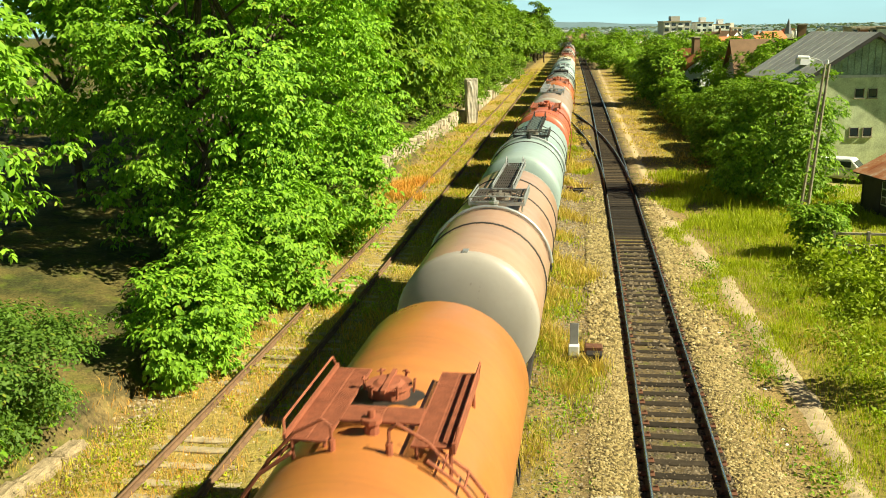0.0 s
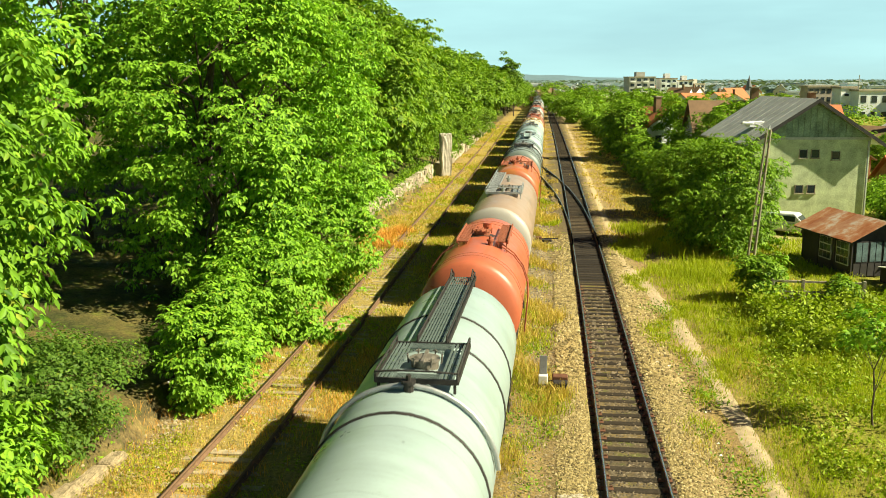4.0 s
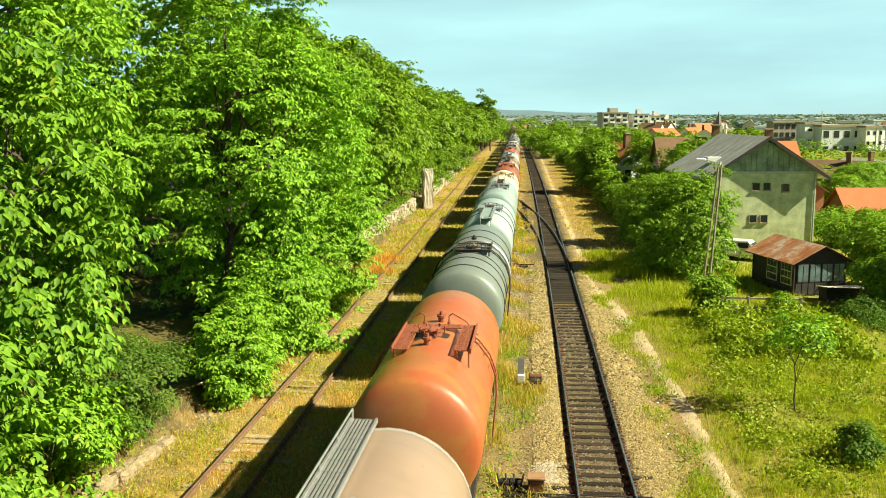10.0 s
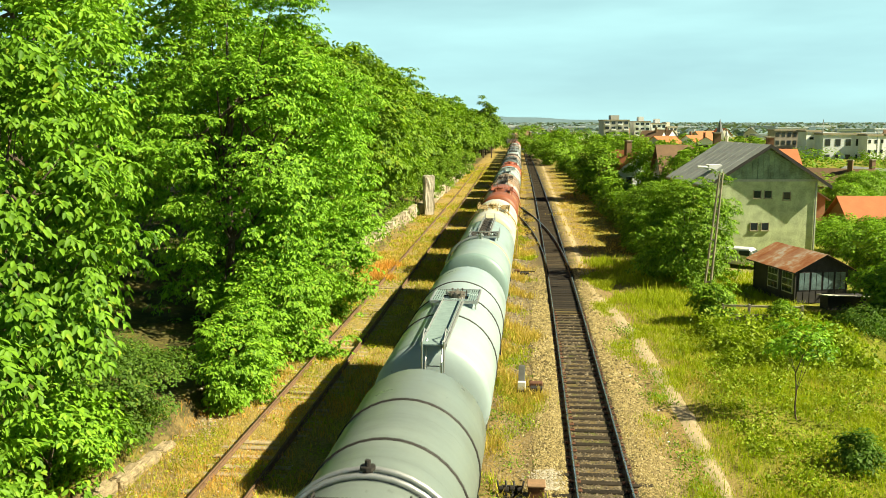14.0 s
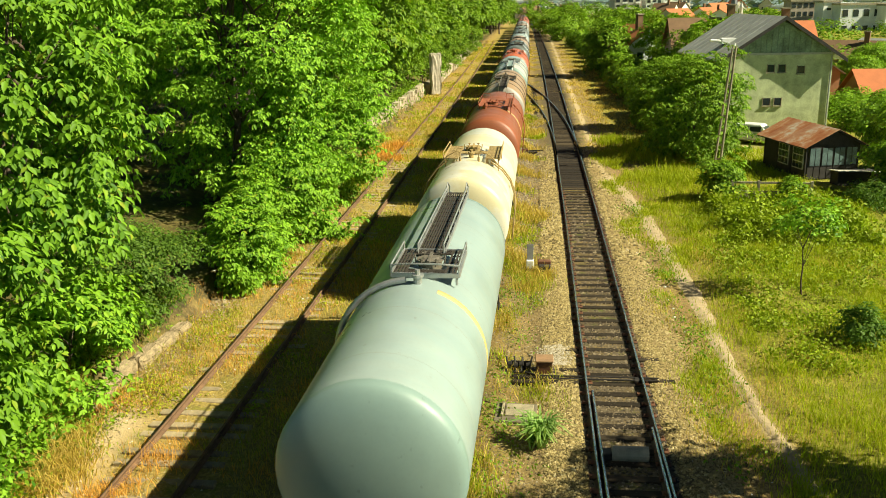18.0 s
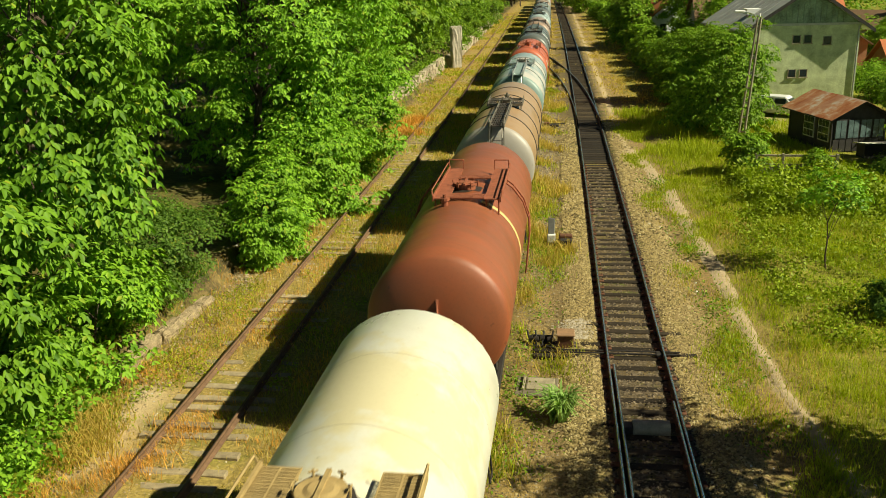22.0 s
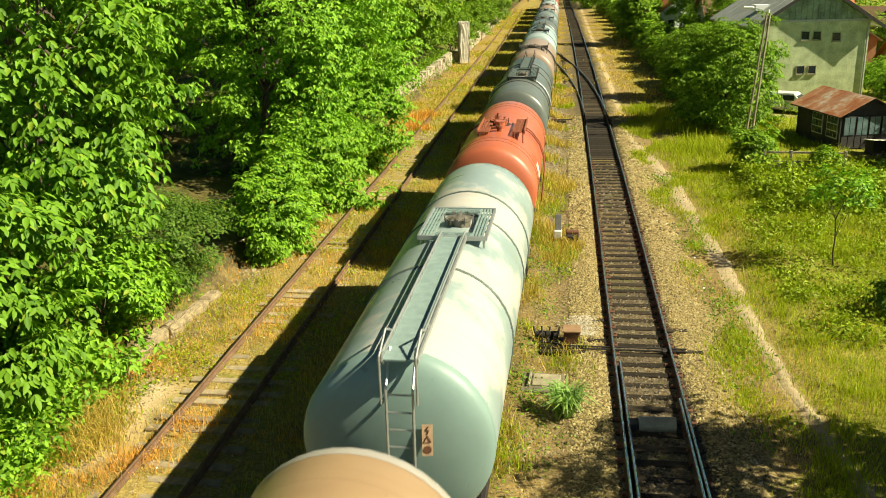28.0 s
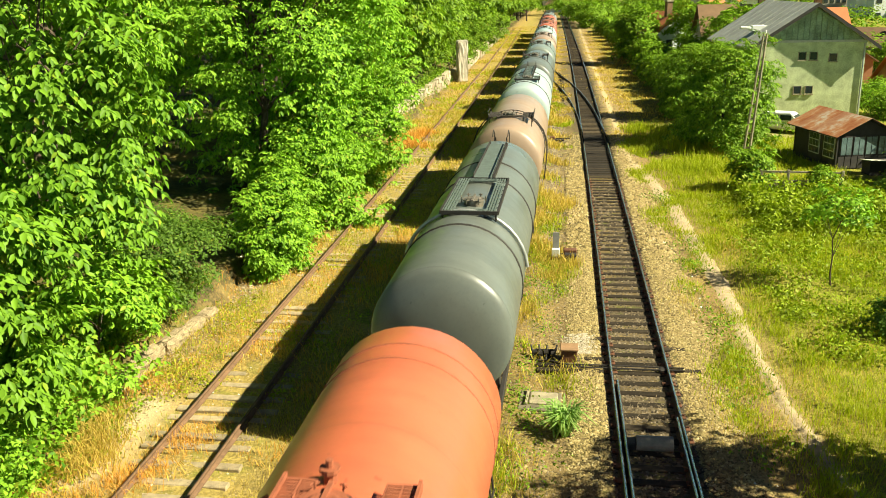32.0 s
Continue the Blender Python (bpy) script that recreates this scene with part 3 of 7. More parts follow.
scattered("gravel", "fresh pale gravel spilled beside the point machine", 900, lambda y: 0.75, 0.22, 23.9, 25.4, 0.03, [(0.27, 0.23, 0.15), (0.38, 0.33, 0.24), (0.50, 0.45, 0.35)], 26, 0.6)
scattered("litter", "scattered white scraps and stones beside the tracks", 50, lambda y: 4.6, 0.4, 15, 45, 0.028, [(0.55, 0.55, 0.5), (0.7, 0.7, 0.66)], 25)


def point_machine():
    t = thing("point_machine", pose(0.1, 23.55, 0), "rusty point machine with levers and rods on long sleepers", "point machine")
    body = part("body", boxed(0.12, 0.56, -0.2, 0.26, 0.0, 0.36, 0.02), M_BROWNSTEEL, t)
    part("lid", boxed(0.09, 0.59, -0.23, 0.29, 0.36, 0.41, 0.012), plain("rusty_lid", (0.27, 0.16, 0.08), 0.85), body)
    part("base_plate", boxed(-0.75, 0.65, -0.15, 0.2, 0.0, 0.06, 0.01), M_BLACK, t)
    for k, x in enumerate((-0.62, -0.46, -0.3, -0.1)):
        part("lever", rod(bmesh.new(), (x, -0.12, 0.05), (x + 0.07 * (k - 1.5), 0.22 - 0.1 * (k % 2), 0.34 + 0.06 * (k % 2)), 0.028, 8), M_BLACK, t)
        part("counterweight", rod(bmesh.new(), (x - 0.05, 0.05 - 0.08 * (k % 2), 0.18), (x + 0.06, 0.05 - 0.08 * (k % 2), 0.2), 0.085, 10), M_BLACK, t)
    part("quadrant", boxed(-0.6, -0.05, 0.12, 0.16, 0.06, 0.26, 0.01), M_BLACK, t)
    part("crank", rod(bmesh.new(), (-0.2, -0.3, 0.1), (0.3, -0.55, 0.1), 0.035, 8), M_BLACK, t)
    for y in (-0.45, -0.78):
        part("long_sleeper", boxed(-0.55, 1.25, y - 0.11, y + 0.11, -0.1, 0.07, 0.02), M_SLEEPER, t)
    for y in (-0.53, -0.70):
        part("point_rod", rod(bmesh.new(), (0.2, y, 0.12), (3.4, y, 0.12), 0.022, 8), M_BLACK, t)
    for y in (-0.6, 0.9):
        part("bearer", boxed(2.85, 3.75 - 0.15 * y, y - 0.11, y + 0.11, -0.1, 0.085, 0.02), M_SLEEPER, t)
        part("bearer", boxed(0.75, 1.3, y + 0.5, y + 0.72, -0.1, 0.085, 0.02), M_SLEEPER, t)
    part("clamp", boxed(2.74, 2.9, -0.76, -0.58, 0.02, 0.14, 0.02), M_BLACK, t)


point_machine()


def point_lantern():
    t = thing("point_indicator", pose(0.02, 33.1, 0), "point indicator with grey plate, white box and rusty weights", "point indicator")
    part("foot", boxed(-0.18, 0.2, -0.2, 0.15, 0, 0.16, 0.02), M_BLACK, t)
    part("lamp_box", boxed(-0.16, 0.14, -0.17, 0.1, 0.16, 0.46, 0.02), plain("white_enamel", (0.72, 0.71, 0.66), 0.5, 0, 0.15), t, "pale painted lamp box")
    p = part("plate", boxed(-0.13, 0.11, -0.02, 0.02, 0.0, 0.6, 0.01), plain("grey_plate", (0.19, 0.19, 0.18), 0.6), t, "dark grey upright plate")
    p.matrix_basis = pose(0, 0.0, 0.46, -8)
    part("weight", boxed(0.28, 0.78, 0.0, 0.32, 0.14, 0.4, 0.03), M_BROWNSTEEL, t)
    part("weight", boxed(0.32, 0.78, -0.38, -0.06, 0.08, 0.32, 0.03), M_BLACK, t)
    part("arm", rod(bmesh.new(), (0.1, 0.1, 0.2), (0.8, 0.1, 0.26), 0.03, 8), M_BLACK, t)
    part("arm", rod(bmesh.new(), (0.1, -0.1, 0.12), (0.75, -0.2, 0.12), 0.03, 8), M_BLACK, t)


point_lantern()


def far_lever(x, y):
    t = thing("ground_lever", pose(x, y, 0), "low dark point lever lying beside the rails", "point lever")
    part("frame", boxed(-0.5, 0.5, -0.2, 0.2, 0, 0.14, 0.02), M_BLACK, t)
    part("weight", boxed(-0.45, -0.1, -0.15, 0.15, 0.14, 0.3, 0.03), M_BROWNSTEEL, t)
    part("arm", rod(bmesh.new(), (-0.1, 0, 0.2), (0.9, 0.05, 0.2), 0.03, 8), M_BLACK, t)


far_lever(-0.1, 59.8)
far_lever(-0.2, 118.0)


def inspection_cover():
    t = thing("drain_cover", pose(-0.3, 20.9, -0.02, 0, 0, -3), "old square concrete drain cover sunk in gravel", "drain cover")
    m = plain("cover_concrete", (0.29, 0.25, 0.16), 0.95, 0, 0.4, 4, 0.6)
    part("rim", boxed(-0.52, 0.52, -0.62, 0.44, -0.1, 0.09, 0.02), plain("rim_concrete", (0.15, 0.125, 0.08), 0.95, 0, 0.4, 4, 0.6), t, "darker concrete rim")
    part("lid", boxed(-0.26, 0.44, -0.34, 0.34, 0.09, 0.12, 0.02), m, t)
    part("edge", boxed(-0.36, -0.3, -0.4, 0.38, 0.09, 0.17, 0.01), m, t)


inspection_cover()


def motor_cover():
    t = thing("switch_heater_cover", pose(2.3, 18.75, 0.03), "grey rounded sheet cover between the switch rails", "rail equipment")
    bm = bmesh.new()
    rod(bm, (-0.4, 0, 0.06), (0.42, 0, 0.06), 0.2, 20)
    part("cover", bm, plain("dull_sheet", (0.24, 0.225, 0.18), 0.6, 0.2, 0.3), t)
    part("end_box", boxed(-0.62, -0.4, -0.16, 0.16, -0.03, 0.15, 0.02), M_BLACK, t)


motor_cover()


# ---- the tank train ----
def travel(t):
    return 7.0809 * t - 0.01468 * t * t + 2.3185e-5 * t ** 3


def lathe_tank(length, r, cap, seg=40):
    """Cylinder along y with dished ends; the seam ring is slightly rounded."""
    h = length / 2
    prof = []
    for i in range(9):
        a = math.pi / 2 * i / 8
        prof.append((-h - cap * math.cos(a), r * math.sin(a)))
    n = max(2, int(length / 1.2))
    prof += [(-h + length * i / n, r) for i in range(1, n)]
    for i in range(9):
        a = math.pi / 2 * (1 - i / 8)
        prof.append((h + cap * math.cos(a), r * math.sin(a)))
    th = np.linspace(0, 2 * math.pi, seg, endpoint=False)
    v = np.array([[(max(q, 0.001) * math.sin(a), y, max(q, 0.001) * math.cos(a)) for a in th] for y, q in prof]).reshape(-1, 3)
    i, j = np.meshgrid(np.arange(len(prof) - 1), np.arange(seg), indexing="ij")
    a, b = i * seg + j, i * seg + (j + 1) % seg
    me = mesh_np("tank", v, np.stack([a, b, b + seg, a + seg], -1).reshape(-1, 4))
    me.shade_smooth()
    return me


def ring(y, r, half=0.035, thick=0.03, seg=40, a0=0.0, a1=2 * math.pi):
    """A flat hoop round the barrel."""
    n = seg
    th = np.linspace(a0, a1, n + 1)
    v = np.array([[(q * math.sin(a), y + s, q * math.cos(a)) for q, s in ((r - 0.01, -half), (r + thick, -half), (r + thick, half), (r - 0.01, half))] for a in th]).reshape(-1, 3)
    i, j = np.meshgrid(np.arange(n), np.arange(3), indexing="ij")
    a = i * 4 + j
    return mesh_np("band", v, np.stack([a, a + 1, a + 5, a + 4], -1).reshape(-1, 4))


M_STRIPE = plain("faded_yellow_paint", (0.62, 0.46, 0.17), 0.6, 0, 0.2, 4)
M_OIL = plain("spilled_oil", (0.035, 0.028, 0.022), 0.5, 0, 0.4, 6)
WHEELSETS = []
CZ = 2.6


def mesh_of(bm, name, mat, smooth=False):
    me = bpy.data.meshes.new(name)
    bm.to_mesh(me)
    bm.free()
    me.materials.append(mat)
    if smooth:
        me.shade_smooth()
    return me


def running_gear():
    """Meshes shared by all wagons: wheelset, side frame, bolster, buffer."""
    w = bmesh.new()
    for s in (-1, 1):
        rod(w, (s * 0.685, 0, 0), (s * 0.82, 0, 0), 0.46, 20)
        rod(w, (s * 0.66, 0, 0), (s * 0.69, 0, 0), 0.49, 20)
    rod(w, (-1.05, 0, 0), (1.05, 0, 0), 0.085, 10)
    f = bmesh.new()
    box(f, -0.06, 0.06, -1.35, 1.35, 0.42, 0.58, 0.02)
    box(f, -0.07, 0.07, -0.45, 0.45, 0.22, 0.66, 0.03)
    for s in (-1, 1):
        box(f, -0.13, 0.13, s * 0.9 - 0.2, s * 0.9 + 0.2, 0.32, 0.6, 0.03)
        for o in (-0.3, 0.3):
            rod(f, (0, s * 0.9 + o, 0.3), (0, s * 0.9 + o, 0.62), 0.08, 8)
    b = boxed(-1.0, 1.0, -0.25, 0.25, 0.5, 0.78, 0.03)
    u = bmesh.new()
    rod(u, (0, 0, 0), (0, 0.42, 0), 0.11, 12)
    rod(u, (0, 0.42, 0), (0, 0.6, 0), 0.085, 12)
    rod(u, (0, 0.6, 0), (0, 0.65, 0), 0.24, 16)
    return (mesh_of(w, "wheelset", M_BROWNSTEEL), mesh_of(f, "side_frame", M_BLACK), mesh_of(b, "bogie", M_BLACK), mesh_of(u, "buffer", M_BLACK))


GEAR = running_gear()


def grating(bm, x0, x1, y0, y1, z, along="y", gap=0.075, w=0.04, t=0.03):
    """Open steel grating in one piece: bearing bars tied by cross bars, with holes between."""
    def cuts(lo, hi, pitch, width):
        n = max(2, int(round((hi - lo) / pitch)))
        c = []
        for i in range(n + 1):
            p = lo + width / 2 + (hi - lo - width) * i / n
            c += [p - width / 2, p + width / 2]
        return c
    cx = cuts(x0, x1, gap if along == "y" else 0.5, w if along == "y" else 0.02)
    cy = cuts(y0, y1, 0.5 if along == "y" else gap, 0.02 if along == "y" else w)
    top = [[bm.verts.new((x, y, z + t)) for y in cy] for x in cx]
    low = [[bm.verts.new((x, y, z)) for y in cy] for x in cx]
    nx, ny = len(cx) - 1, len(cy) - 1

    def solid(i, j):
        return 0 <= i < nx and 0 <= j < ny and (i % 2 == 0 or j % 2 == 0)
    for i in range(nx):
        for j in range(ny):
            if not solid(i, j):
                continue
            bm.faces.new((top[i][j], top[i + 1][j], top[i + 1][j + 1], top[i][j + 1]))
            bm.faces.new((low[i][j], low[i][j + 1], low[i + 1][j + 1], low[i + 1][j]))
            for (di, dj), (p, q) in (((-1, 0), ((i, j + 1), (i, j))), ((1, 0), ((i + 1, j), (i + 1, j + 1))), ((0, -1), ((i, j), (i + 1, j))), ((0, 1), ((i + 1, j + 1), (i, j + 1)))):
                if not solid(i + di, j + dj):
                    bm.faces.new((low[p[0]][p[1]], low[q[0]][q[1]], top[q[0]][q[1]], top[p[0]][p[1]]))
    return bm


def on_top(r, x):
    """Height of the barrel's skin above its axis at a sideways offset."""
    return math.sqrt(max(r * r - x * x, 0.0))


def bow_rail(bm, pts, r=0.018):
    return pipe(bm, pts, r, 6)


def manhole(wagon, r, y, mat, bolts=True, rad=0.31):
    mat = M_DULL if mat in (M_GALV, M_BLACK) else mat
    z = CZ + r
    bm = bmesh.new()
    rod(bm, (0, y, z - 0.15), (0, y, z + 0.11), rad * 0.9, 24)
    hole = part("manhole", bm, mat, wagon)
    bm = bmesh.new()
    rod(bm, (0, y, z + 0.11), (0, y, z + 0.15), rad, 24)
    rod(bm, (0, y, z + 0.15), (0, y, z + 0.18), rad * 0.7, 20, rad * 0.5)
    box(bm, -0.03, 0.03, y - rad - 0.08, y + rad + 0.08, z + 0.15, z + 0.2)
    part("lid", bm, mat, hole)
    if bolts:
        for k in range(6):
            bm = bmesh.new()
            a = math.tau * k / 6
            c, s = math.cos(a) * (rad + 0.02), math.sin(a) * (rad + 0.02)
            rod(bm, (c, y + s, z + 0.04), (c * 1.06, y + s * 1.06, z + 0.23), 0.018, 6)
            rod(bm, (c * 1.05 - s * 0.18, y + s * 1.05 + c * 0.18, z + 0.2), (c * 1.05 + s * 0.18, y + s * 1.05 - c * 0.18, z + 0.2), 0.014, 5)
            part("swing_bolt", bm, mat, hole)
    return hole


def oil_stain(wagon, r, y, rad, seed):
    """Irregular spill round the manhole, lying on the barrel."""
    rng = np.random.default_rng(seed)
    n = 28
    th = np.arange(n) * math.tau / n
    rough = 1 + 0.14 * np.sin(3 * th + rng.uniform(0, 6)) + 0.1 * np.sin(7 * th + rng.uniform(0, 6)) + rng.uniform(-0.06, 0.06, n)
    v = []
    for k in (0.3, 0.7, 1.0):
        x, yy = rad * k * rough * np.cos(th) - 0.08, y + rad * k * rough * np.sin(th)
        z = np.sqrt(np.maximum((r + 0.004) ** 2 - x * x, 0))
        v.append(np.stack([x, yy, CZ + z], 1))
    i, j = np.meshgrid(np.arange(2), np.arange(n), indexing="ij")
    a, b = i * n + j, i * n + (j + 1) % n
    link("oil_stain", mesh_np("oil_stain", np.concatenate(v), np.stack([a, a + n, b + n, b], -1).reshape(-1, 4)), M_OIL, wagon, "dark oily spill round the manhole")


def valve(wagon, r, y, x, mat):
    z = CZ + on_top(r, x)
    bm = bmesh.new()
    rod(bm, (x, y, z - 0.05), (x, y, z + 0.14), 0.09, 10)
    rod(bm, (x, y, z + 0.14), (x, y, z + 0.2), 0.13, 10)
    rod(bm, (x, y, z + 0.2), (x, y, z + 0.3), 0.05, 8)
    part("vent_valve", bm, mat, wagon)


def side_plates(wagon, r, y0, y1, xin, xout, mat, mat_grate, crosses=(), rails=True, mid=0.0, along="x"):
    """Two footplates beside the manhole, cross plates between them and low rails."""
    z = CZ + on_top(r, xin) + 0.11
    for s in (-1, 1):
        x0, x1 = mid + min(s * xin, s * xout), mid + max(s * xin, s * xout)
        p = part("footplate", grating(bmesh.new(), x0, x1, y0, y1, z, along, 0.075, 0.05 if along == "x" else 0.066), mat_grate, wagon)
        for y in (y0 + 0.1, y1 - 0.1):
            for x in (x0 + 0.05, x1 - 0.05):
                part("bracket", rod(bmesh.new(), (x, y, CZ + on_top(r, x) - 0.02), (x, y, z), 0.025, 6), mat, p)
        x = x1 if s > 0 else x0
        part("toe_board", boxed(x - 0.02, x + 0.02, y0 - 0.02, y1 + 0.02, z - 0.05, z + 0.09), mat, p)
        if rails:
            part("handrail", pipe(bmesh.new(), [(x, y0, z), (x + s * 0.04, y0 + 0.1, z + 0.22), (x + s * 0.04, y1 - 0.1, z + 0.22), (x, y1, z)], 0.018), mat, p)
    for c in crosses:
        part("cross_plate", grating(bmesh.new(), mid - xin, mid + xin, c - 0.22, c + 0.22, z + 0.01, "x", 0.075, 0.05), mat_grate, wagon)


def bows(wagon, r, y, mat, s):
    """A pair of bowed grab rails over the crown at the end of the footplates."""
    for x in (-0.32, 0.36):
        q = 1 if x > 0 else -1
        z = CZ + on_top(r, x)
        part("bow_rail", pipe(bmesh.new(), [(x, y, z - 0.03), (x, y, z + 0.3), (x + q * 0.1, y, z + 0.38), (x + q * 0.45, y, CZ + on_top(r, x + q * 0.45) + 0.36), (x + q * 0.8, y, CZ + on_top(r, x + q * 0.8) + 0.24)], 0.02), mat, wagon)
        part("rail_foot", rod(bmesh.new(), (x, y, z - 0.03), (x, y, z + 0.14), 0.045, 8), mat, wagon)


def dome(wagon, r, y, x, mat):
    z = CZ + on_top(r, x)
    bm = bmesh.new()
    rod(bm, (x, y, z - 0.1), (x, y, z + 0.24), 0.17, 16)
    rod(bm, (x, y, z + 0.24), (x, y, z + 0.27), 0.19, 16)
    part("filling_dome", bm, mat, wagon)


def crown_pipe(wagon, r, y, mat, rad=0.05, a0=-75, a1=85):
    """Vapour pipe bent over the barrel from flank to flank."""
    pts = [((r + rad + 0.02) * math.sin(math.radians(a)), y, CZ + (r + rad + 0.02) * math.cos(math.radians(a))) for a in range(a0, a1 + 1, 10)]
    p = np.array(pts)
    out = p - np.array([0, y, CZ])
    out /= np.linalg.norm(out, axis=1)[:, None]
    th = np.arange(8) * math.tau / 8
    v = p[:, None, :] + rad * (np.cos(th)[None, :, None] * out[:, None, :] + np.sin(th)[None, :, None] * np.array([0, 1.0, 0]))
    i, j = np.meshgrid(np.arange(len(p) - 1), np.arange(8), indexing="ij")
    a, b = i * 8 + j, i * 8 + (j + 1) % 8
    link("vapour_pipe", mesh_np("vapour_pipe", v.reshape(-1, 3), np.stack([a, b, b + 8, a + 8], -1).reshape(-1, 4)), mat, wagon)


def bar(w, h, t=0.006):
    return boxed(-w / 2, w / 2, -t, t, -h / 2, h / 2)


def end_marks(wagon, half, cap, r, s=-1, sign=True, number=True, box_=True):
    """Warning triangle, rating plate and painted number bars on the dished end."""
    def face(x, z):
        q = min(0.999, math.hypot(x, z) / r)
        return s * (half + cap * math.sqrt(1 - q * q) + 0.012)
    if sign == "placard":
        t = part("warning_placard", bar(0.17, 0.5), plain("pale_orange_placard", (0.5, 0.33, 0.2), 0.6), wagon, "pale orange warning placard")
        t.matrix_basis = Matrix.Translation((0.55, face(0.55, 0.3) - 0.05, CZ + 0.3)) @ pose(0, 0, 0, -10, 0, 8)
        part("bolt_mark", pipe(bmesh.new(), [(0.02, -0.012, 0.22), (-0.02, -0.012, 0.17), (0.02, -0.012, 0.16), (0, -0.012, 0.1)], 0.01, 4), M_BROWNSTEEL, t)
        part("triangle_mark", pipe(bmesh.new(), [(-0.06, -0.012, -0.03), (0.06, -0.012, -0.03), (0, -0.012, 0.07), (-0.06, -0.012, -0.03)], 0.008, 4), M_BROWNSTEEL, t)
        part("round_mark", rod(bmesh.new(), (0, -0.014, -0.15), (0, 0, -0.15), 0.065, 14), M_BROWNSTEEL, t)
    elif sign:
        x, z = 0.58, 0.46
        bm = bmesh.new()
        v = [bm.verts.new(p) for p in ((-0.125, 0, -0.09), (0.125, 0, -0.09), (0, 0, 0.13))]
        bm.faces.new(v)
        e = bmesh.ops.extrude_face_region(bm, geom=bm.faces[:])
        bmesh.ops.translate(bm, verts=[g for g in e["geom"] if isinstance(g, bmesh.types.BMVert)], vec=(0, 0.012, 0))
        bmesh.ops.recalc_face_normals(bm, faces=bm.faces)
        t = part("warning_triangle", bm, plain("yellow_sign", (0.80, 0.62, 0.10), 0.5), wagon, "yellow high-voltage warning triangle")
        t.matrix_basis = Matrix.Translation((x, face(x, z) - 0.05, CZ + z)) @ pose(0, 0, 0, -14, 0, 6)
        b = part("bolt_mark", pipe(bmesh.new(), [(0.012, 0, 0.06), (-0.015, 0, 0.0), (0.02, 0, 0.0), (0, 0, -0.055)], 0.004, 4), M_BLACK, t)
        e = part("border", pipe(bmesh.new(), [(-0.105, -0.008, -0.075), (0.105, -0.008, -0.075), (0, -0.008, 0.105), (-0.105, -0.008, -0.075)], 0.005, 4), M_BLACK, t)
        b.location = (0, -0.012, 0)
    if box_:
        x, z = 0.42, 0.1
        t = part("plate_holder", bar(0.34, 0.36), M_GALV, wagon)
        t.location = (x, face(x, z) - 0.035, CZ + z)
        k = part("document_box", boxed(-0.08, 0.06, -0.09, -0.01, -0.1, 0.1, 0.01), M_GALV, t)
    if number:
        for i, (x, w) in enumerate(((-1.2, 0.12), (-1.02, 0.17), (-0.86, 0.06), (-0.7, 0.17))):
            z = 0.2
            t = part("number_bar", bar(w, 0.09), plain("white_lettering", (0.7, 0.7, 0.66), 0.6), wagon)
            q = math.hypot(x, z) / r
            a = math.degrees(math.atan(cap * x / (r * r * math.sqrt(1 - q * q))))
            t.matrix_basis = Matrix.Translation((x, face(x, z) - 0.02, CZ + z)) @ pose(0, 0, 0, -5, 0, a)


def side_ladder(wagon, r, y, mat, s=1):
    """Ladder bowed over the barrel's flank down to the frame."""
    ang = [math.radians(a) for a in (28, 45, 62, 80, 96)]
    for o in (-0.2, 0.2):
        pts = [(s * (r + 0.13) * math.sin(a), y + o, CZ + (r + 0.13) * math.cos(a)) for a in ang] + [(s * (r + 0.02), y + o, 1.2)]
        part("ladder_rail", pipe(bmesh.new(), pts, 0.025), mat, wagon)
    for a in range(35, 100, 11):
        q = math.radians(a)
        p = (s * (r + 0.13) * math.sin(q), CZ + (r + 0.13) * math.cos(q))
        part("rung", rod(bmesh.new(), (p[0], y - 0.2, p[1]), (p[0], y + 0.2, p[1]), 0.015, 6), mat, wagon)


def end_ladder(wagon, r, half, cap, x, mat, s=-1, hoops=True):
    """Upright ladder in front of the dished end, with bowed grab rails at the top."""
    y = s * (half + cap + 0.12)
    zt = CZ + r + 0.12
    for o in (-0.21, 0.21):
        pts = [(x + o, y, 1.15), (x + o, y, zt - 0.5), (x + o, s * (half + 0.1), zt)]
        part("ladder_rail", pipe(bmesh.new(), pts, 0.024), mat, wagon)
        if hoops:
            pts = [(x + o * 1.35, y + s * 0.02, zt - 0.75), (x + o * 1.35, y + s * 0.06, zt + 0.05), (x + o * 1.35, s * (half + 0.05), zt + 0.28), (x + o * 1.35, s * (half - 0.35), zt + 0.1)]
            part("grab_rail", pipe(bmesh.new(), pts, 0.02), mat, wagon)
    for k in range(9):
        z = 1.3 + k * 0.3
        part("rung", rod(bmesh.new(), (x - 0.21, y, z), (x + 0.21, y, z), 0.016, 6), mat, wagon)


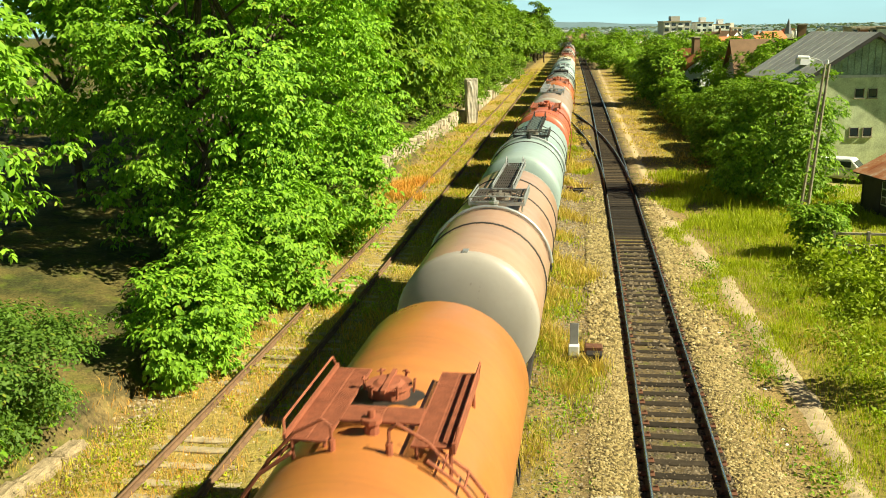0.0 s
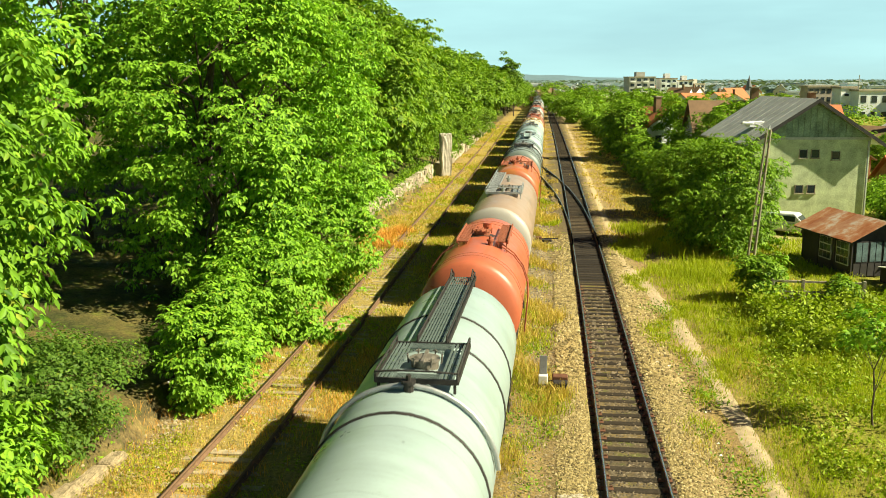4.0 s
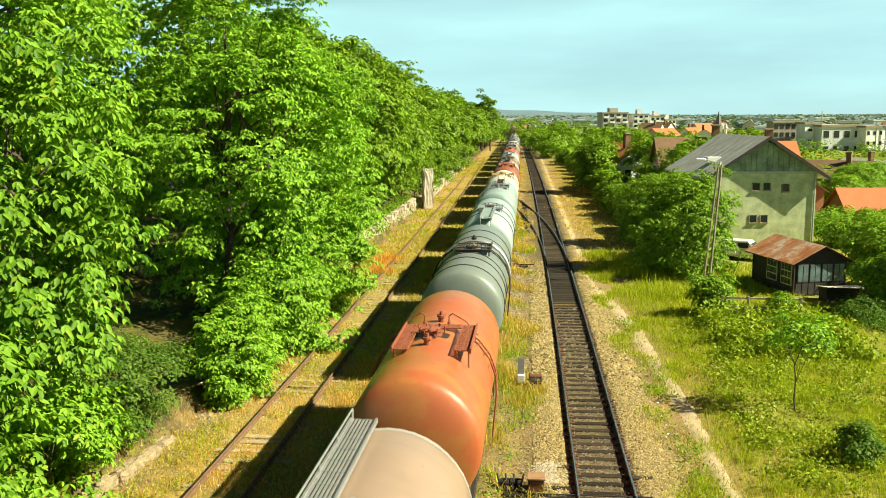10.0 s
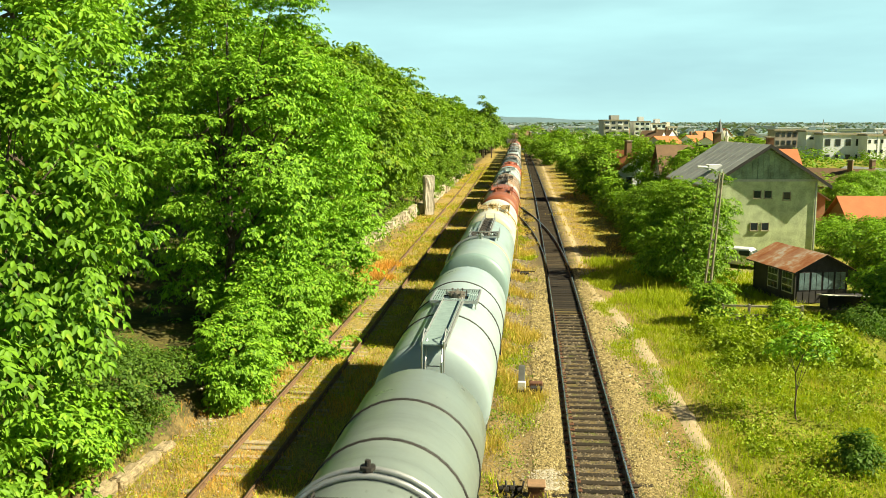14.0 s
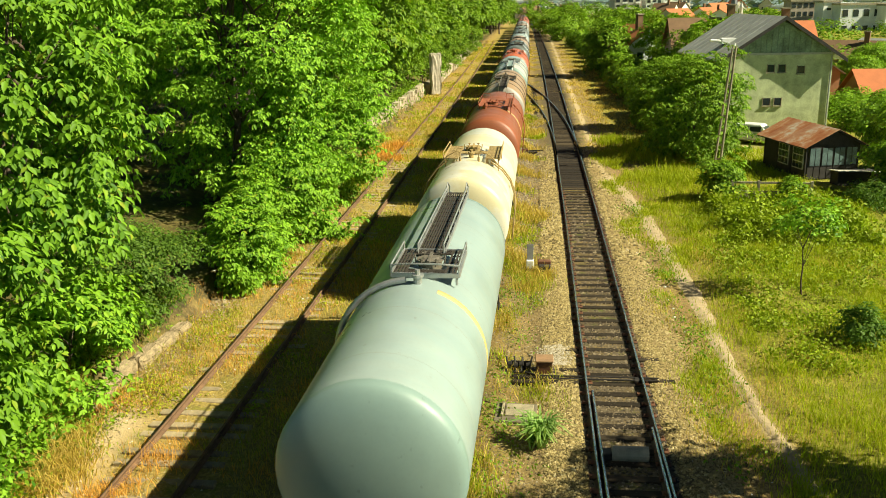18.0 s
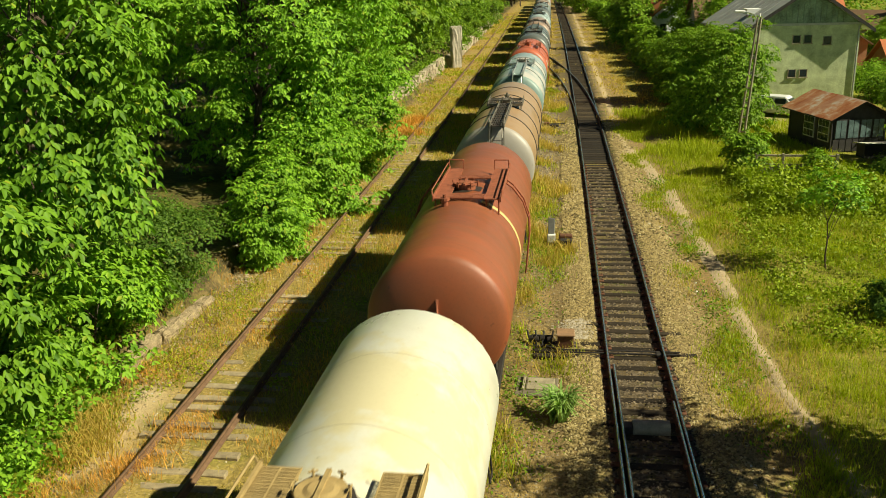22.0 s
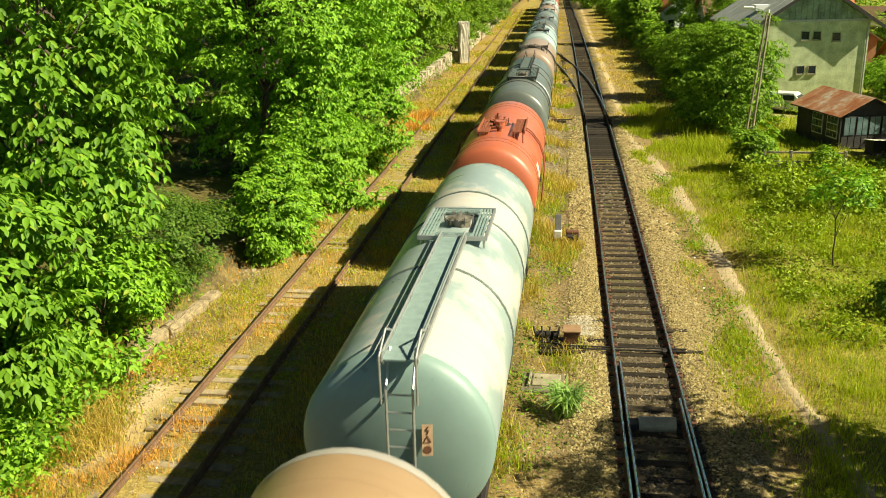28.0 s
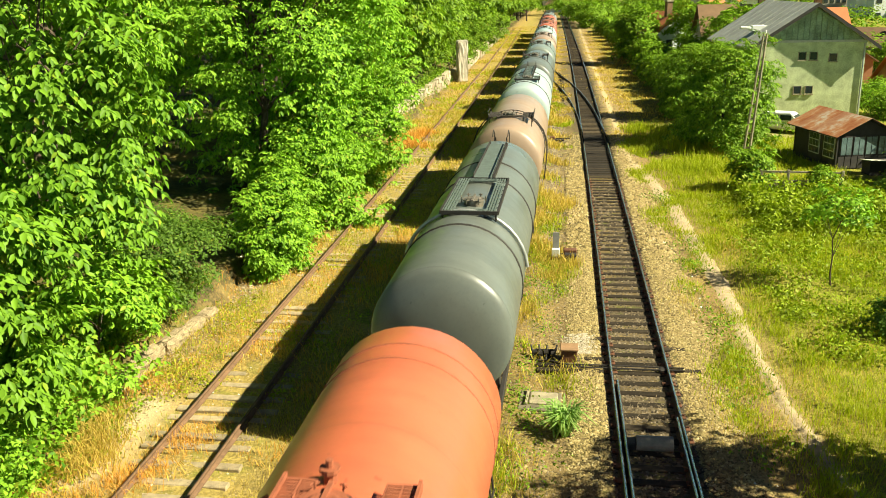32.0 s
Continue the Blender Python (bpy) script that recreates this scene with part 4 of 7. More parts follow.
def walkway(wagon, r, x0, x1, y0, y1, mat, mat_grate, rail_side=0, rail_h=0.0, along="y", solid=False):
    """Long footboard on brackets over the crown of the barrel."""
    z = CZ + r + 0.06
    w = part("walkway", boxed(x0, x1, y0, y1, z, z + 0.03) if solid else grating(bmesh.new(), x0, x1, y0, y1, z, along, 0.07, 0.032), mat_grate, wagon)
    for x in (x0 - 0.025, x1 + 0.025):
        part("walkway_edge", boxed(x - 0.02, x + 0.02, y0, y1, z - 0.03, z + 0.06), mat, w)
    n = max(2, int((y1 - y0) / 1.3))
    for i in range(n + 1):
        y = y0 + 0.1 + (y1 - y0 - 0.2) * i / n
        for x in (x0, x1):
            part("bracket", rod(bmesh.new(), (x, y, CZ + on_top(r, x) - 0.03), (x, y, z), 0.022, 6), mat, w)
    if rail_h:
        sides = (x0, x1) if rail_side == 0 else ((x1,) if rail_side > 0 else (x0,))
        for x in sides:
            bm = bmesh.new()
            pipe(bm, [(x, y0, z), (x, y0, z + rail_h), (x, y1, z + rail_h), (x, y1, z)], 0.022)
            for i in range(1, n):
                y = y0 + (y1 - y0) * i / n
                rod(bm, (x, y, z), (x, y, z + rail_h), 0.016, 6)
            part("handrail", bm, mat, w)
    return w


def platform(wagon, r, y0, y1, half, mat, mat_grate, rail_h=0.0, mid=0.0):
    """Grated platform round the manhole, open in the middle."""
    z = CZ + r + 0.05
    made = []
    for x0, x1, a, b in ((-half, -0.42, y0, y1), (0.42, half, y0, y1), (-0.42, 0.42, y0, y0 + 0.35), (-0.42, 0.42, y1 - 0.35, y1)):
        made.append(part("platform_grate", grating(bmesh.new(), x0, x1, a, b, z, "y" if abs(x0) > 0.43 or abs(x1) > 0.43 else "x"), mat_grate, wagon))
    bm = bmesh.new()
    for x in (-half, half):
        box(bm, x - 0.025, x + 0.025, y0, y1, z - 0.05, z + 0.05)
    for y in (y0, y1):
        box(bm, -half, half, y - 0.025, y + 0.025, z - 0.05, z + 0.05)
    for x in (-half + 0.05, half - 0.05):
        for y in (y0 + 0.05, y1 - 0.05):
            rod(bm, (x, y, CZ + on_top(r, x) - 0.02), (x, y, z), 0.03, 6)
    made.append(part("platform_frame", bm, mat, wagon))
    if rail_h:
        for x in (-half, half):
            made.append(part("platform_rail", pipe(bmesh.new(), [(x, y0, z), (x, y0, z + rail_h), (x, y1, z + rail_h), (x, y1, z)], 0.022), mat, wagon))
        made.append(part("platform_rail", pipe(bmesh.new(), [(-half, y0, z + rail_h), (-half * 0.4, y0 - 0.06, z + rail_h + 0.05), (half * 0.4, y0 - 0.06, z + rail_h + 0.05), (half, y0, z + rail_h)], 0.02), mat, wagon))
    for ob in made:
        ob.location.x = mid


def wagon(paint, length, r=1.58, cap=0.42, bands=(), band_mat=None, label="", end_paint=None, band_half=0.035, stripes=()):
    w = thing("tank_wagon", pose(0, 0, 0), label, "tank wagon", "wagons of the tank train")
    h = length / 2
    t = link("tank", lathe_tank(length, r, cap), paint, w)
    t.location = (0, 0, CZ)
    for y in bands:
        b = link("band", ring(y, r, band_half, min(0.03, band_half)), band_mat or M_BLACK, w)
        b.location = (0, 0, CZ)
    for y in stripes:
        link("flank_stripe", ring(y, r, 0.11, 0.004, 24, math.radians(20), math.radians(100)), M_STRIPE, w, "faded yellow stripe").location = (0, 0, CZ)
    if end_paint:
        for s in (-1, 1):
            prof = [(s * (h + (cap + 0.004) * math.cos(a)), (r + 0.004) * math.sin(a)) for a in np.linspace(0.0, math.pi / 2 - 0.02, 12)] + [(s * (h - 0.12), r + 0.004)]
            th = np.linspace(0, math.tau, 40, endpoint=False)
            v = np.array([[(max(q, 0.001) * math.sin(a), y, max(q, 0.001) * math.cos(a)) for a in th] for y, q in prof]).reshape(-1, 3)
            i, j = np.meshgrid(np.arange(len(prof) - 1), np.arange(40), indexing="ij")
            a, b = i * 40 + j, i * 40 + (j + 1) % 40
            me = mesh_np("dished_end", v, np.stack([a, b, b + 40, a + 40], -1).reshape(-1, 4)[:, ::s])
            me.shade_smooth()
            link("dished_end", me, end_paint, w, "dusty pale dished end").location = (0, 0, CZ)
    end = h + 1.2
    for s in (-1, 1):
        part("sill", boxed(s * 0.5 - 0.06, s * 0.5 + 0.06, -end, end, 0.78, 1.1, 0.01), M_BLACK, w)
        part("end_beam", boxed(-1.3, 1.3, s * end - 0.07, s * end + 0.07, 0.75, 1.15, 0.01), M_BLACK, w)
        part("solebar", boxed(s * 1.28 - 0.05, s * 1.28 + 0.05, -end, end, 0.9, 1.12, 0.01), M_BLACK, w)
        part("end_deck", grating(bmesh.new(), -1.25, 1.25, min(s * (h + 0.35), s * end), max(s * (h + 0.35), s * end), 1.12, "x"), M_BLACK, w)
        part("saddle", boxed(-1.2, 1.2, s * (h - 0.9) - 0.12, s * (h - 0.9) + 0.12, 0.95, CZ - r * 0.78), M_BLACK, w)
        for x in (-0.88, 0.88):
            b = link("buffer", GEAR[3], None, w)
            b.matrix_basis = pose(x, s * end, 0.97, 0, 0, 0 if s > 0 else 180)
        for q in (-1, 1):
            part("end_rail", pipe(bmesh.new(), [(q * 1.2, s * end, 1.12), (q * 1.2, s * end, 2.0), (q * 0.45, s * end, 2.0), (q * 0.45, s * end, 1.12)], 0.02), M_BLACK, w)
        part("corner_step", pipe(bmesh.new(), [(s * 1.3, end - 0.3, 1.0), (s * 1.36, end - 0.3, 0.45), (s * 1.36, end - 0.75, 0.45), (s * 1.3, end - 0.75, 1.0)], 0.02), M_BLACK, w)
        part("brake_gear", boxed(s * 0.9 - 0.2, s * 0.9 + 0.2, s * 0.6 - 0.4, s * 0.6 + 0.4, 0.5, 0.85, 0.03), M_BLACK, w)
        part("label_board", boxed(s * 1.335, s * 1.345, -0.9, 0.2, 0.75, 1.05), M_BLACK, w)
        part("coupling", rod(bmesh.new(), (0, s * end, 0.9), (0, s * (end + 0.6), 0.85), 0.06, 8), M_BLACK, w)
        bogie = link("bogie", GEAR[2], None, w)
        bogie.location = (0, s * (h - 1.3), 0)
        for x in (-1.0, 1.0):
            o = link("side_frame", GEAR[1], None, bogie)
            o.location = (x, 0, 0)
        for y in (-0.9, 0.9):
            o = link("wheelset", GEAR[0], None, bogie)
            o.location = (0, y, 0.46)
            WHEELSETS.append((o, w))
    return w


# ---- the wagons, from the front of the train to its tail ----
P_ORANGE = tank_paint("orange_paint", (0.45, 0.17, 0.045), (0.20, 0.09, 0.04), 0.35)
P_BEIGE = tank_paint("beige_paint", (0.36, 0.225, 0.155), (0.24, 0.15, 0.10), 0.35, (0.50, 0.37, 0.28))
P_MINT = tank_paint("mint_paint", (0.31, 0.39, 0.37), (0.16, 0.17, 0.15), 0.3)
P_RED = tank_paint("red_paint", (0.48, 0.125, 0.06), (0.25, 0.07, 0.04), 0.3)
P_PINK = tank_paint("dusty_pink_paint", (0.32, 0.23, 0.165), (0.25, 0.17, 0.12), 0.3)
P_RUSTORANGE = tank_paint("rust_orange_paint", (0.40, 0.155, 0.045), (0.22, 0.07, 0.03), 0.45, (0.36, 0.095, 0.035), 0.33, (0.40, 0.11, 0.04))
P_GREEN = tank_paint("grey_green_paint", (0.185, 0.22, 0.195), (0.10, 0.11, 0.10), 0.35)
P_PALE = tank_paint("pale_mint_paint", (0.34, 0.42, 0.415), (0.25, 0.27, 0.26), 0.22)
P_GREYMINT = tank_paint("grey_mint_paint", (0.275, 0.355, 0.345), (0.24, 0.18, 0.12), 0.26, (0.40, 0.41, 0.34))
P_CREAM = tank_paint("cream_paint", (0.66, 0.65, 0.55), (0.22, 0.15, 0.07), 0.2, (0.62, 0.54, 0.33), 0.32, (0.62, 0.56, 0.36))
P_BROWN = tank_paint("red_brown_paint", (0.23, 0.078, 0.034), (0.11, 0.045, 0.028), 0.5, (0.42, 0.09, 0.03), 0.42)
P_SAND = tank_paint("sand_paint", (0.35, 0.23, 0.125), (0.25, 0.15, 0.08), 0.35)
P_PATCHY = tank_paint("patchy_white_paint", (0.29, 0.36, 0.35), (0.20, 0.22, 0.21), 0.2, None, 0.33, (0.52, 0.49, 0.44))
P_GREYEND = tank_paint("grey_end_paint", (0.37, 0.34, 0.30), (0.26, 0.22, 0.18), 0.3)
P_MINTEND = tank_paint("mint_end_paint", (0.22, 0.31, 0.285), (0.15, 0.19, 0.18), 0.25)
P_DARK = tank_paint("dark_grey_paint", (0.13, 0.145, 0.13), (0.05, 0.055, 0.05), 0.4)
P_REDGRATE = plain("rusty_grating", (0.28, 0.085, 0.04), 0.8, 0.1, 0.35, 5)
P_GREENGRATE = plain("green_grating", (0.11, 0.14, 0.125), 0.6, 0.2, 0.3, 5)
P_MINTGRATE = plain("mint_grating", (0.24, 0.32, 0.30), 0.55, 0.1, 0.25, 5)
P_CREAMGRATE = plain("dusty_grating", (0.35, 0.25, 0.10), 0.85, 0.0, 0.3, 5)
P_DARKGRATE = plain("dark_grating", (0.06, 0.05, 0.04), 0.7, 0.3, 0.3, 5)

TRAIN = []


def join_train(w, near, far):
    """near and far: ends of the barrel along the line at the first moment."""
    TRAIN.append((w, (near + far) / 2))
    return w


def w_plates(paint, near, far, y0, y1, hatch, grate, rail_mat, label, crosses=(), bands=(), r=1.58, band_mat=None, xin=0.5, xout=0.98, bow=0, ladder=None, domes=(), valves=(), mid=0.1, marks=False, rails=True, end_paint=None, band_half=0.035, stripes=(), stain=0.5, along="x", hoops=None):
    """Wagon with two footplates beside its manhole; all places along the line."""
    c = (near + far) / 2
    w = wagon(paint, far - near, r, 0.42, [b - c for b in bands], band_mat, label, end_paint, band_half, [b - c for b in stripes])
    manhole(w, r, hatch - c, rail_mat)
    if stain:
        oil_stain(w, r, hatch - c, stain, int(near))
    side_plates(w, r, y0 - c, y1 - c, xin, xout, rail_mat, grate, [q - c for q in crosses], rails, mid, along)
    if hoops is not None:
        z = CZ + on_top(r, xin) + 0.12
        for q in (-1, 1):
            part("hoop", pipe(bmesh.new(), [(mid + q * xin, hoops - c, z), (mid + q * xin, hoops - c, z + 0.3), (mid + q * xout, hoops - c, z + 0.3), (mid + q * xout, hoops - c, z)], 0.018), rail_mat, w)
    for y, x in domes:
        dome(w, r, y - c, x, paint)
    for y, x in valves:
        valve(w, r, y - c, x, rail_mat)
    if bow:
        bows(w, r, (y0 if bow < 0 else y1) - c + bow * 0.05, rail_mat, bow)
    if ladder is not None:
        side_ladder(w, r, ladder - c, rail_mat, 1)
        side_ladder(w, r, ladder - c, rail_mat, -1)
    if marks:
        end_marks(w, (far - near) / 2, 0.42, r, -1, False, True, False)
    return join_train(w, near, far)


def w_walk(paint, near, far, p0, p1, hatch, grate, rail_mat, label, bands=(), path=None, shift=0.1, wide=0.3, plat=0.75, rail_h=0.0, rail_side=0, band_mat=None, r=1.58, solid=False, valves=(), pipes=(), ladder=0, sign=False, number=False, mid=0.12, end_paint=None, stripes=(), stain=0.0, flank=None):
    """Wagon with a manhole platform from p0 to p1 and a long footboard over path."""
    c = (near + far) / 2
    w = wagon(paint, far - near, r, 0.42, [b - c for b in bands], band_mat, label, end_paint, 0.035, [b - c for b in stripes])
    if stain:
        oil_stain(w, r, hatch - c, stain, int(near))
    h = (far - near) / 2
    hole = manhole(w, r, hatch - c, rail_mat, True, 0.3)
    hole.location.x = mid
    platform(w, r, p0 - c, p1 - c, plat, rail_mat, grate, rail_h, mid)
    if path:
        walkway(w, r, shift - wide, shift + wide, path[0] - c, path[1] - c, rail_mat, grate, rail_side, rail_h or 0.14, solid=solid)
    if flank is not None:
        side_ladder(w, r, flank - c, rail_mat, 1)
        side_ladder(w, r, flank - c, rail_mat, -1)
    if ladder:
        end_ladder(w, r, h, 0.42, shift, rail_mat, ladder)
    for y, x in valves:
        valve(w, r, y - c, x, rail_mat)
    for y in pipes:
        if isinstance(y, tuple):
            crown_pipe(w, r, y[0] - c, M_GALV, 0.07, y[1], y[2])
        else:
            crown_pipe(w, r, y - c, M_GALV)
    if sign or number:
        end_marks(w, h, 0.42, r, -1, sign, number, sign is True)
    return join_train(w, near, far)


w_plates(P_ORANGE, 12.7, 24.2, 18.4, 20.7, 20.0, P_REDGRATE, P_REDGRATE, "orange tank wagon with rusty footplates round its manhole", (19.2,), bow=-1, ladder=18.5, valves=((18.8, 0.05),), xout=1.0)
w_walk(P_BEIGE, 27.8, 39.7, 33.1, 35.2, 34.0, P_DARKGRATE, M_GALV, "beige tank wagon with dark bands and a footboard along its crown", (30.8, 35.4, 37.7), (35.2, 40.4), ladder=1, valves=((32.7, 0.1),), rail_h=0.16, pipes=(32.6,), end_paint=P_GREYEND)
part("data_plate", boxed(-0.1, 0.02, -5.98, -5.7, CZ + 1.575, CZ + 1.6), M_GALV, TRAIN[-1][0], "small pale plate on the crown")
w_walk(P_MINT, 43.0, 56.8, 48.7, 51.0, 49.8, P_GREENGRATE, M_BLACK, "pale mint tank wagon with black bands and a grey footboard", (47.2, 51.4, 53.6), (51.0, 57.3), ladder=1, valves=((48.3, 0.05),), rail_h=0.16, pipes=(48.4,))
w_plates(P_RED, 60.1, 68.6, 63.0, 66.5, 64.8, P_REDGRATE, P_REDGRATE, "short red tank wagon with rusty footplates", (), (60.9, 61.3, 67.2, 67.8), band_half=0.014, band_mat=P_REDGRATE, ladder=63.1, domes=((65.8, 0.12),), valves=((63.0, 0.42),), marks=True, xin=0.47, xout=0.86, mid=0.14, rails=False)
w_walk(P_PINK, 71.6, 85.4, 76.2, 79.0, 78.0, M_GALV, M_GALV, "dusty pink tank wagon with a galvanised platform and side footboard", (), (79.0, 85.6), shift=-0.5, wide=0.22, plat=0.85, rail_h=0.22, rail_side=-1, valves=((77.1, 0.05), (81.6, 0.1)), number=True, stain=0.55, end_paint=P_GREYEND)
w_plates(P_RUSTORANGE, 88.7, 98.8, 91.0, 93.7, 92.7, P_REDGRATE, P_REDGRATE, "rust-streaked orange tank wagon with footplates", (93.5,), bow=1, ladder=93.4, valves=((91.6, 0.0), (94.2, 0.1)), xin=0.58, xout=0.98, mid=0.16, rails=False)
w_walk(P_GREEN, 102.6, 116.9, 107.2, 109.2, 108.3, P_DARKGRATE, M_BLACK, "grey-green tank wagon with black bands and a small platform", (103.9, 105.8, 107.0, 112.1, 114.5), None, valves=((110.3, 0.0),), pipes=(110.2, 110.5), flank=108.4, rail_h=0.12)
w_walk(P_PALE, 119.4, 132.1, 124.6, 126.6, 125.8, P_MINTGRATE, M_GALV, "pale mint tank wagon with a footboard to its end ladder", (123.0, 126.0, 128.6), (118.9, 124.6), ladder=-1, solid=True)
w_walk(P_GREYMINT, 135.7, 149.3, 141.15, 143.05, 142.1, P_DARKGRATE, M_GALV, "grey mint tank wagon with rust runs and a dark footboard", (), (142.8, 149.4), shift=0.13, wide=0.3, plat=0.73, rail_h=0.22, mid=0.2, valves=((140.75, 0.1),), pipes=((140.7, -85, -5),), ladder=1, stripes=(140.5,), end_paint=P_MINTEND)
w_plates(P_CREAM, 152.3, 163.8, 155.5, 158.3, 157.7, P_CREAMGRATE, P_CREAMGRATE, "cream tank wagon with dusty footplates and rusty rails", (156.8,), bow=-1, ladder=155.7, valves=((156.0, 0.05),), xout=1.02)
w_plates(P_BROWN, 167.2, 179.9, 171.6, 175.3, 173.1, P_REDGRATE, P_REDGRATE, "red-brown tank wagon with rusty footplates", (171.9, 174.2), xin=0.46, xout=0.88, ladder=174.9, valves=((171.3, -0.35),), mid=0.18, stripes=(172.0,), along="y", hoops=175.2)
lug = bmesh.new()
lv = [lug.verts.new(p) for p in ((0, 0, 0), (0.05, -0.16, 0.02), (0, 0.02, 0.3), (0.06, 0, 0), (0.08, -0.14, 0.02), (0.06, 0.02, 0.3))]
for q in ((0, 1, 2), (3, 5, 4), (0, 3, 4, 1), (1, 4, 5, 2), (0, 2, 5, 3)):
    lug.faces.new([lv[i] for i in q])
bmesh.ops.recalc_face_normals(lug, faces=lug.faces[:])
part("end_lug", lug, P_REDGRATE, TRAIN[-1][0], "rusty triangular lug").location = (0.0, -6.35 - 0.40, CZ + 0.35)
w_walk(P_SAND, 183.3, 197.1, 188.5, 190.2, 189.4, P_DARKGRATE, M_DULL, "sand-coloured tank wagon with dark bands and an end ladder", (186.1, 188.7, 192.0, 194.9), (182.7, 188.5), ladder=-1, valves=((190.6, 0.1),), shift=0.15, wide=0.25, sign=True, number=True, rail_h=0.16, end_paint=P_GREYEND)
w_walk(P_PATCHY, 200.1, 214.1, 206.1, 208.5, 207.4, P_MINTGRATE, M_GALV, "patchy white and mint tank wagon with a green footboard", (204.3, 208.3, 210.5), (199.6, 206.1), shift=0.15, wide=0.26, ladder=-1, band_mat=P_GREENGRATE, solid=True, sign="placard", end_paint=P_MINTEND)
w_plates(P_RED, 216.7, 227.0, 219.0, 221.7, 221.1, P_REDGRATE, P_REDGRATE, "short red tank wagon with rusty footplates", (), (217.8, 218.3, 225.6, 226.2), band_half=0.014, band_mat=P_REDGRATE, ladder=221.3, domes=((220.2, 0.1),), valves=((219.6, 0.12), (221.8, -0.1)), mid=0.2, xin=0.42, xout=0.83, rails=False)
M_MARK = plain("white_flank_lettering", (0.68, 0.66, 0.60), 0.6, 0, 0.15, 6)
for y, half, a0, a1 in ((219.0, 0.30, 70, 79), (218.85, 0.16, 81, 88), (219.25, 0.10, 81, 90)):
    link("flank_mark", ring(y - (216.7 + 227.0) / 2, 1.58, half, 0.004, 8, math.radians(a0), math.radians(a1)), M_MARK, TRAIN[-1][0], "white painted mark").location = (0, 0, CZ)
w_walk(P_DARK, 230.6, 246.4, 235.0, 239.2, 236.2, P_GREENGRATE, M_BLACK, "dark grey tank wagon with a pale band and green footplates", (234.0, 239.8, 242.3), (239.2, 245.2), solid=True, pipes=(235.2,), ladder=1)
w_plates(P_PINK, 249.9, 261.4, 252.4, 253.9, 253.1, P_DARKGRATE, M_BLACK, "dusty pink tank wagon with dark bands", (252.8,), (254.3, 255.0), ladder=253.9)
w_walk(P_PALE, 265.0, 277.4, 268.5, 270.3, 269.4, P_GREENGRATE, M_BLACK, "pale mint tank wagon with a dark footboard", (267.6, 274.0), (270.3, 277.3), ladder=1)
for paint, a, b, what in ((P_DARK, 281, 294, "dark grey"), (P_GREEN, 297.6, 310, "grey-green"), (P_PINK, 313.6, 325, "dusty pink"), (P_PALE, 328.6, 341, "pale mint"),
                          (P_RED, 344.6, 354, "red"), (P_BROWN, 357.6, 369, "red-brown"), (P_RED, 372.6, 383, "red"), (P_GREEN, 386.6, 399, "grey-green")):
    w_plates(paint, a, b, (a + b) / 2 - 0.4, (a + b) / 2 + 1.6, (a + b) / 2 + 0.6, P_DARKGRATE, M_BLACK, what + " tank wagon near the tail of the train", (), ((a + b) / 2 - 1.0,))


# ---- plants ----
L_WALNUT = leaf_mat("walnut_leaf", (0.05, 0.145, 0.012), (0.245, 0.435, 0.032), 0.27)
L_GARDEN = leaf_mat("garden_leaf", (0.09, 0.19, 0.018), (0.26, 0.42, 0.034), 0.3)
L_LARGE = leaf_mat("large_walnut_leaf", (0.04, 0.115, 0.010), (0.165, 0.31, 0.022), 0.23)
L_WOOD = leaf_mat("woodland_leaf", (0.055, 0.125, 0.012), (0.19, 0.31, 0.022), 0.28)
L_BUSH = leaf_mat("bush_leaf", (0.07, 0.155, 0.012), (0.22, 0.36, 0.025), 0.27)
L_WEED = leaf_mat("meadow_weed", (0.14, 0.21, 0.010), (0.29, 0.37, 0.022), 0.3)
L_DARK = leaf_mat("dark_bush_leaf", (0.06, 0.13, 0.018), (0.14, 0.24, 0.035), 0.4)
L_GRASS = leaf_mat("grass_blade", (0.20, 0.255, 0.012), (0.42, 0.46, 0.028), 0.4, (0.50, 0.42, 0.09))
L_STRAW = leaf_mat("dry_grass_blade", (0.40, 0.28, 0.055), (0.62, 0.46, 0.115), 0.38, (0.66, 0.54, 0.2))
L_ORANGEWEED = leaf_mat("rusty_weed", (0.55, 0.25, 0.045), (0.78, 0.42, 0.10), 0.38, (0.72, 0.50, 0.13))


def leaf_array(pos, nrm, size, rng, ratio=0.5):
    """Pointed four-cornered leaves at pos facing nrm, each folded a little along its rib."""
    n = len(pos)
    nrm = nrm / np.linalg.norm(nrm, axis=1)[:, None]
    u = rng.normal(size=(n, 3))
    u[:, 2] -= 0.5
    u -= (u * nrm).sum(1)[:, None] * nrm
    u /= np.linalg.norm(u, axis=1)[:, None]
    w = np.cross(nrm, u)
    s = (size * rng.uniform(0.6, 1.35, n))[:, None]
    v = np.stack([pos, pos + u * s * 0.5 + w * s * ratio * 0.5 + nrm * s * 0.1, pos + u * s - nrm * s * 0.06, pos + u * s * 0.5 - w * s * ratio * 0.5 + nrm * s * 0.1], 1)
    return v.reshape(-1, 3), np.arange(4 * n).reshape(n, 4)


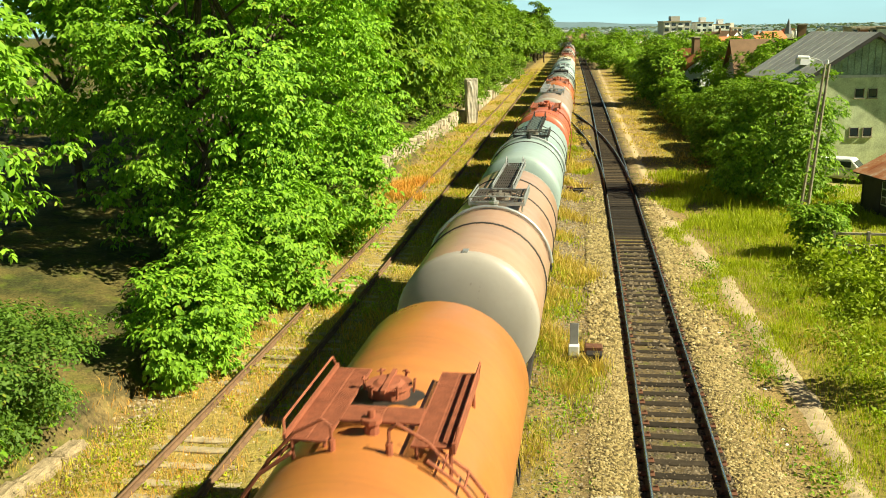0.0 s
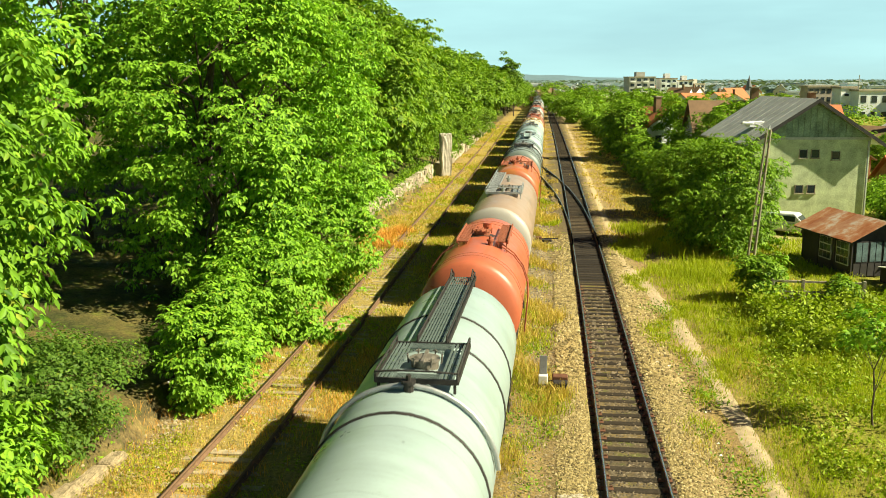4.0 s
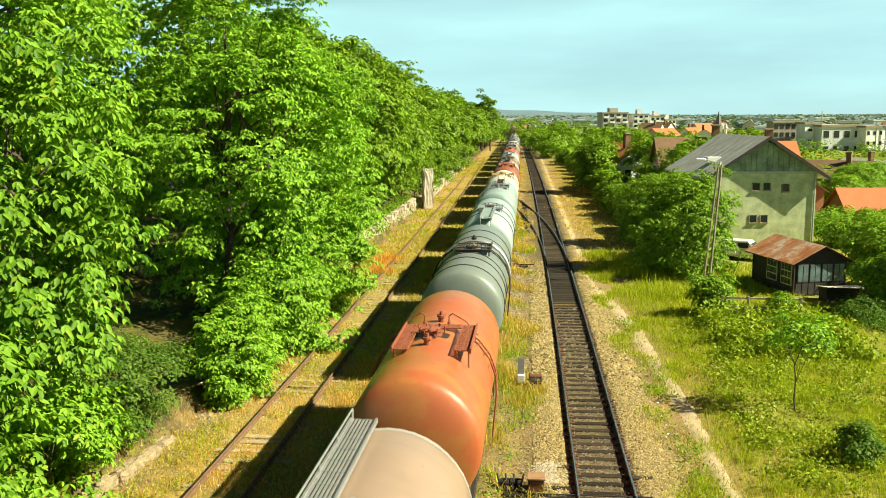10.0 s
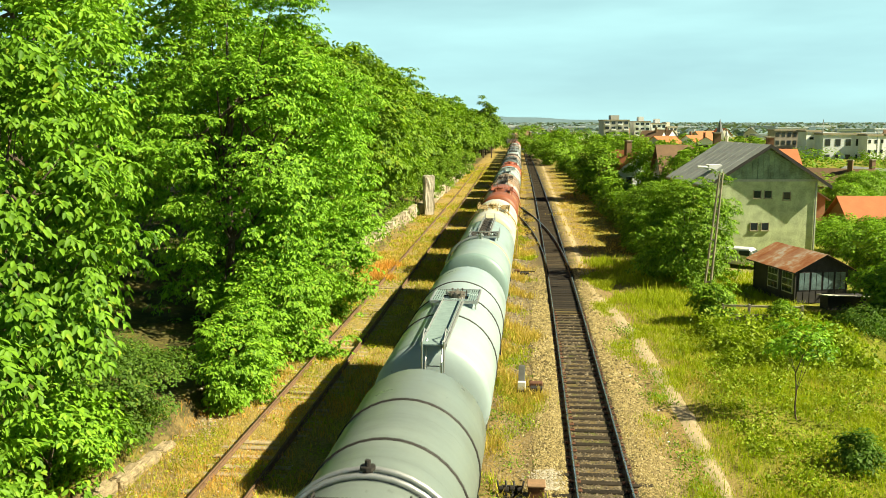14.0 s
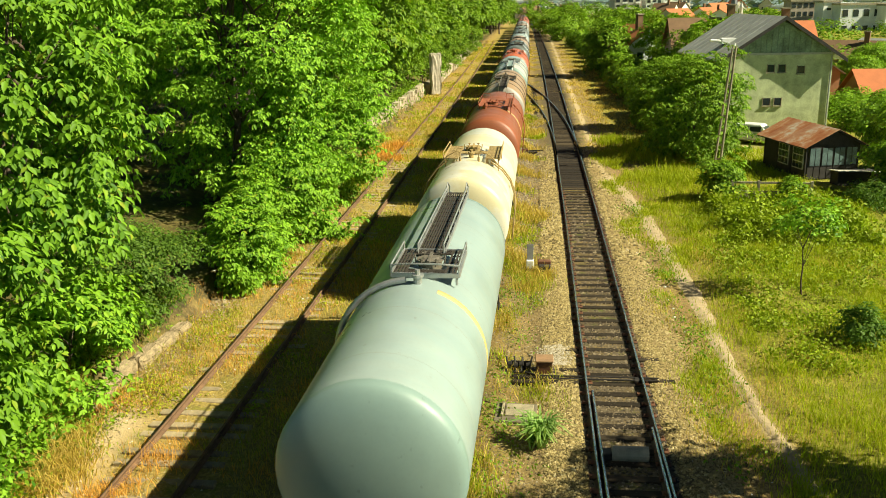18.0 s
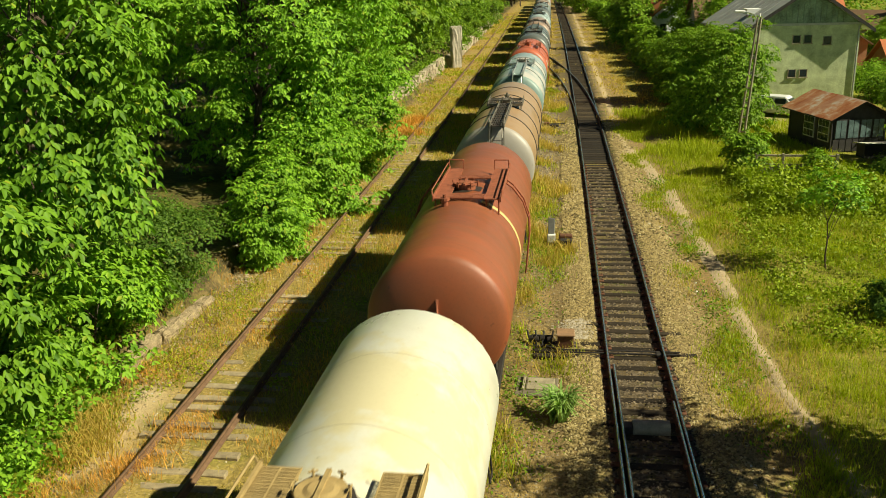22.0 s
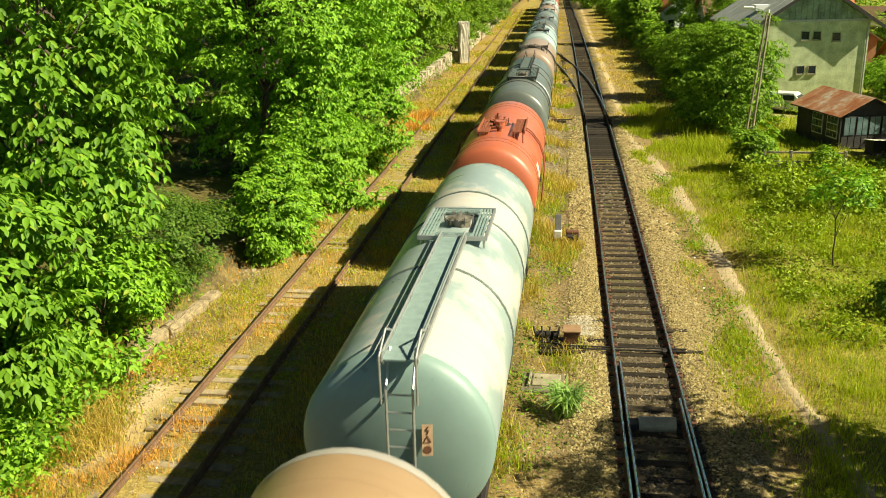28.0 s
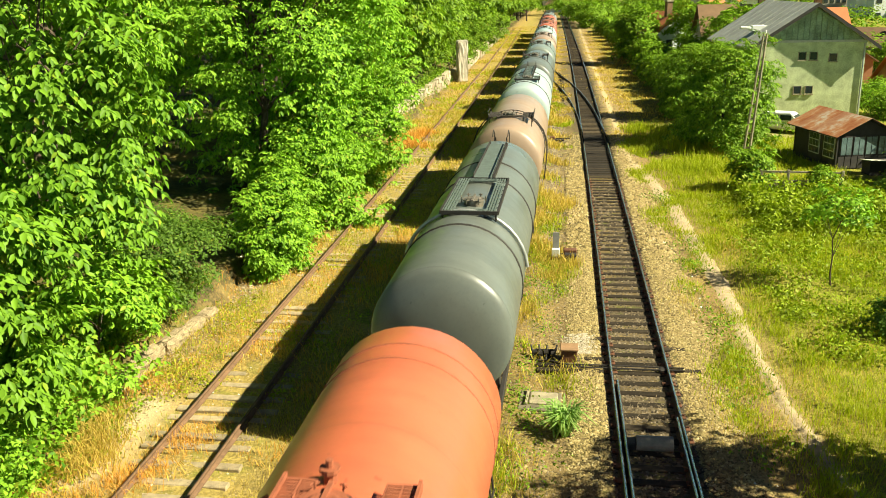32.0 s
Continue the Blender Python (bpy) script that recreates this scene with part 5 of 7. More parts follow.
def crown_mesh(rng, center, radii, clumps, per, size, clump_r=0.9, bottom=-0.75, spray=0.6, ratio=0.5):
    """Leaves in uneven clumps on and inside an ellipsoid, with gaps between the clumps."""
    center, radii = np.array(center, float), np.array(radii, float)
    d = rng.normal(size=(clumps * 2, 3))
    d /= np.linalg.norm(d, axis=1)[:, None]
    d = d[d[:, 2] > bottom][:clumps]
    k = len(d)
    lobes = 1 + 0.22 * np.sin(d[:, 0] * 5 + rng.uniform(0, 6)) * np.sin(d[:, 1] * 4 + rng.uniform(0, 6)) + 0.14 * np.sin(d[:, 2] * 7 + rng.uniform(0, 6))
    c = center + d * radii * (lobes * rng.uniform(0.55, 1.0, k) ** 0.6)[:, None]
    cr = clump_r * rng.uniform(0.6, 1.35, k)
    q = rng.normal(size=(k, per, 3))
    ln = np.linalg.norm(q, axis=2)[:, :, None]
    q = q / ln * (rng.uniform(0.3, 1.0, (k, per, 1)) ** 0.4)
    q[:, :, 2] = np.abs(q[:, :, 2]) * 0.75 - 0.25 * (q[:, :, 0] ** 2 + q[:, :, 1] ** 2)
    pos = (c[:, None, :] + q * cr[:, None, None]).reshape(-1, 3)
    nrm = (q * spray + d[:, None, :] * 0.45 + np.array([0, 0, 0.75]) + rng.normal(size=q.shape) * 0.45).reshape(-1, 3)
    return leaf_array(pos, nrm, size, rng, ratio), c


def frond_mesh(rng, center, radii, clumps, twigs, size, clump_r=0.9, bottom=-0.75, fronds=5, pairs=2, droop=0.45):
    """Twig tips in uneven clumps, each with a whorl of feathered leaves that arch over and hang."""
    center, radii = np.array(center, float), np.array(radii, float)
    d = rng.normal(size=(clumps * 2, 3))
    d /= np.linalg.norm(d, axis=1)[:, None]
    d = d[d[:, 2] > bottom][:clumps]
    k = len(d)
    lobes = 1 + 0.22 * np.sin(d[:, 0] * 5 + rng.uniform(0, 6)) * np.sin(d[:, 1] * 4 + rng.uniform(0, 6)) + 0.14 * np.sin(d[:, 2] * 7 + rng.uniform(0, 6))
    c = center + d * radii * (lobes * rng.uniform(0.55, 1.0, k) ** 0.6)[:, None]
    cr = clump_r * rng.uniform(0.6, 1.35, k)
    q = rng.normal(size=(k, twigs, 3))
    q = q / np.linalg.norm(q, axis=2)[:, :, None] * (rng.uniform(0.2, 1.0, (k, twigs, 1)) ** 0.5)
    q[:, :, 2] = q[:, :, 2] * 0.85 - 0.12 * (q[:, :, 0] ** 2 + q[:, :, 1] ** 2)
    tip = (c[:, None, :] + q * cr[:, None, None]).reshape(-1, 3)
    n = len(tip)
    a = rng.uniform(0, math.tau, (n, 1)) + np.arange(fronds)[None] * math.tau / fronds + rng.normal(0, 0.3, (n, fronds))
    out = np.stack([np.cos(a), np.sin(a), rng.uniform(-0.3, 0.75, a.shape)], -1)
    out += 0.5 * np.repeat(d, twigs, 0)[:, None, :]
    out = (out / np.linalg.norm(out, axis=2)[:, :, None]).reshape(-1, 3)
    m = len(out)
    p = np.repeat(tip, fronds, 0)
    length = 2.3 * size * rng.uniform(0.7, 1.25, m)
    side = np.stack([-out[:, 1], out[:, 0], np.zeros(m)], 1)
    side /= np.linalg.norm(side, axis=1)[:, None] + 1e-6
    down = np.array([0, 0, -1.0])
    base, way = [], []
    for i in range(pairs):
        at = 0.35 + 0.45 * i / max(1, pairs - 1)
        b = p + out * (length * at)[:, None] + down * (length * droop * at * at)[:, None]
        for sgn in (-1, 1):
            base.append(b)
            way.append(side * sgn * 0.85 + out * 0.6 + down * (droop + 0.25))
    base.append(p + out * length[:, None] * 0.9 + down * (length * droop * 0.8)[:, None])
    way.append(out * 0.8 + down * (droop + 0.5))
    base, way = np.stack(base, 1).reshape(-1, 3), np.stack(way, 1).reshape(-1, 3)
    way += rng.normal(0, 0.22, way.shape)
    way /= np.linalg.norm(way, axis=1)[:, None]
    up = np.array([0, 0, 1.0]) + 0.75 * np.repeat(d, twigs * fronds * (2 * pairs + 1), 0) + rng.normal(0, 0.35, way.shape)
    w = np.cross(up, way)
    w /= np.linalg.norm(w, axis=1)[:, None]
    nrm = np.cross(way, w)
    t = (size * rng.uniform(0.7, 1.3, len(base)))[:, None]
    r1, r2 = w * t * 0.24 + nrm * t * 0.07, w * t * 0.2 + nrm * t * 0.05
    l1, l2 = -w * t * 0.24 + nrm * t * 0.07, -w * t * 0.2 + nrm * t * 0.05
    v = np.stack([base, base + way * t * 0.3 + r1, base + way * t * 0.66 + r2, base + way * t - nrm * t * 0.1, base + way * t * 0.66 + l2, base + way * t * 0.3 + l1], 1)
    i = np.arange(len(base))[:, None] * 6
    f = np.stack([i + np.array([[0, 1, 2, 3]]), i + np.array([[0, 3, 4, 5]])], 1).reshape(-1, 4)
    return (v.reshape(-1, 3), f), c


def limbs(bm, rng, foot, top, r, targets):
    """Tapered trunk in bent pieces, and limbs out to the clumps."""
    foot, top = Vector(foot), Vector(top)
    pts = [foot + (top - foot) * (i / 5) + Vector((rng.uniform(-0.15, 0.15), rng.uniform(-0.15, 0.15), 0)) * (i > 0) for i in range(6)]
    for i in range(5):
        rod(bm, pts[i], pts[i + 1], r * (1 - i * 0.15), 8, r * (1 - (i + 1) * 0.15))
    for t in targets:
        t = Vector(t)
        a = pts[rng.integers(2, 6)]
        mid = a + (t - a) * 0.5 + Vector((0, 0, rng.uniform(0.0, 0.5)))
        t = a + (t - a) * 0.85
        rod(bm, a, mid, r * 0.3, 6, r * 0.17)
        rod(bm, mid, t, r * 0.17, 5, r * 0.05)
    return bm


def tree(x, y, height, rx, ry, rz, leaf, label, seed, clumps=90, per=200, size=0.2, clump_r=0.9, trunk_r=0.2, lean=0.0, name="tree", cz=None, branches=26, category="tree", group="", bottom=-0.75, ratio=0.5, twigs=0, droop=0.45):
    rng = np.random.default_rng(seed)
    z0 = float(ground_z(np.array([x]), np.array([y]))[0]) - 0.05
    t = thing(name, pose(x, y, z0), label, category, group)
    cz = height - rz if cz is None else cz
    if twigs:
        (v, f), c = frond_mesh(rng, (lean, 0, cz), (rx, ry, rz), clumps, twigs, size, clump_r, bottom, droop=droop)
    else:
        (v, f), c = crown_mesh(rng, (lean, 0, cz), (rx, ry, rz), clumps, per, size, clump_r, bottom, ratio=ratio)
    v[:, 2] = np.maximum(v[:, 2], 0.03)
    link("crown", mesh_np("crown", v, f), leaf, t)
    pick = c[rng.permutation(len(c))[:branches]]
    pick = [p for p in pick if p[2] > 0.3]
    part("trunk", limbs(bmesh.new(), rng, (0, 0, -0.1), (lean * 0.6, 0, cz + rz * 0.2), trunk_r, pick), M_BARK, t)
    return t


# the near trees over the siding
NEAR = "leafy walnut tree in full sun overhanging the disused siding"
tree(-13.7, 40.2, 17.0, 4.7, 4.4, 8.4, L_WALNUT, NEAR, 21, 320, 0, 0.2, 0.95, 0.22, 0.8, branches=40, bottom=-1, twigs=8)
tree(-13.4, 48.5, 14.8, 4.6, 4.4, 7.2, L_WALNUT, NEAR, 2, 250, 0, 0.21, 0.98, 0.22, 0.8, branches=40, bottom=-1, twigs=7)
tree(-18.0, 28.5, 17.5, 4.8, 5.0, 8.2, L_WALNUT, NEAR, 3, 210, 0, 0.21, 1.0, 0.3, branches=30, bottom=-1, twigs=7)
tree(-22.0, 38.0, 19.5, 5.0, 5.0, 8.0, L_WALNUT, NEAR, 13, 100, 0, 0.32, 1.3, 0.3, bottom=-1, twigs=5)
tree(-23.0, 48.0, 18.0, 5.0, 5.0, 8.0, L_WALNUT, NEAR, 14, 90, 0, 0.34, 1.3, 0.3, bottom=-1, twigs=5)
tree(-16.2, 52.5, 14.6, 5.0, 5.0, 7.2, L_WALNUT, NEAR, 4, 150, 0, 0.28, 1.1, 0.3, bottom=-1, twigs=6)
tree(-10.9, 38.5, 4.6, 2.4, 2.6, 2.4, L_WALNUT, "low walnut shoots at the foot of the bank", 11, 70, 0, 0.2, 0.8, 0.08, branches=16, bottom=-1, twigs=7)
tree(-10.6, 45.5, 5.4, 2.6, 3.0, 2.8, L_WALNUT, "low walnut shoots at the foot of the bank", 12, 70, 0, 0.2, 0.85, 0.08, branches=16, bottom=-1, twigs=7)
LEFTW = "young walnut with large drooping leaves beside the low wall"
tree(-13.4, 21.8, 12.0, 2.7, 3.0, 5.2, L_LARGE, LEFTW, 5, 150, 0, 0.235, 0.95, 0.14, 0.2, branches=24, twigs=5, droop=0.65)
tree(-12.1, 25.2, 2.8, 1.6, 2.0, 1.5, L_DARK, "grey-green bush on the bank above the low wall", 6, 90, 260, 0.11, 0.65, 0.06, name="bush", category="bush", cz=1.6)
tree(-13.0, 16.8, 7.0, 2.2, 2.8, 3.6, L_LARGE, LEFTW, 7, 100, 0, 0.24, 0.85, 0.12, branches=20, twigs=6, droop=0.65)
tree(-12.0, 21.0, 3.0, 1.2, 2.6, 1.6, L_WALNUT, "leafy scrub behind the low wall", 8, 60, 0, 0.19, 0.7, 0.05, branches=10, name="shrub", category="bush", cz=1.4, twigs=5)
for i, (x, y, h, r) in enumerate(((-10.5, 31.0, 3.2, 1.15), (-11.0, 34.6, 3.2, 1.3), (-10.7, 32.8, 2.2, 0.9))):
    tree(x, y, h, r, r * 1.2, h * 0.5, L_WALNUT, "low walnut shoots at the foot of the bank", 300 + i, 46, 0, 0.17, 0.6, 0.06, branches=10, name="shrub", category="bush", bottom=-1, cz=h * 0.48, twigs=6)
# tree beyond the field edge, whose shade falls on the switch
tree(13.6, 15.2, 10.6, 3.9, 3.2, 4.4, L_BUSH, "broad tree at the foot of the bridge", 9, 84, 125, 0.28, 1.0, 0.2, branches=14)
# woodland along the bank
R = np.random.default_rng(40)
y = 60.0
while y < 340:
    x = -15.0 - R.uniform(0, 2.5) - (0 if y < 285 else (y - 285) ** 2 / 900) + 0.035 * max(0, y - 150)
    far = min(1.0, y / 200)
    hgt = R.uniform(12.6, 16.0) - 4.6 * min(1.0, max(0.0, (y - 100) / 55))
    tree(x, y, hgt, R.uniform(3.4, 4.6), R.uniform(3.8, 5.0), hgt * 0.42, L_WOOD, "woodland tree on the bank beside the line", int(y), int(84 - 34 * far), int(130 - 50 * far), 0.32 + 0.3 * far, 1.1 + 0.3 * far, 0.2, 0.5, branches=10, group="woodland along the bank", twigs=(5 if y < 110 else 0))
    tree(x - 6, y + 3, hgt + 2.2, 4.5, 5.0, hgt * 0.45, L_WOOD, "woodland tree on the bank beside the line", int(y) + 500, 56, 64, 0.5 + 0.3 * far, 1.5, 0.2, branches=6, group="woodland along the bank")
    y += R.uniform(6.0, 8.5) * (1 + far * 0.4)
for i, (x, h) in enumerate(((-11.2, 15.4), (-9.0, 14.2), (-13.5, 13.5))):
    tree(x, 250 + i, h, 1.9, 1.9, h * 0.42, L_WOOD, "slender dark tree at the bend of the line", 45 + i, 60, 90, 0.5, 0.9, 0.2, branches=8, group="slender trees at the bend")
# low scrub at the foot of the bank
for i, (x, y, h, r) in enumerate(((-11.3, 36.6, 2.2, 1.3), (-11.6, 41, 2.6, 1.6), (-11.9, 51, 3.0, 1.8), (-13.4, 58, 3.5, 2.0), (-14.8, 66, 3.6, 2.2), (-15.0, 73, 3.4, 2.2), (-15.0, 81, 3.6, 2.4), (-14.6, 89, 4.4, 2.4), (-13.4, 93, 5.0, 2.5), (-12.6, 104, 5.0, 2.6), (-12.4, 116, 5.0, 2.8), (-12.3, 130, 5.0, 2.8), (-12.2, 146, 5.0, 3.0), (-12.3, 165, 5.0, 3.2), (-13, 190, 5.0, 3.4))):
    tree(x, y, h, r, r * 1.3, h * 0.5, L_WALNUT if y < 50 else L_WOOD, "low scrub at the foot of the wooded bank", 70 + i, 50, 120 if y < 60 else 80, 0.18 if y < 60 else 0.3, 0.7, 0.05, name="shrub", category="bush", cz=h * 0.45, branches=8, group="scrub along the bank")
# shrubs and trees on the field side
for i, (x, y, h, rx, ry) in enumerate(((10.3, 58.8, 6.9, 2.9, 3.4), (10.4, 71, 5.6, 2.3, 2.6), (9.6, 117, 7, 2.6, 3.2), (10.5, 64, 2.4, 1.9, 2.6), (10.4, 71.5, 2.7, 1.9, 2.6), (11.1, 79.1, 2.5, 1.9, 3), (10.9, 86.4, 2.7, 1.8, 2.9), (17, 89.4, 8, 4.1, 4.1), (11.2, 93, 2.7, 2.2, 3.2), (18.1, 96, 7.2, 3.8, 3.9), (10.5, 99.3, 2.9, 1.7, 2.4), (18.4, 102.3, 7, 3.7, 4), (11.3, 106, 2.5, 1.9, 2.6), (18.4, 109, 7, 3.6, 4.3), (10.8, 112.9, 3, 1.8, 2.5), (17.4, 115.9, 7.6, 3.8, 3.7), (10.4, 120.1, 2.6, 1.7, 3.1), (19, 123.1, 7.8, 3.9, 4.6), (10.5, 126.9, 3, 2.2, 2.8), (19.2, 129.9, 7.3, 4, 3.8), (10.7, 134.5, 2.4, 1.9, 3.4), (17.6, 137.5, 6.4, 3.2, 3.6), (10.6, 143.8, 2.5, 1.8, 3.4), (17.9, 146.8, 6.6, 3.3, 3.5), (10.9, 152, 2.4, 1.7, 2.9), (17.4, 155, 7.7, 3.3, 4), (10.3, 162.1, 3, 2, 2.6), (17.5, 165.1, 6.3, 3.6, 3.7), (10.5, 173.1, 2.6, 1.7, 2.7), (16.8, 176.1, 6.5, 3.4, 4.4), (9.3, 182.5, 3, 2, 3.4), (16.9, 185.5, 7.4, 3.9, 4.3), (9.5, 194.1, 2.4, 1.8, 3.3), (17.8, 197.1, 7.3, 3.5, 4.2), (6.5, 212, 5.6, 2.8, 6), (4.5, 236, 6, 3, 7), (10, 225, 7.5, 3.5, 7), (2.2, 262, 6.5, 3.4, 7), (9, 255, 7.5, 5, 8), (-3.5, 290, 8.5, 6, 8), (3, 300, 9, 7, 8), (16, 270, 8, 6, 8))):
    q = min(1.0, y / 180)
    tree(x, y, h, rx, ry, h * 0.47, L_BUSH, "broad green shrub beside the line", 120 + i, int(96 - 46 * q), int(170 - 110 * q), (0.2 if y < 80 else 0.2 + 0.34 * q), 0.85 + 0.35 * q, 0.1, name="shrub", category="tree", cz=h * 0.52, branches=14, group="shrubs on the field side", bottom=-0.9, twigs=(13 if y < 80 else 0))


# ---- grass, weeds and dry growth ----
def blades(rng, x, y, length, width, lean=0.5):
    """Curved grass blades, each a bent strip that narrows to its tip."""
    n = len(x)
    a, b = rng.uniform(0, 6.283, n), rng.uniform(0, 6.283, n)
    ln = length * rng.uniform(0.5, 1.3, n)
    out = np.stack([np.cos(a), np.sin(a), np.zeros(n)], 1) * (ln * lean * rng.uniform(0.2, 1.3, n))[:, None]
    side = np.stack([np.cos(b), np.sin(b), np.zeros(n)], 1) * (width * rng.uniform(0.6, 1.4, n))[:, None]
    p = np.stack([x, y, ground_z(x, y) - 0.02], 1)
    up = np.array([0, 0, 1.0])[None] * ln[:, None]
    v = np.stack([p - side, p + side, p + out * 0.45 + up * 0.65 + side * 0.7, p + out * 0.45 + up * 0.65 - side * 0.7, p + out * 1.1 + up * 0.92], 1).reshape(-1, 3)
    i = np.arange(n)[:, None] * 5
    quads = i + np.array([[0, 1, 2, 3]])
    tris = i + np.array([[3, 2, 4, 4]])
    return v, quads, tris[:, :3]


def grass(label, mat, n, x0, x1, y0, y1, length, width, seed, lean=0.5, tuft=0.25, per=14, keep=None, name="grass"):
    rng = np.random.default_rng(seed)
    k = n // per
    u = rng.uniform(0, 1, k) ** 1.5
    ty, tx = y0 + (y1 - y0) * u, rng.uniform(x0, x1, k)
    tx = tx + 0.8 * np.sin(ty * 0.7 + seed)
    if keep is not None:
        sel = keep(tx, ty, rng)
        tx, ty = tx[sel], ty[sel]
    hs = rng.uniform(0.5, 1.35, len(tx))
    x = (tx[:, None] + rng.normal(0, tuft, (len(tx), per))).ravel()
    y = (ty[:, None] + rng.normal(0, tuft, (len(tx), per))).ravel()
    far = np.clip(y / 30, 1, 3)
    v, q, t = blades(rng, x, y, length * np.repeat(hs, per) * (0.85 + 0.15 * far), width * far, lean)
    me = bpy.data.meshes.new(name)
    me.from_pydata(v.tolist(), [], q.tolist() + t.tolist())
    return tagged(link(name, me, mat), label, "grass", kind="stuff")


def patchy(scale, cut):
    def f(x, y, rng):
        s = np.sin(x * scale + 1.7 * np.sin(y * scale * 0.6)) * np.sin(y * scale * 0.8 + 1.3 * np.sin(x * scale * 0.7))
        return s + rng.uniform(-0.6, 0.6, len(x)) > cut
    return f


def off_path(x, y, rng):
    px = np.interp(y, [12, 17, 19.2, 21, 28, 31, 35, 42, 48, 52], [6.5, 6.2, 6.0, 5.75, 5.7, 5.72, 5.6, 5.4, 4.9, 4.2])
    return np.abs(x - px) > np.interp(y, [20, 32, 46], [0.32, 0.5, 0.5]) + rng.uniform(-0.12, 0.2, len(x))


def field(x, y, rng):
    return off_path(x, y, rng) & patchy(0.75, -0.3)(x, y, rng)


def left_clear(x, y, rng):
    worn = (np.abs(x - x_left_np(y)) < 1.5) & (y < 45) & (rng.uniform(size=len(x)) < np.where(y < 23, 0.7, 0.35))
    bare = (x > -10.8) & (x < -9.45) & (y > 15.8) & (y < 20.3)
    return ~worn & ~bare & patchy(0.8, -0.2)(x, y, rng) & (np.abs(np.abs(x - x_left_np(y)) - G) > 0.12)


grass("bright green meadow grass on the field side", L_GRASS, 150000, 5.2, 16, 13, 62, 0.24, 0.008, 1, 0.55, 0.3, 16, field)
grass("dense bright tufts of meadow grass", L_GRASS, 46000, 6.3, 15, 14, 46, 0.3, 0.009, 17, 0.6, 0.2, 60, lambda x, y, r: off_path(x, y, r) & patchy(1.1, 0.0)(x, y, r))
grass("short green grass between footpath and ballast", L_GRASS, 20000, 4.7, 5.5, 13, 60, 0.2, 0.01, 2, 0.6, 0.2, 14, patchy(0.9, -0.1))
grass("straw-coloured dry grass in the meadow", L_STRAW, 50000, 4.6, 13, 13, 60, 0.22, 0.007, 3, 0.6, 0.35, 14, lambda x, y, r: off_path(x, y, r) & patchy(0.6, 0.25)(x, y, r))
grass("dry yellow grass between the two running lines", L_STRAW, 34000, -1.3, 0.0, 13, 75, 0.34, 0.01, 4, 0.6, 0.2, 18, lambda x, y, r: patchy(0.9, 0.05)(x, y, r) & ((y > 23.5) | (r.uniform(size=len(x)) < 0.25)))
grass("green weeds between the two running lines", L_GRASS, 24000, -1.2, 0.1, 13, 90, 0.22, 0.011, 5, 0.6, 0.2, 14, patchy(0.9, 0.15))
grass("yellow-green grass over the disused siding", L_GRASS, 38000, -10.8, -5.2, 13, 75, 0.2, 0.008, 6, 0.6, 0.28, 16, lambda x, y, r: left_clear(x, y, r) & patchy(1.0, 0.1)(x, y, r))
grass("dry grass over the disused siding", L_STRAW, 70000, -10.9, -5.0, 13, 75, 0.2, 0.007, 7, 0.7, 0.3, 14, lambda x, y, r: left_clear(x, y, r))
grass("far dry grass along the siding", L_STRAW, 22000, -11.0, -4.5, 60, 220, 0.14, 0.016, 8, 0.6, 0.6, 12, patchy(0.3, -0.3))
grass("far green grass along the siding", L_GRASS, 22000, -11.0, -4.5, 55, 200, 0.15, 0.016, 9, 0.6, 0.6, 12, patchy(0.3, 0.1))
grass("tall pale grass at the edge of the shrubs", L_GRASS, 15000, 5.4, 8.6, 50, 66, 0.5, 0.009, 10, 0.5, 0.35, 18, patchy(0.6, 0.1))
grass("dry grass along the line towards the town", L_STRAW, 14000, 4.6, 9.0, 60, 190, 0.14, 0.015, 11, 0.6, 0.6, 12, patchy(0.3, -0.5))
grass("far grass between the running lines", L_STRAW, 10000, -1.2, 0.2, 70, 200, 0.13, 0.015, 12, 0.6, 0.3, 12, patchy(0.4, -0.3))
grass("rusty orange weeds beside the siding", L_ORANGEWEED, 2600, -9.9, -8.9, 57, 63, 0.42, 0.008, 13, 0.6, 0.35, 20, None, "weeds")
grass("orange-brown dead weeds at the foot of the wall", L_ORANGEWEED, 9000, -11.2, -8.9, 11, 18.8, 0.3, 0.008, 14, 0.8, 0.3, 20, lambda x, y, r: patchy(1.3, -0.3)(x, y, r) & ~((x > -10.7) & (x < -9.5) & (y > 15.5)), "weeds")
grass("brown dead weeds along the siding", L_ORANGEWEED, 26000, -10.7, -5.6, 17.5, 40, 0.22, 0.007, 16, 0.7, 0.25, 16, lambda x, y, r: left_clear(x, y, r) & patchy(0.9, 0.0)(x, y, r), "weeds")
grass("long arching dry reeds at the foot of the wall", L_STRAW, 3200, -11.7, -10.85, 16.6, 20.8, 0.42, 0.011, 15, 0.9, 0.35, 22, None, "weeds")


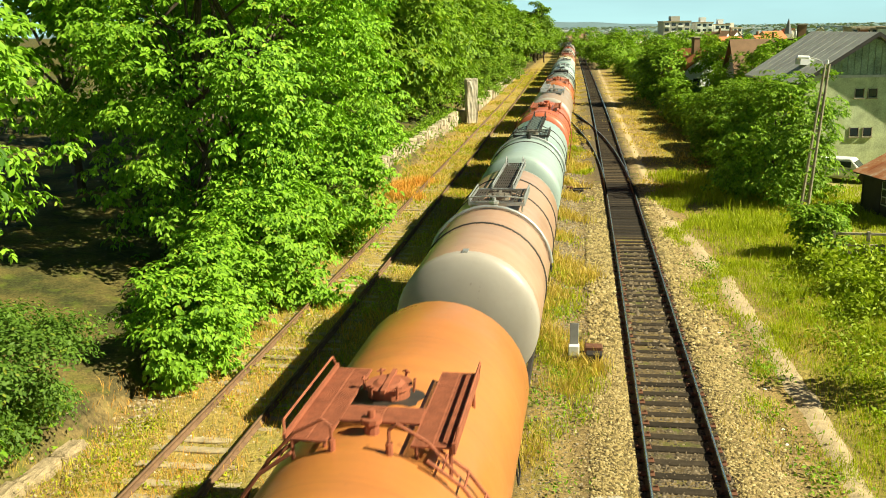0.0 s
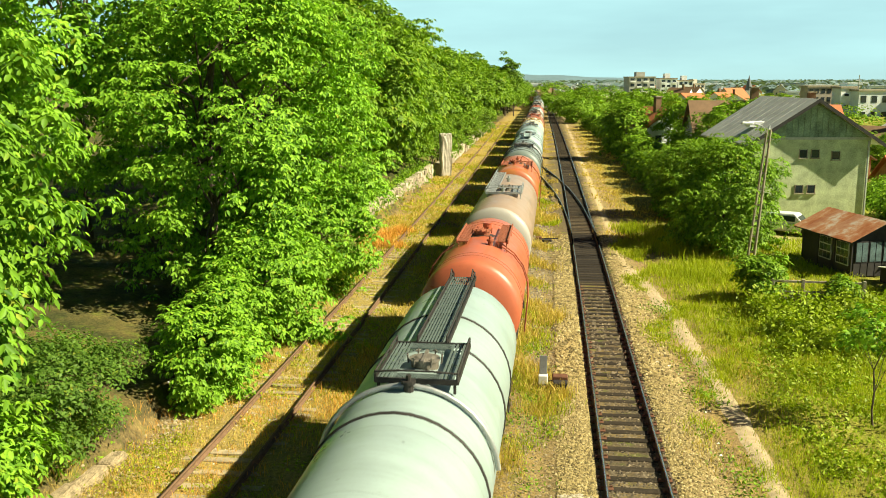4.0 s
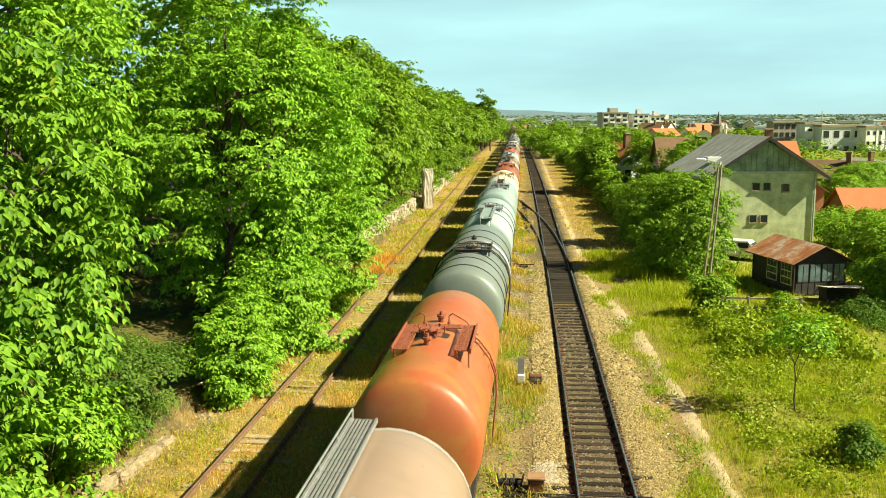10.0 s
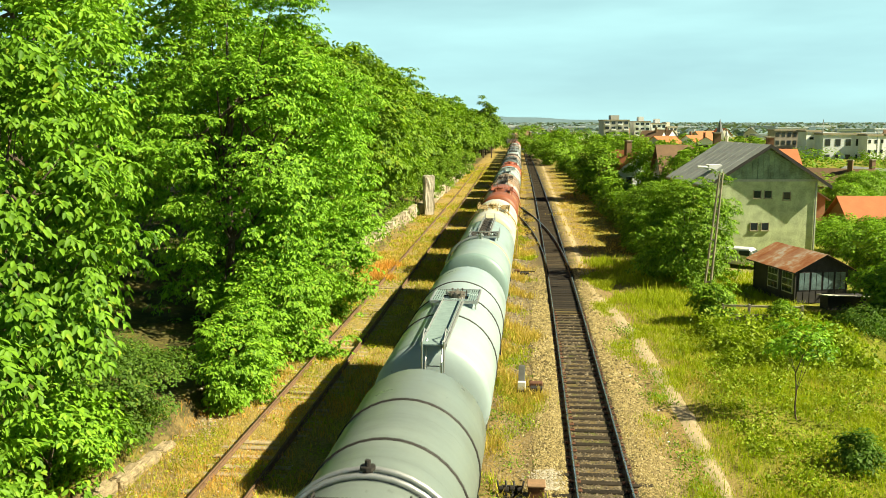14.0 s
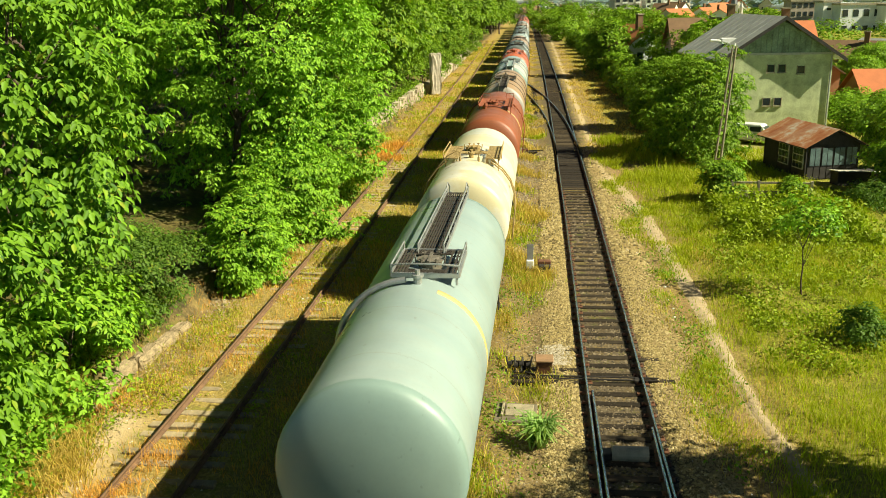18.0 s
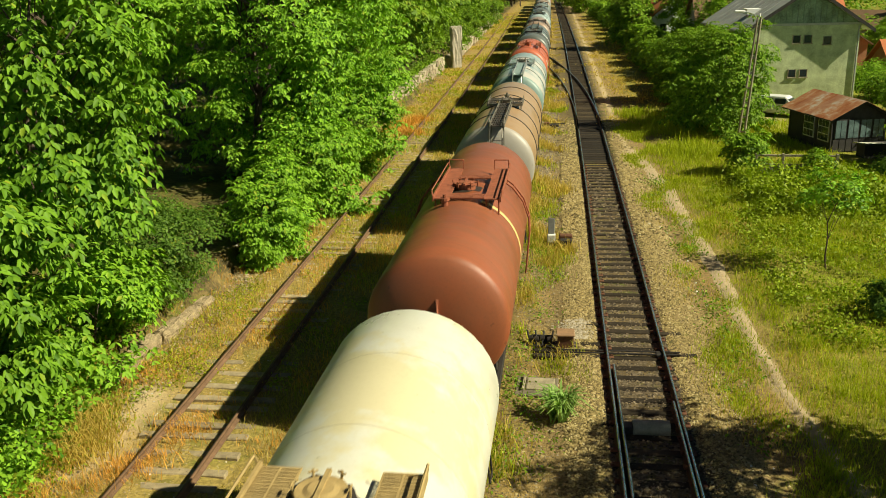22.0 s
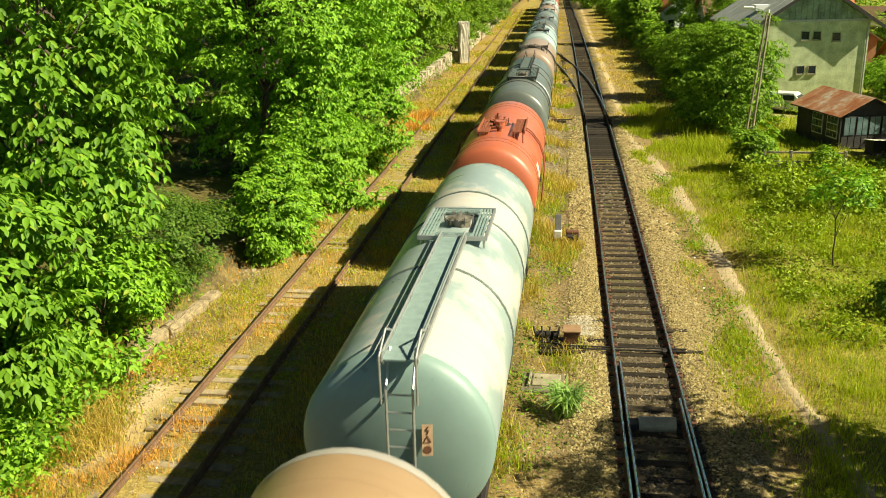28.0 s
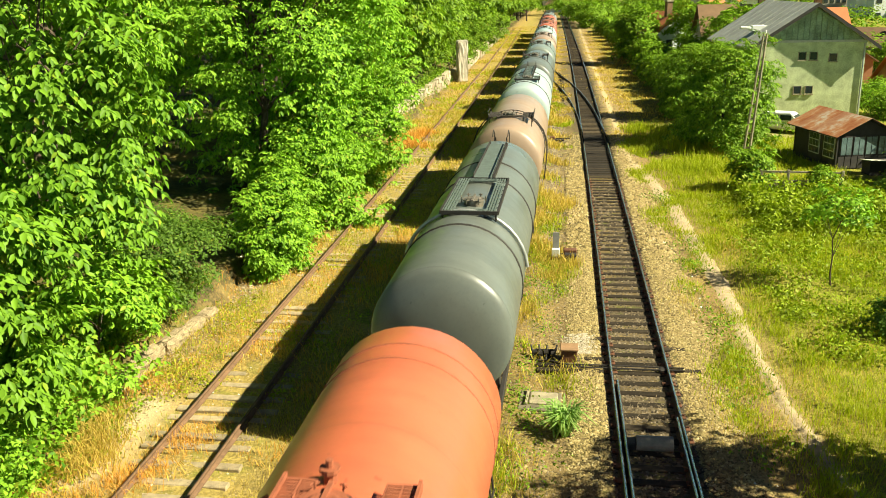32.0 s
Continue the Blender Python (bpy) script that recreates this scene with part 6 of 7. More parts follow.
def leafy_weeds(label, n, x0, x1, y0, y1, h, size, mat, seed, per=60):
    rng = np.random.default_rng(seed)
    c = np.stack([rng.uniform(x0, x1, n), rng.uniform(y0, y1, n)], 1)
    hh = h * rng.uniform(0.4, 1.3, n)
    p = rng.normal(size=(n, per, 3)) * np.array([0.3, 0.3, 0.3])
    p[:, :, 2] = rng.uniform(0.05, 1.0, (n, per)) * hh[:, None]
    p[:, :, :2] += c[:, None, :]
    p = p.reshape(-1, 3)
    p[:, 2] += ground_z(p[:, 0], p[:, 1])
    v, f = leaf_array(p, np.array([0.1, -0.1, 0.6]) + rng.normal(size=p.shape) * 0.8, size, rng)
    tagged(link("weeds", mesh_np("weeds", v, f), mat), label, "weeds", kind="stuff")


leafy_weeds("rank green weeds before the fence", 150, 8.8, 14.5, 37.5, 44.2, 1.0, 0.2, L_WEED, 31, 90)
leafy_weeds("dark rank weeds beside the lean-to", 90, 16.4, 19.4, 42.5, 47.6, 0.7, 0.13, L_DARK, 41, 80)
leafy_weeds("leafy weeds in the meadow", 260, 7.0, 14.0, 24, 44, 0.45, 0.13, L_WEED, 32)
leafy_weeds("green creeping weeds in the siding", 60, -10.2, -6.0, 20, 50, 0.2, 0.09, L_GRASS, 33)
leafy_weeds("green tufts at the foot of the low wall", 26, -10.7, -9.4, 20.5, 28, 0.3, 0.075, L_GRASS, 35, 70)
leafy_weeds("green weeds among the dead growth by the siding", 36, -11.0, -10.3, 11.5, 21.5, 0.3, 0.09, L_WEED, 42, 50)
leafy_weeds("broad-leaved weeds below the walnut", 260, -13.4, -11.1, 11.5, 20, 0.9, 0.17, L_WALNUT, 36, 90)
leafy_weeds("low green weeds between the running lines", 60, -1.1, 0.1, 14, 40, 0.22, 0.09, L_BUSH, 37, 36)
leafy_weeds("ivy and scrub on the bank behind the low wall", 120, -12.9, -11.8, 20, 27, 0.7, 0.12, L_BUSH, 38, 70)
leafy_weeds("scrub at the edge of the bank", 120, -11.9, -10.8, 34, 54, 0.8, 0.14, L_BUSH, 39, 70)
leafy_weeds("ivy and grass over the top of the retaining wall", 130, -13.0, -11.7, 63, 97, 1.0, 0.22, L_BUSH, 40, 50)
leafy_weeds("low plants along the ballast edge", 40, 4.6, 5.3, 18, 45, 0.25, 0.1, L_BUSH, 34, 40)


def strap_plant():
    rng = np.random.default_rng(77)
    t = thing("strap_leaf_plant", pose(0.28, 19.3, -0.03), "clump of green strap-shaped leaves in the gravel", "plant")
    n = 170
    x, y = rng.normal(0, 0.1, n), rng.normal(0, 0.1, n)
    a = rng.uniform(0, 6.283, n)
    ln = rng.uniform(0.6, 1.2, n)
    out = np.stack([np.cos(a), np.sin(a), np.zeros(n)], 1)
    side = np.stack([-np.sin(a), np.cos(a), np.zeros(n)], 1) * 0.022
    p = np.stack([x, y, np.zeros(n)], 1)
    up = np.array([0, 0, 1.0])[None]
    lo = rng.uniform(0.25, 0.7, n)[:, None]
    m1 = p + out * (ln[:, None] * lo * 0.6) + up * (ln[:, None] * 0.62)
    m2 = p + out * (ln[:, None] * lo * 1.25) + up * (ln[:, None] * (0.8 - 0.45 * lo))
    v = np.stack([p - side, p + side, m1 + side, m1 - side, m2 + side * 0.2, m2 - side * 0.2], 1).reshape(-1, 3)
    i = np.arange(n)[:, None] * 6
    f = np.concatenate([i + np.array([[0, 1, 2, 3]]), i + np.array([[3, 2, 4, 5]])])
    link("leaves", mesh_np("leaves", v, f), leaf_mat("strap_leaf", (0.12, 0.23, 0.04), (0.30, 0.45, 0.12), 0.35), t)


strap_plant()


# ---- field side: houses, shed, pole, fence ----
M_RENDER = plain("green_render", (0.47, 0.52, 0.30), 0.9, 0, 0.42, 1.3, 0.3, 0.02)
M_SHEETROOF = plain("grey_sheet_roof", (0.46, 0.47, 0.43), 0.6, 0.1, 0.25, 0.9)
M_TILE = plain("brown_tile_roof", (0.17, 0.10, 0.05), 0.85, 0, 0.25, 1.2)
M_REDTILE = plain("red_tile_roof", (0.46, 0.145, 0.05), 0.8, 0, 0.15, 1.0)
M_BOARD = plain("faded_green_boards", (0.22, 0.29, 0.20), 0.8, 0, 0.6, 1.2)
# pale render, whitened and cooled to carry haze on the town's walls
M_WHITE = plain("pale_render", (0.80, 0.81, 0.79), 0.85, 0, 0.12, 0.6)
M_CREAMWALL = plain("cream_render", (0.56, 0.53, 0.44), 0.85, 0, 0.12, 0.6)
M_BRICK = plain("brick_wall", (0.36, 0.17, 0.09), 0.9, 0, 0.2, 2)
M_FRAME = plain("grey_paint", (0.42, 0.42, 0.38), 0.6)
M_DARKWOOD = plain("tarred_boards", (0.034, 0.031, 0.029), 0.85, 0, 0.4, 3)


M_DUSTYPANE = plain("dusty_pane", (0.10, 0.15, 0.15), 0.35, 0, 0.6, 2.0)
# far wall and roof colours with distance haze mixed into the tint
M_HAZEWALL = plain("haze_tinted_wall", (0.62, 0.66, 0.66), 0.9, 0, 0.1, 0.2)
M_HAZEROOF = plain("haze_tinted_roof", (0.36, 0.41, 0.43), 0.9, 0, 0.15, 0.2)


def rust_sheet():
    m, nt, b = nodes_of("rusty_sheet_roof")
    n = noise_tex(nt, 1.1, 6, 0.65)
    c = ramp(nt, n, [(0.36, (0.50, 0.42, 0.33)), (0.47, (0.42, 0.20, 0.09)), (0.6, (0.33, 0.105, 0.03)), (0.8, (0.22, 0.07, 0.03))])
    info = nt.nodes.new("ShaderNodeObjectInfo")
    c = mixc(nt, ramp(nt, info.outputs["Random"], [(0.0, (0, 0, 0)), (0.6, (0, 0, 0)), (1.0, (0.6,) * 3)]), c, (0.42, 0.33, 0.25))
    nt.links.new(c, b.inputs["Base Color"])
    b.inputs["Roughness"].default_value = 0.8
    return m


M_RUSTSHEET = rust_sheet()


def gable(bm, x0, x1, y0, y1, z, zr):
    """Gable block: ridge along y."""
    xm = (x0 + x1) / 2
    v = [bm.verts.new(p) for p in ((x0, y0, z), (x1, y0, z), (xm, y0, zr), (x0, y1, z), (x1, y1, z), (xm, y1, zr))]
    for f in ((0, 1, 2), (3, 5, 4), (0, 3, 4, 1), (1, 4, 5, 2), (0, 2, 5, 3)):
        bm.faces.new([v[i] for i in f])
    return bm


def slope(a, b, y0, y1, t=0.12):
    """One roof slope from the ridge (x, z) a to the eave b."""
    bm = bmesh.new()
    q = [a, b, (b[0], b[1] - t), (a[0], a[1] - t)]
    v = [[bm.verts.new((x, y, z)) for x, z in q] for y in (y0, y1)]
    for k in range(4):
        bm.faces.new((v[0][k], v[0][(k + 1) % 4], v[1][(k + 1) % 4], v[1][k]))
    bm.faces.new(v[0])
    bm.faces.new(v[1][::-1])
    bmesh.ops.recalc_face_normals(bm, faces=bm.faces)
    return bm


def green_house():
    h = thing("house", pose(18.15, 70, 0, 0, 0, 6), "two-storey green rendered house with a grey sheet roof", "house")
    w, d, e, r = 3.95, 10.5, 5.75, 8.4
    part("wall", boxed(-w, w, 0, d, -0.5, e), M_RENDER, h)
    part("gable", gable(bmesh.new(), -w, w, 0.03, d - 0.03, e, r - 0.25), M_BOARD, h, "weathered green boarded gable")
    for k in range(19):
        x = -w + 0.2 + k * 0.41
        top = e + (r - 0.3 - e) * (1 - abs(x) / w)
        if top > e + 0.15:
            part("gable_board", boxed(x - 0.19, x + 0.19, -0.03, 0.028, e + 0.04, top), M_BOARD, h)
    part("string_course", boxed(-w - 0.03, w + 0.03, -0.08, -0.003, e - 0.12, e + 0.04), M_FRAME, h)
    for s in (-1, 1):
        roof = part("roof", slope((0, r), (s * (w + 0.75), e - 0.42), -0.7, d + 0.5), M_SHEETROOF, h)
        for k in range(9):
            y = -0.5 + k * 1.3
            part("roof_seam", slope((s * 0.05, r + 0.03), (s * (w + 0.73), e - 0.39), y, y + 0.03, 0.04), M_SHEETROOF, roof)
        part("barge_board", slope((0, r + 0.02), (s * (w + 0.77), e - 0.4), -0.76, -0.705, 0.26), M_DARKWOOD, roof)
    part("skylight", boxed(-3.6, -2.5, 2.4, 3.4, 6.35, 6.75), M_WHITE, h, "pale translucent sheet in the roof")
    for x, z in ((-0.62, 4.66), (0.2, 4.66), (1.62, 4.55), (-0.75, 2.22), (0.08, 2.22)):
        fr = part("window", boxed(x - 0.25, x + 0.25, -0.03, 0.02, z - 0.26, z + 0.26), M_DARKWOOD, h)
        part("pane", boxed(x - 0.21, x - 0.015, -0.045, -0.032, z - 0.21, z + 0.21), M_GLASS, fr)
        part("pane", boxed(x + 0.015, x + 0.21, -0.045, -0.032, z - 0.21, z + 0.21), M_GLASS, fr)
        for a, b in ((x - 0.3, x - 0.255), (x + 0.255, x + 0.3)):
            part("jamb", boxed(a, b, -0.06, -0.003, z - 0.3, z + 0.3), M_CONC, fr)
        part("sill", boxed(x - 0.34, x + 0.34, -0.12, -0.003, z - 0.36, z - 0.305), M_CONC, fr)
    part("downpipe", rod(bmesh.new(), (w - 0.15, -0.08, 0), (w - 0.15, -0.08, e - 0.2), 0.06, 8), M_GALV, h)


green_house()


def shed():
    s = thing("shed", pose(15.2, 51.4, -0.05, 0, 0, 15), "dark glazed shed with a rusty sheet roof", "shed")
    w, d, e, r = 3.2, 4.6, 1.95, 2.85
    for x in (0.04, w - 0.04):
        part("side_wall", boxed(x - 0.04, x + 0.04, 0, d, 0, e), M_DARKWOOD, s)
    for y in (0.04, d - 0.04):
        part("end_wall", boxed(0.081, w - 0.081, y - 0.04, y + 0.04, 0, e), M_DARKWOOD, s)
        part("end_gable", gable(bmesh.new(), 0.0, w, y - 0.035, y + 0.035, e, r - 0.12), M_DARKWOOD, s)
    for k in range(8):
        part("wall_board", boxed(0.1 + k * 0.39, 0.44 + k * 0.39, -0.045, -0.003, 0.05, 0.72), M_DARKWOOD, s)
    for k in range(4):
        x = 0.5 + k * 0.74
        f = part("end_window", boxed(x - 0.34, x + 0.34, -0.06, -0.004, 0.75, 1.82), M_DARKWOOD, s)
        part("pane", boxed(x - 0.3, x - 0.02, -0.075, -0.062, 0.8, 1.77), M_DUSTYPANE, f, "dusty blue-grey pane")
        part("pane", boxed(x + 0.02, x + 0.3, -0.075, -0.062, 0.8, 1.77), M_DUSTYPANE, f, "dusty blue-grey pane")
    for y in (0.75, 2.3):
        f = part("side_window", boxed(-0.06, -0.003, y - 0.55, y + 0.55, 0.55, 1.75), M_FRAME, s, "pale glazed window frame")
        for i in range(3):
            for j in range(3):
                part("pane", boxed(-0.075, -0.062, y - 0.5 + i * 0.34, y - 0.2 + i * 0.34, 0.62 + j * 0.38, 0.94 + j * 0.38), M_GLASS, f)
    for sgn, xe in ((-1, -0.35), (1, w + 0.35)):
        roof = part("roof", slope((w / 2, r - 0.03), (xe, e - 0.11), -0.4, d + 0.3, 0.04), M_DARKWOOD, s, "boarded roof deck")
        for k in range(6):
            y0 = -0.45 + k * 0.9
            part("roof_sheet", slope((w / 2, r + 0.006 * (k % 3)), (xe + sgn * 0.04 * (k % 2), e - 0.08 + 0.006 * (k % 3)), y0, y0 + 0.92, 0.012), M_RUSTSHEET, roof, "rusty patched roofing sheet")
    for k in range(4):
        part("post", boxed(-0.03, 0.03, k * 1.5 - 0.02, k * 1.5 + 0.06, 0.0, e + 0.02), M_DARKWOOD, s)


shed()


def lean_to():
    s = thing("lean_to", pose(16.5, 49.8, -0.05, 0, 0, 12), "low lean-to under pale curled roofing sheet", "shed")
    part("wall", boxed(0, 2.2, 0, 0.8, 0, 0.75), M_DARKWOOD, s)
    p = part("roof_sheet", boxed(-0.15, 2.4, -0.25, 0.95, 0, 0.04, 0.01), plain("pale_sheet", (0.52, 0.50, 0.42), 0.7, 0, 0.4, 2.0), s)
    p.matrix_basis = pose(0, 0, 0.82, -7, 3, 0)


lean_to()


def pole():
    p = thing("lamp_post", pose(11.0, 54.5, -0.05, 0, 2.4, 0), "twin-legged weathered concrete pole with a street lamp", "lamp post")
    for s in (-1, 1):
        part("leg", rod(bmesh.new(), (s * 0.17, 0, 0), (s * 0.09 + 0.25, 0, 7.2), 0.075, 8, 0.06), M_CONC, p)
    for k in range(8):
        z = 0.6 + k * 0.85
        part("tie", boxed(-0.14 + z * 0.035, 0.14 + z * 0.035, -0.04, 0.04, z, z + 0.1), M_CONC, p)
    part("lamp_arm", pipe(bmesh.new(), [(0.25, 0, 6.9), (-0.1, -0.1, 7.35), (-0.7, -0.3, 7.5)], 0.03), M_GALV, p)
    part("lamp_head", boxed(-1.25, -0.65, -0.42, -0.2, 7.42, 7.56, 0.04), M_WHITE, p)
    part("insulator", rod(bmesh.new(), (0.25, 0, 7.2), (0.25, 0, 7.4), 0.05, 8), M_WHITE, p)


pole()


def fence():
    f = thing("fence", pose(9.9, 45.0, -0.05, 0, 0, -3), "low grey concrete panel fence with posts", "fence")
    for k in range(4):
        x = k * 1.25
        part("post", boxed(x - 0.06, x + 0.06, -0.07, 0.07, 0, 1.25, 0.01), M_CONC, f)
        if k < 3:
            part("panel", boxed(x + 0.065, x + 1.185, -0.03, 0.03, 0.05, 0.75, 0.01), M_CONC, f)
            part("rail", boxed(x + 0.065, x + 1.185, -0.03, 0.03, 1.1, 1.2, 0.01), M_CONC, f)


fence()


def car():
    c = thing("car", pose(15.55, 64.6, -0.05, 0, 0, 62), "pale parked hatchback half hidden by the shrubs", "car")
    paint = plain("white_car_paint", (0.72, 0.73, 0.72), 0.3, 0, 0.08, 2)
    body = boxed(-0.8, 0.8, -1.85, 1.85, 0.25, 0.82, 0.12)
    for v in body.verts:
        if v.co.z > 0.6 and v.co.y < -0.9:
            v.co.z -= 0.1 * (-0.9 - v.co.y)
    part("body", body, paint, c)

    def tapered(z0, z1, half, y0, y1, inset):
        bm = boxed(-half, half, y0, y1, z0, z1)
        for v in bm.verts:
            k = (v.co.z - z0) / (z1 - z0)
            v.co.x *= 1 - 0.16 * k
            v.co.y += k * (inset if v.co.y < (y0 + y1) / 2 else -0.6 * inset)
        bmesh.ops.bevel(bm, geom=bm.edges[:], offset=0.04, segments=2, affect="EDGES")
        return bm

    part("cabin", tapered(0.8, 1.36, 0.76, -1.0, 1.7, 0.55), paint, c)
    for s in (-1, 1):
        for y0, y1 in ((-0.5, 0.25), (0.33, 1.05)):
            pane = part("side_window", boxed(-0.012, 0.012, y0, y1, 0.0, 0.34, 0.008), M_GLASS, c)
            pane.matrix_basis = pose(s * 0.755, 0, 0.9, 0, -s * 12.5)
    screen = part("windscreen", boxed(-0.58, 0.58, -0.012, 0.012, 0.0, 0.52, 0.008), M_GLASS, c)
    screen.matrix_basis = pose(0, -0.985, 0.84, -44)
    for x in (-0.72, 0.72):
        for y in (-1.2, 1.2):
            part("wheel", rod(bmesh.new(), (x - 0.1, y, 0.29), (x + 0.1, y, 0.29), 0.29, 16), M_BLACK, c)


car()
tree(9.46, 31.0, 3.6, 1.05, 1.05, 0.75, L_WALNUT, "slender sapling with a bare pale stem and sparse crown", 61, 24, 46, 0.17, 0.38, 0.035, cz=2.75, branches=10, name="sapling")
tree(9.9, 26.4, 1.0, 0.55, 0.55, 0.5, L_DARK, "small dark shrub in the meadow", 62, 30, 80, 0.13, 0.35, 0.03, name="shrub", category="bush", cz=0.6, branches=8)
tree(9.5, 45.9, 2.2, 1.0, 1.0, 1.05, L_BUSH, "ivy and shoots round the foot of the pole", 63, 45, 110, 0.18, 0.45, 0.03, name="shrub", category="bush", cz=1.1, branches=8)
tree(17.3, 46.0, 1.0, 1.5, 1.3, 0.5, L_DARK, "dark low shrub beside the lean-to", 65, 50, 110, 0.14, 0.4, 0.03, name="shrub", category="bush", cz=0.45, branches=8)
tree(12.5, 44.3, 1.5, 0.6, 0.6, 0.7, L_BUSH, "young shoots against the fence", 64, 24, 70, 0.16, 0.35, 0.03, name="shrub", category="bush", cz=0.8, branches=6)
for i, (x, y, h, r) in enumerate(((19.6, 47.6, 3.2, 1.7), (21.8, 53, 4.2, 2.0), (23.2, 60.5, 3.4, 2.0), (27, 63, 3.0, 2.4), (26.5, 51, 3.6, 2.4), (25.0, 72, 2.0, 1.8), (28.5, 70, 2.2, 2.0), (26.5, 79, 1.7, 1.8), (31.5, 80, 1.7, 2.0), (34, 72, 2.0, 2.4), (36, 84, 1.5, 2.2), (37, 108, 2.8, 2.6), (42, 118, 3.4, 3.0), (47, 128, 3.2, 3.0), (52, 124, 2.8, 2.8))):
    tree(x, y, h, r, r, h * 0.48, L_GARDEN, "garden tree beyond the shed", 200 + i, 80, 140, 0.24, 0.9, 0.1, cz=h * 0.53, branches=12, group="garden trees", bottom=-0.95)


# ---- town and hills ----
def block(x, y, w, d, hgt, storeys, cols, mat, label, turn=0.0, balcony=True, base=-2.0, win=0.6):
    b = thing("apartment_block", pose(x, y, base, 0, 0, turn), label, "building")
    part("wall", boxed(-w / 2, w / 2, 0, d, 0, hgt), mat, b)
    part("roof", boxed(-w / 2 - 0.3, w / 2 + 0.3, -0.3, d + 0.3, hgt, hgt + 0.5), M_CONC, b)
    if balcony:
        part("stair_head", boxed(-w / 6, w / 6, d * 0.3, d * 0.7, hgt + 0.5, hgt + 2.6), mat, b)
    sh = hgt / storeys
    for i in range(storeys):
        for j in range(cols):
            x0 = -w / 2 + (j + 0.2) * w / cols
            wd = part("window", boxed(x0, x0 + win * w / cols, -0.08, 0.1, i * sh + 0.3 * sh, i * sh + (0.3 + 0.87 * win) * sh), M_GLASS, b)
            if balcony and (j + i) % 2 == 0:
                part("balcony", boxed(x0 - 0.2, x0 + 0.7 * w / cols, -1.0, -0.09, i * sh + 0.08 * sh, i * sh + 0.4 * sh), M_WHITE, b)
    return b


block(44.6, 450, 12.4, 12, 12.2, 5, 4, plain("grey_beige_render", (0.40, 0.39, 0.34), 0.85, 0, 0.15, 0.6), "grey-beige apartment block with balconies", 8)
block(57.2, 452, 7.6, 12, 11.5, 5, 3, M_WHITE, "white apartment block with stepped balconies", 4)
block(65.6, 455, 7.0, 12, 10.5, 4, 3, M_WHITE, "white apartment block with stepped balconies", 4)
block(74.0, 470, 6.5, 12, 8.8, 4, 3, M_CREAMWALL, "grey apartment block behind the white one", 20)
block(73.6, 262, 8.2, 5, 8.8, 4, 5, plain("brown_grey_render", (0.36, 0.31, 0.25), 0.85, 0, 0.2, 0.6), "brown-grey office building with window bays", 8, False, -1.5)
block(78.6, 256, 4.6, 5, 8.6, 3, 1, M_WHITE, "plain pale tower beside the office building", 10, False, -1.5, 0.25)
# hall cladding lifted pale and bluish, distance haze put into the colour
block(85.0, 252, 11.2, 5, 8.2, 2, 4, plain("blue_grey_cladding", (0.66, 0.69, 0.69), 0.7, 0, 0.15, 0.6), "pale grey clad hall with tall windows", 8, False, -1.8, 0.5)
block(97.4, 250, 15.5, 6, 8.0, 3, 9, M_WHITE, "white hall with window rows", 12, False, -1.8, 0.4)
for x, y, h in ((80.1, 254, 12.5), (92.6, 249, 9.8), (95.0, 249, 9.6)):
    m = thing("mast", pose(x, y, -2), "thin grey roof mast above the town", "mast")
    part("pole", rod(bmesh.new(), (0, 0, 0), (0, 0, h), 0.12, 6), M_GALV, m)
    part("aerial", boxed(-0.5, 0.5, -0.05, 0.05, h - 1.2, h - 1.0), M_GALV, m)


def church():
    c = thing("church", pose(87.5, 420, -2), "distant church with a pointed grey spire", "church")
    part("tower", boxed(-1.6, 1.6, -1.6, 1.6, 0, 6.5), M_CREAMWALL, c)
    part("spire", rod(bmesh.new(), (0, 0, 6.5), (0, 0, 13.0), 1.7, 8, 0.05), plain("dark_spire", (0.16, 0.17, 0.18), 0.8), c)
    for x in (-3.4, 3.2):
        part("turret", rod(bmesh.new(), (x, 0, 0), (x, 0, 5.5), 0.8, 8), M_CREAMWALL, c)
        part("turret_roof", rod(bmesh.new(), (x, 0, 5.5), (x, 0, 8.0), 1.0, 8, 0.05), M_SHEETROOF, c)


church()


def cottage(x, y, w, d, e, r, wall, roof, label, turn=0.0, chimney=True, base=-0.3):
    """Gabled house, ridge along its own y."""
    h = thing("cottage", pose(x, y, base, 0, 0, turn), label, "house", "houses towards the town")
    part("wall", boxed(-w, w, 0, d, -0.5, e), wall, h)
    part("gable", gable(bmesh.new(), -w, w, 0.03, d - 0.03, e, r - 0.2), wall, h)
    for s in (-1, 1):
        part("roof", slope((0, r), (s * (w + 0.4), e - 0.2), -0.4, d + 0.4), roof, h)
    if chimney:
        c = part("chimney", boxed(-0.9, -0.2, d * 0.3, d * 0.3 + 0.7, r - 1.2, r + 1.2), M_TILE, h)
        part("cap", boxed(-1.0, -0.1, d * 0.3 - 0.1, d * 0.3 + 0.8, r + 1.2, r + 1.35), M_CONC, c)
    for k in (-0.5, 0.5):
        part("window", boxed(k * w - 0.4, k * w + 0.4, -0.05, 0.02, e * 0.35, e * 0.75), M_GLASS, h)


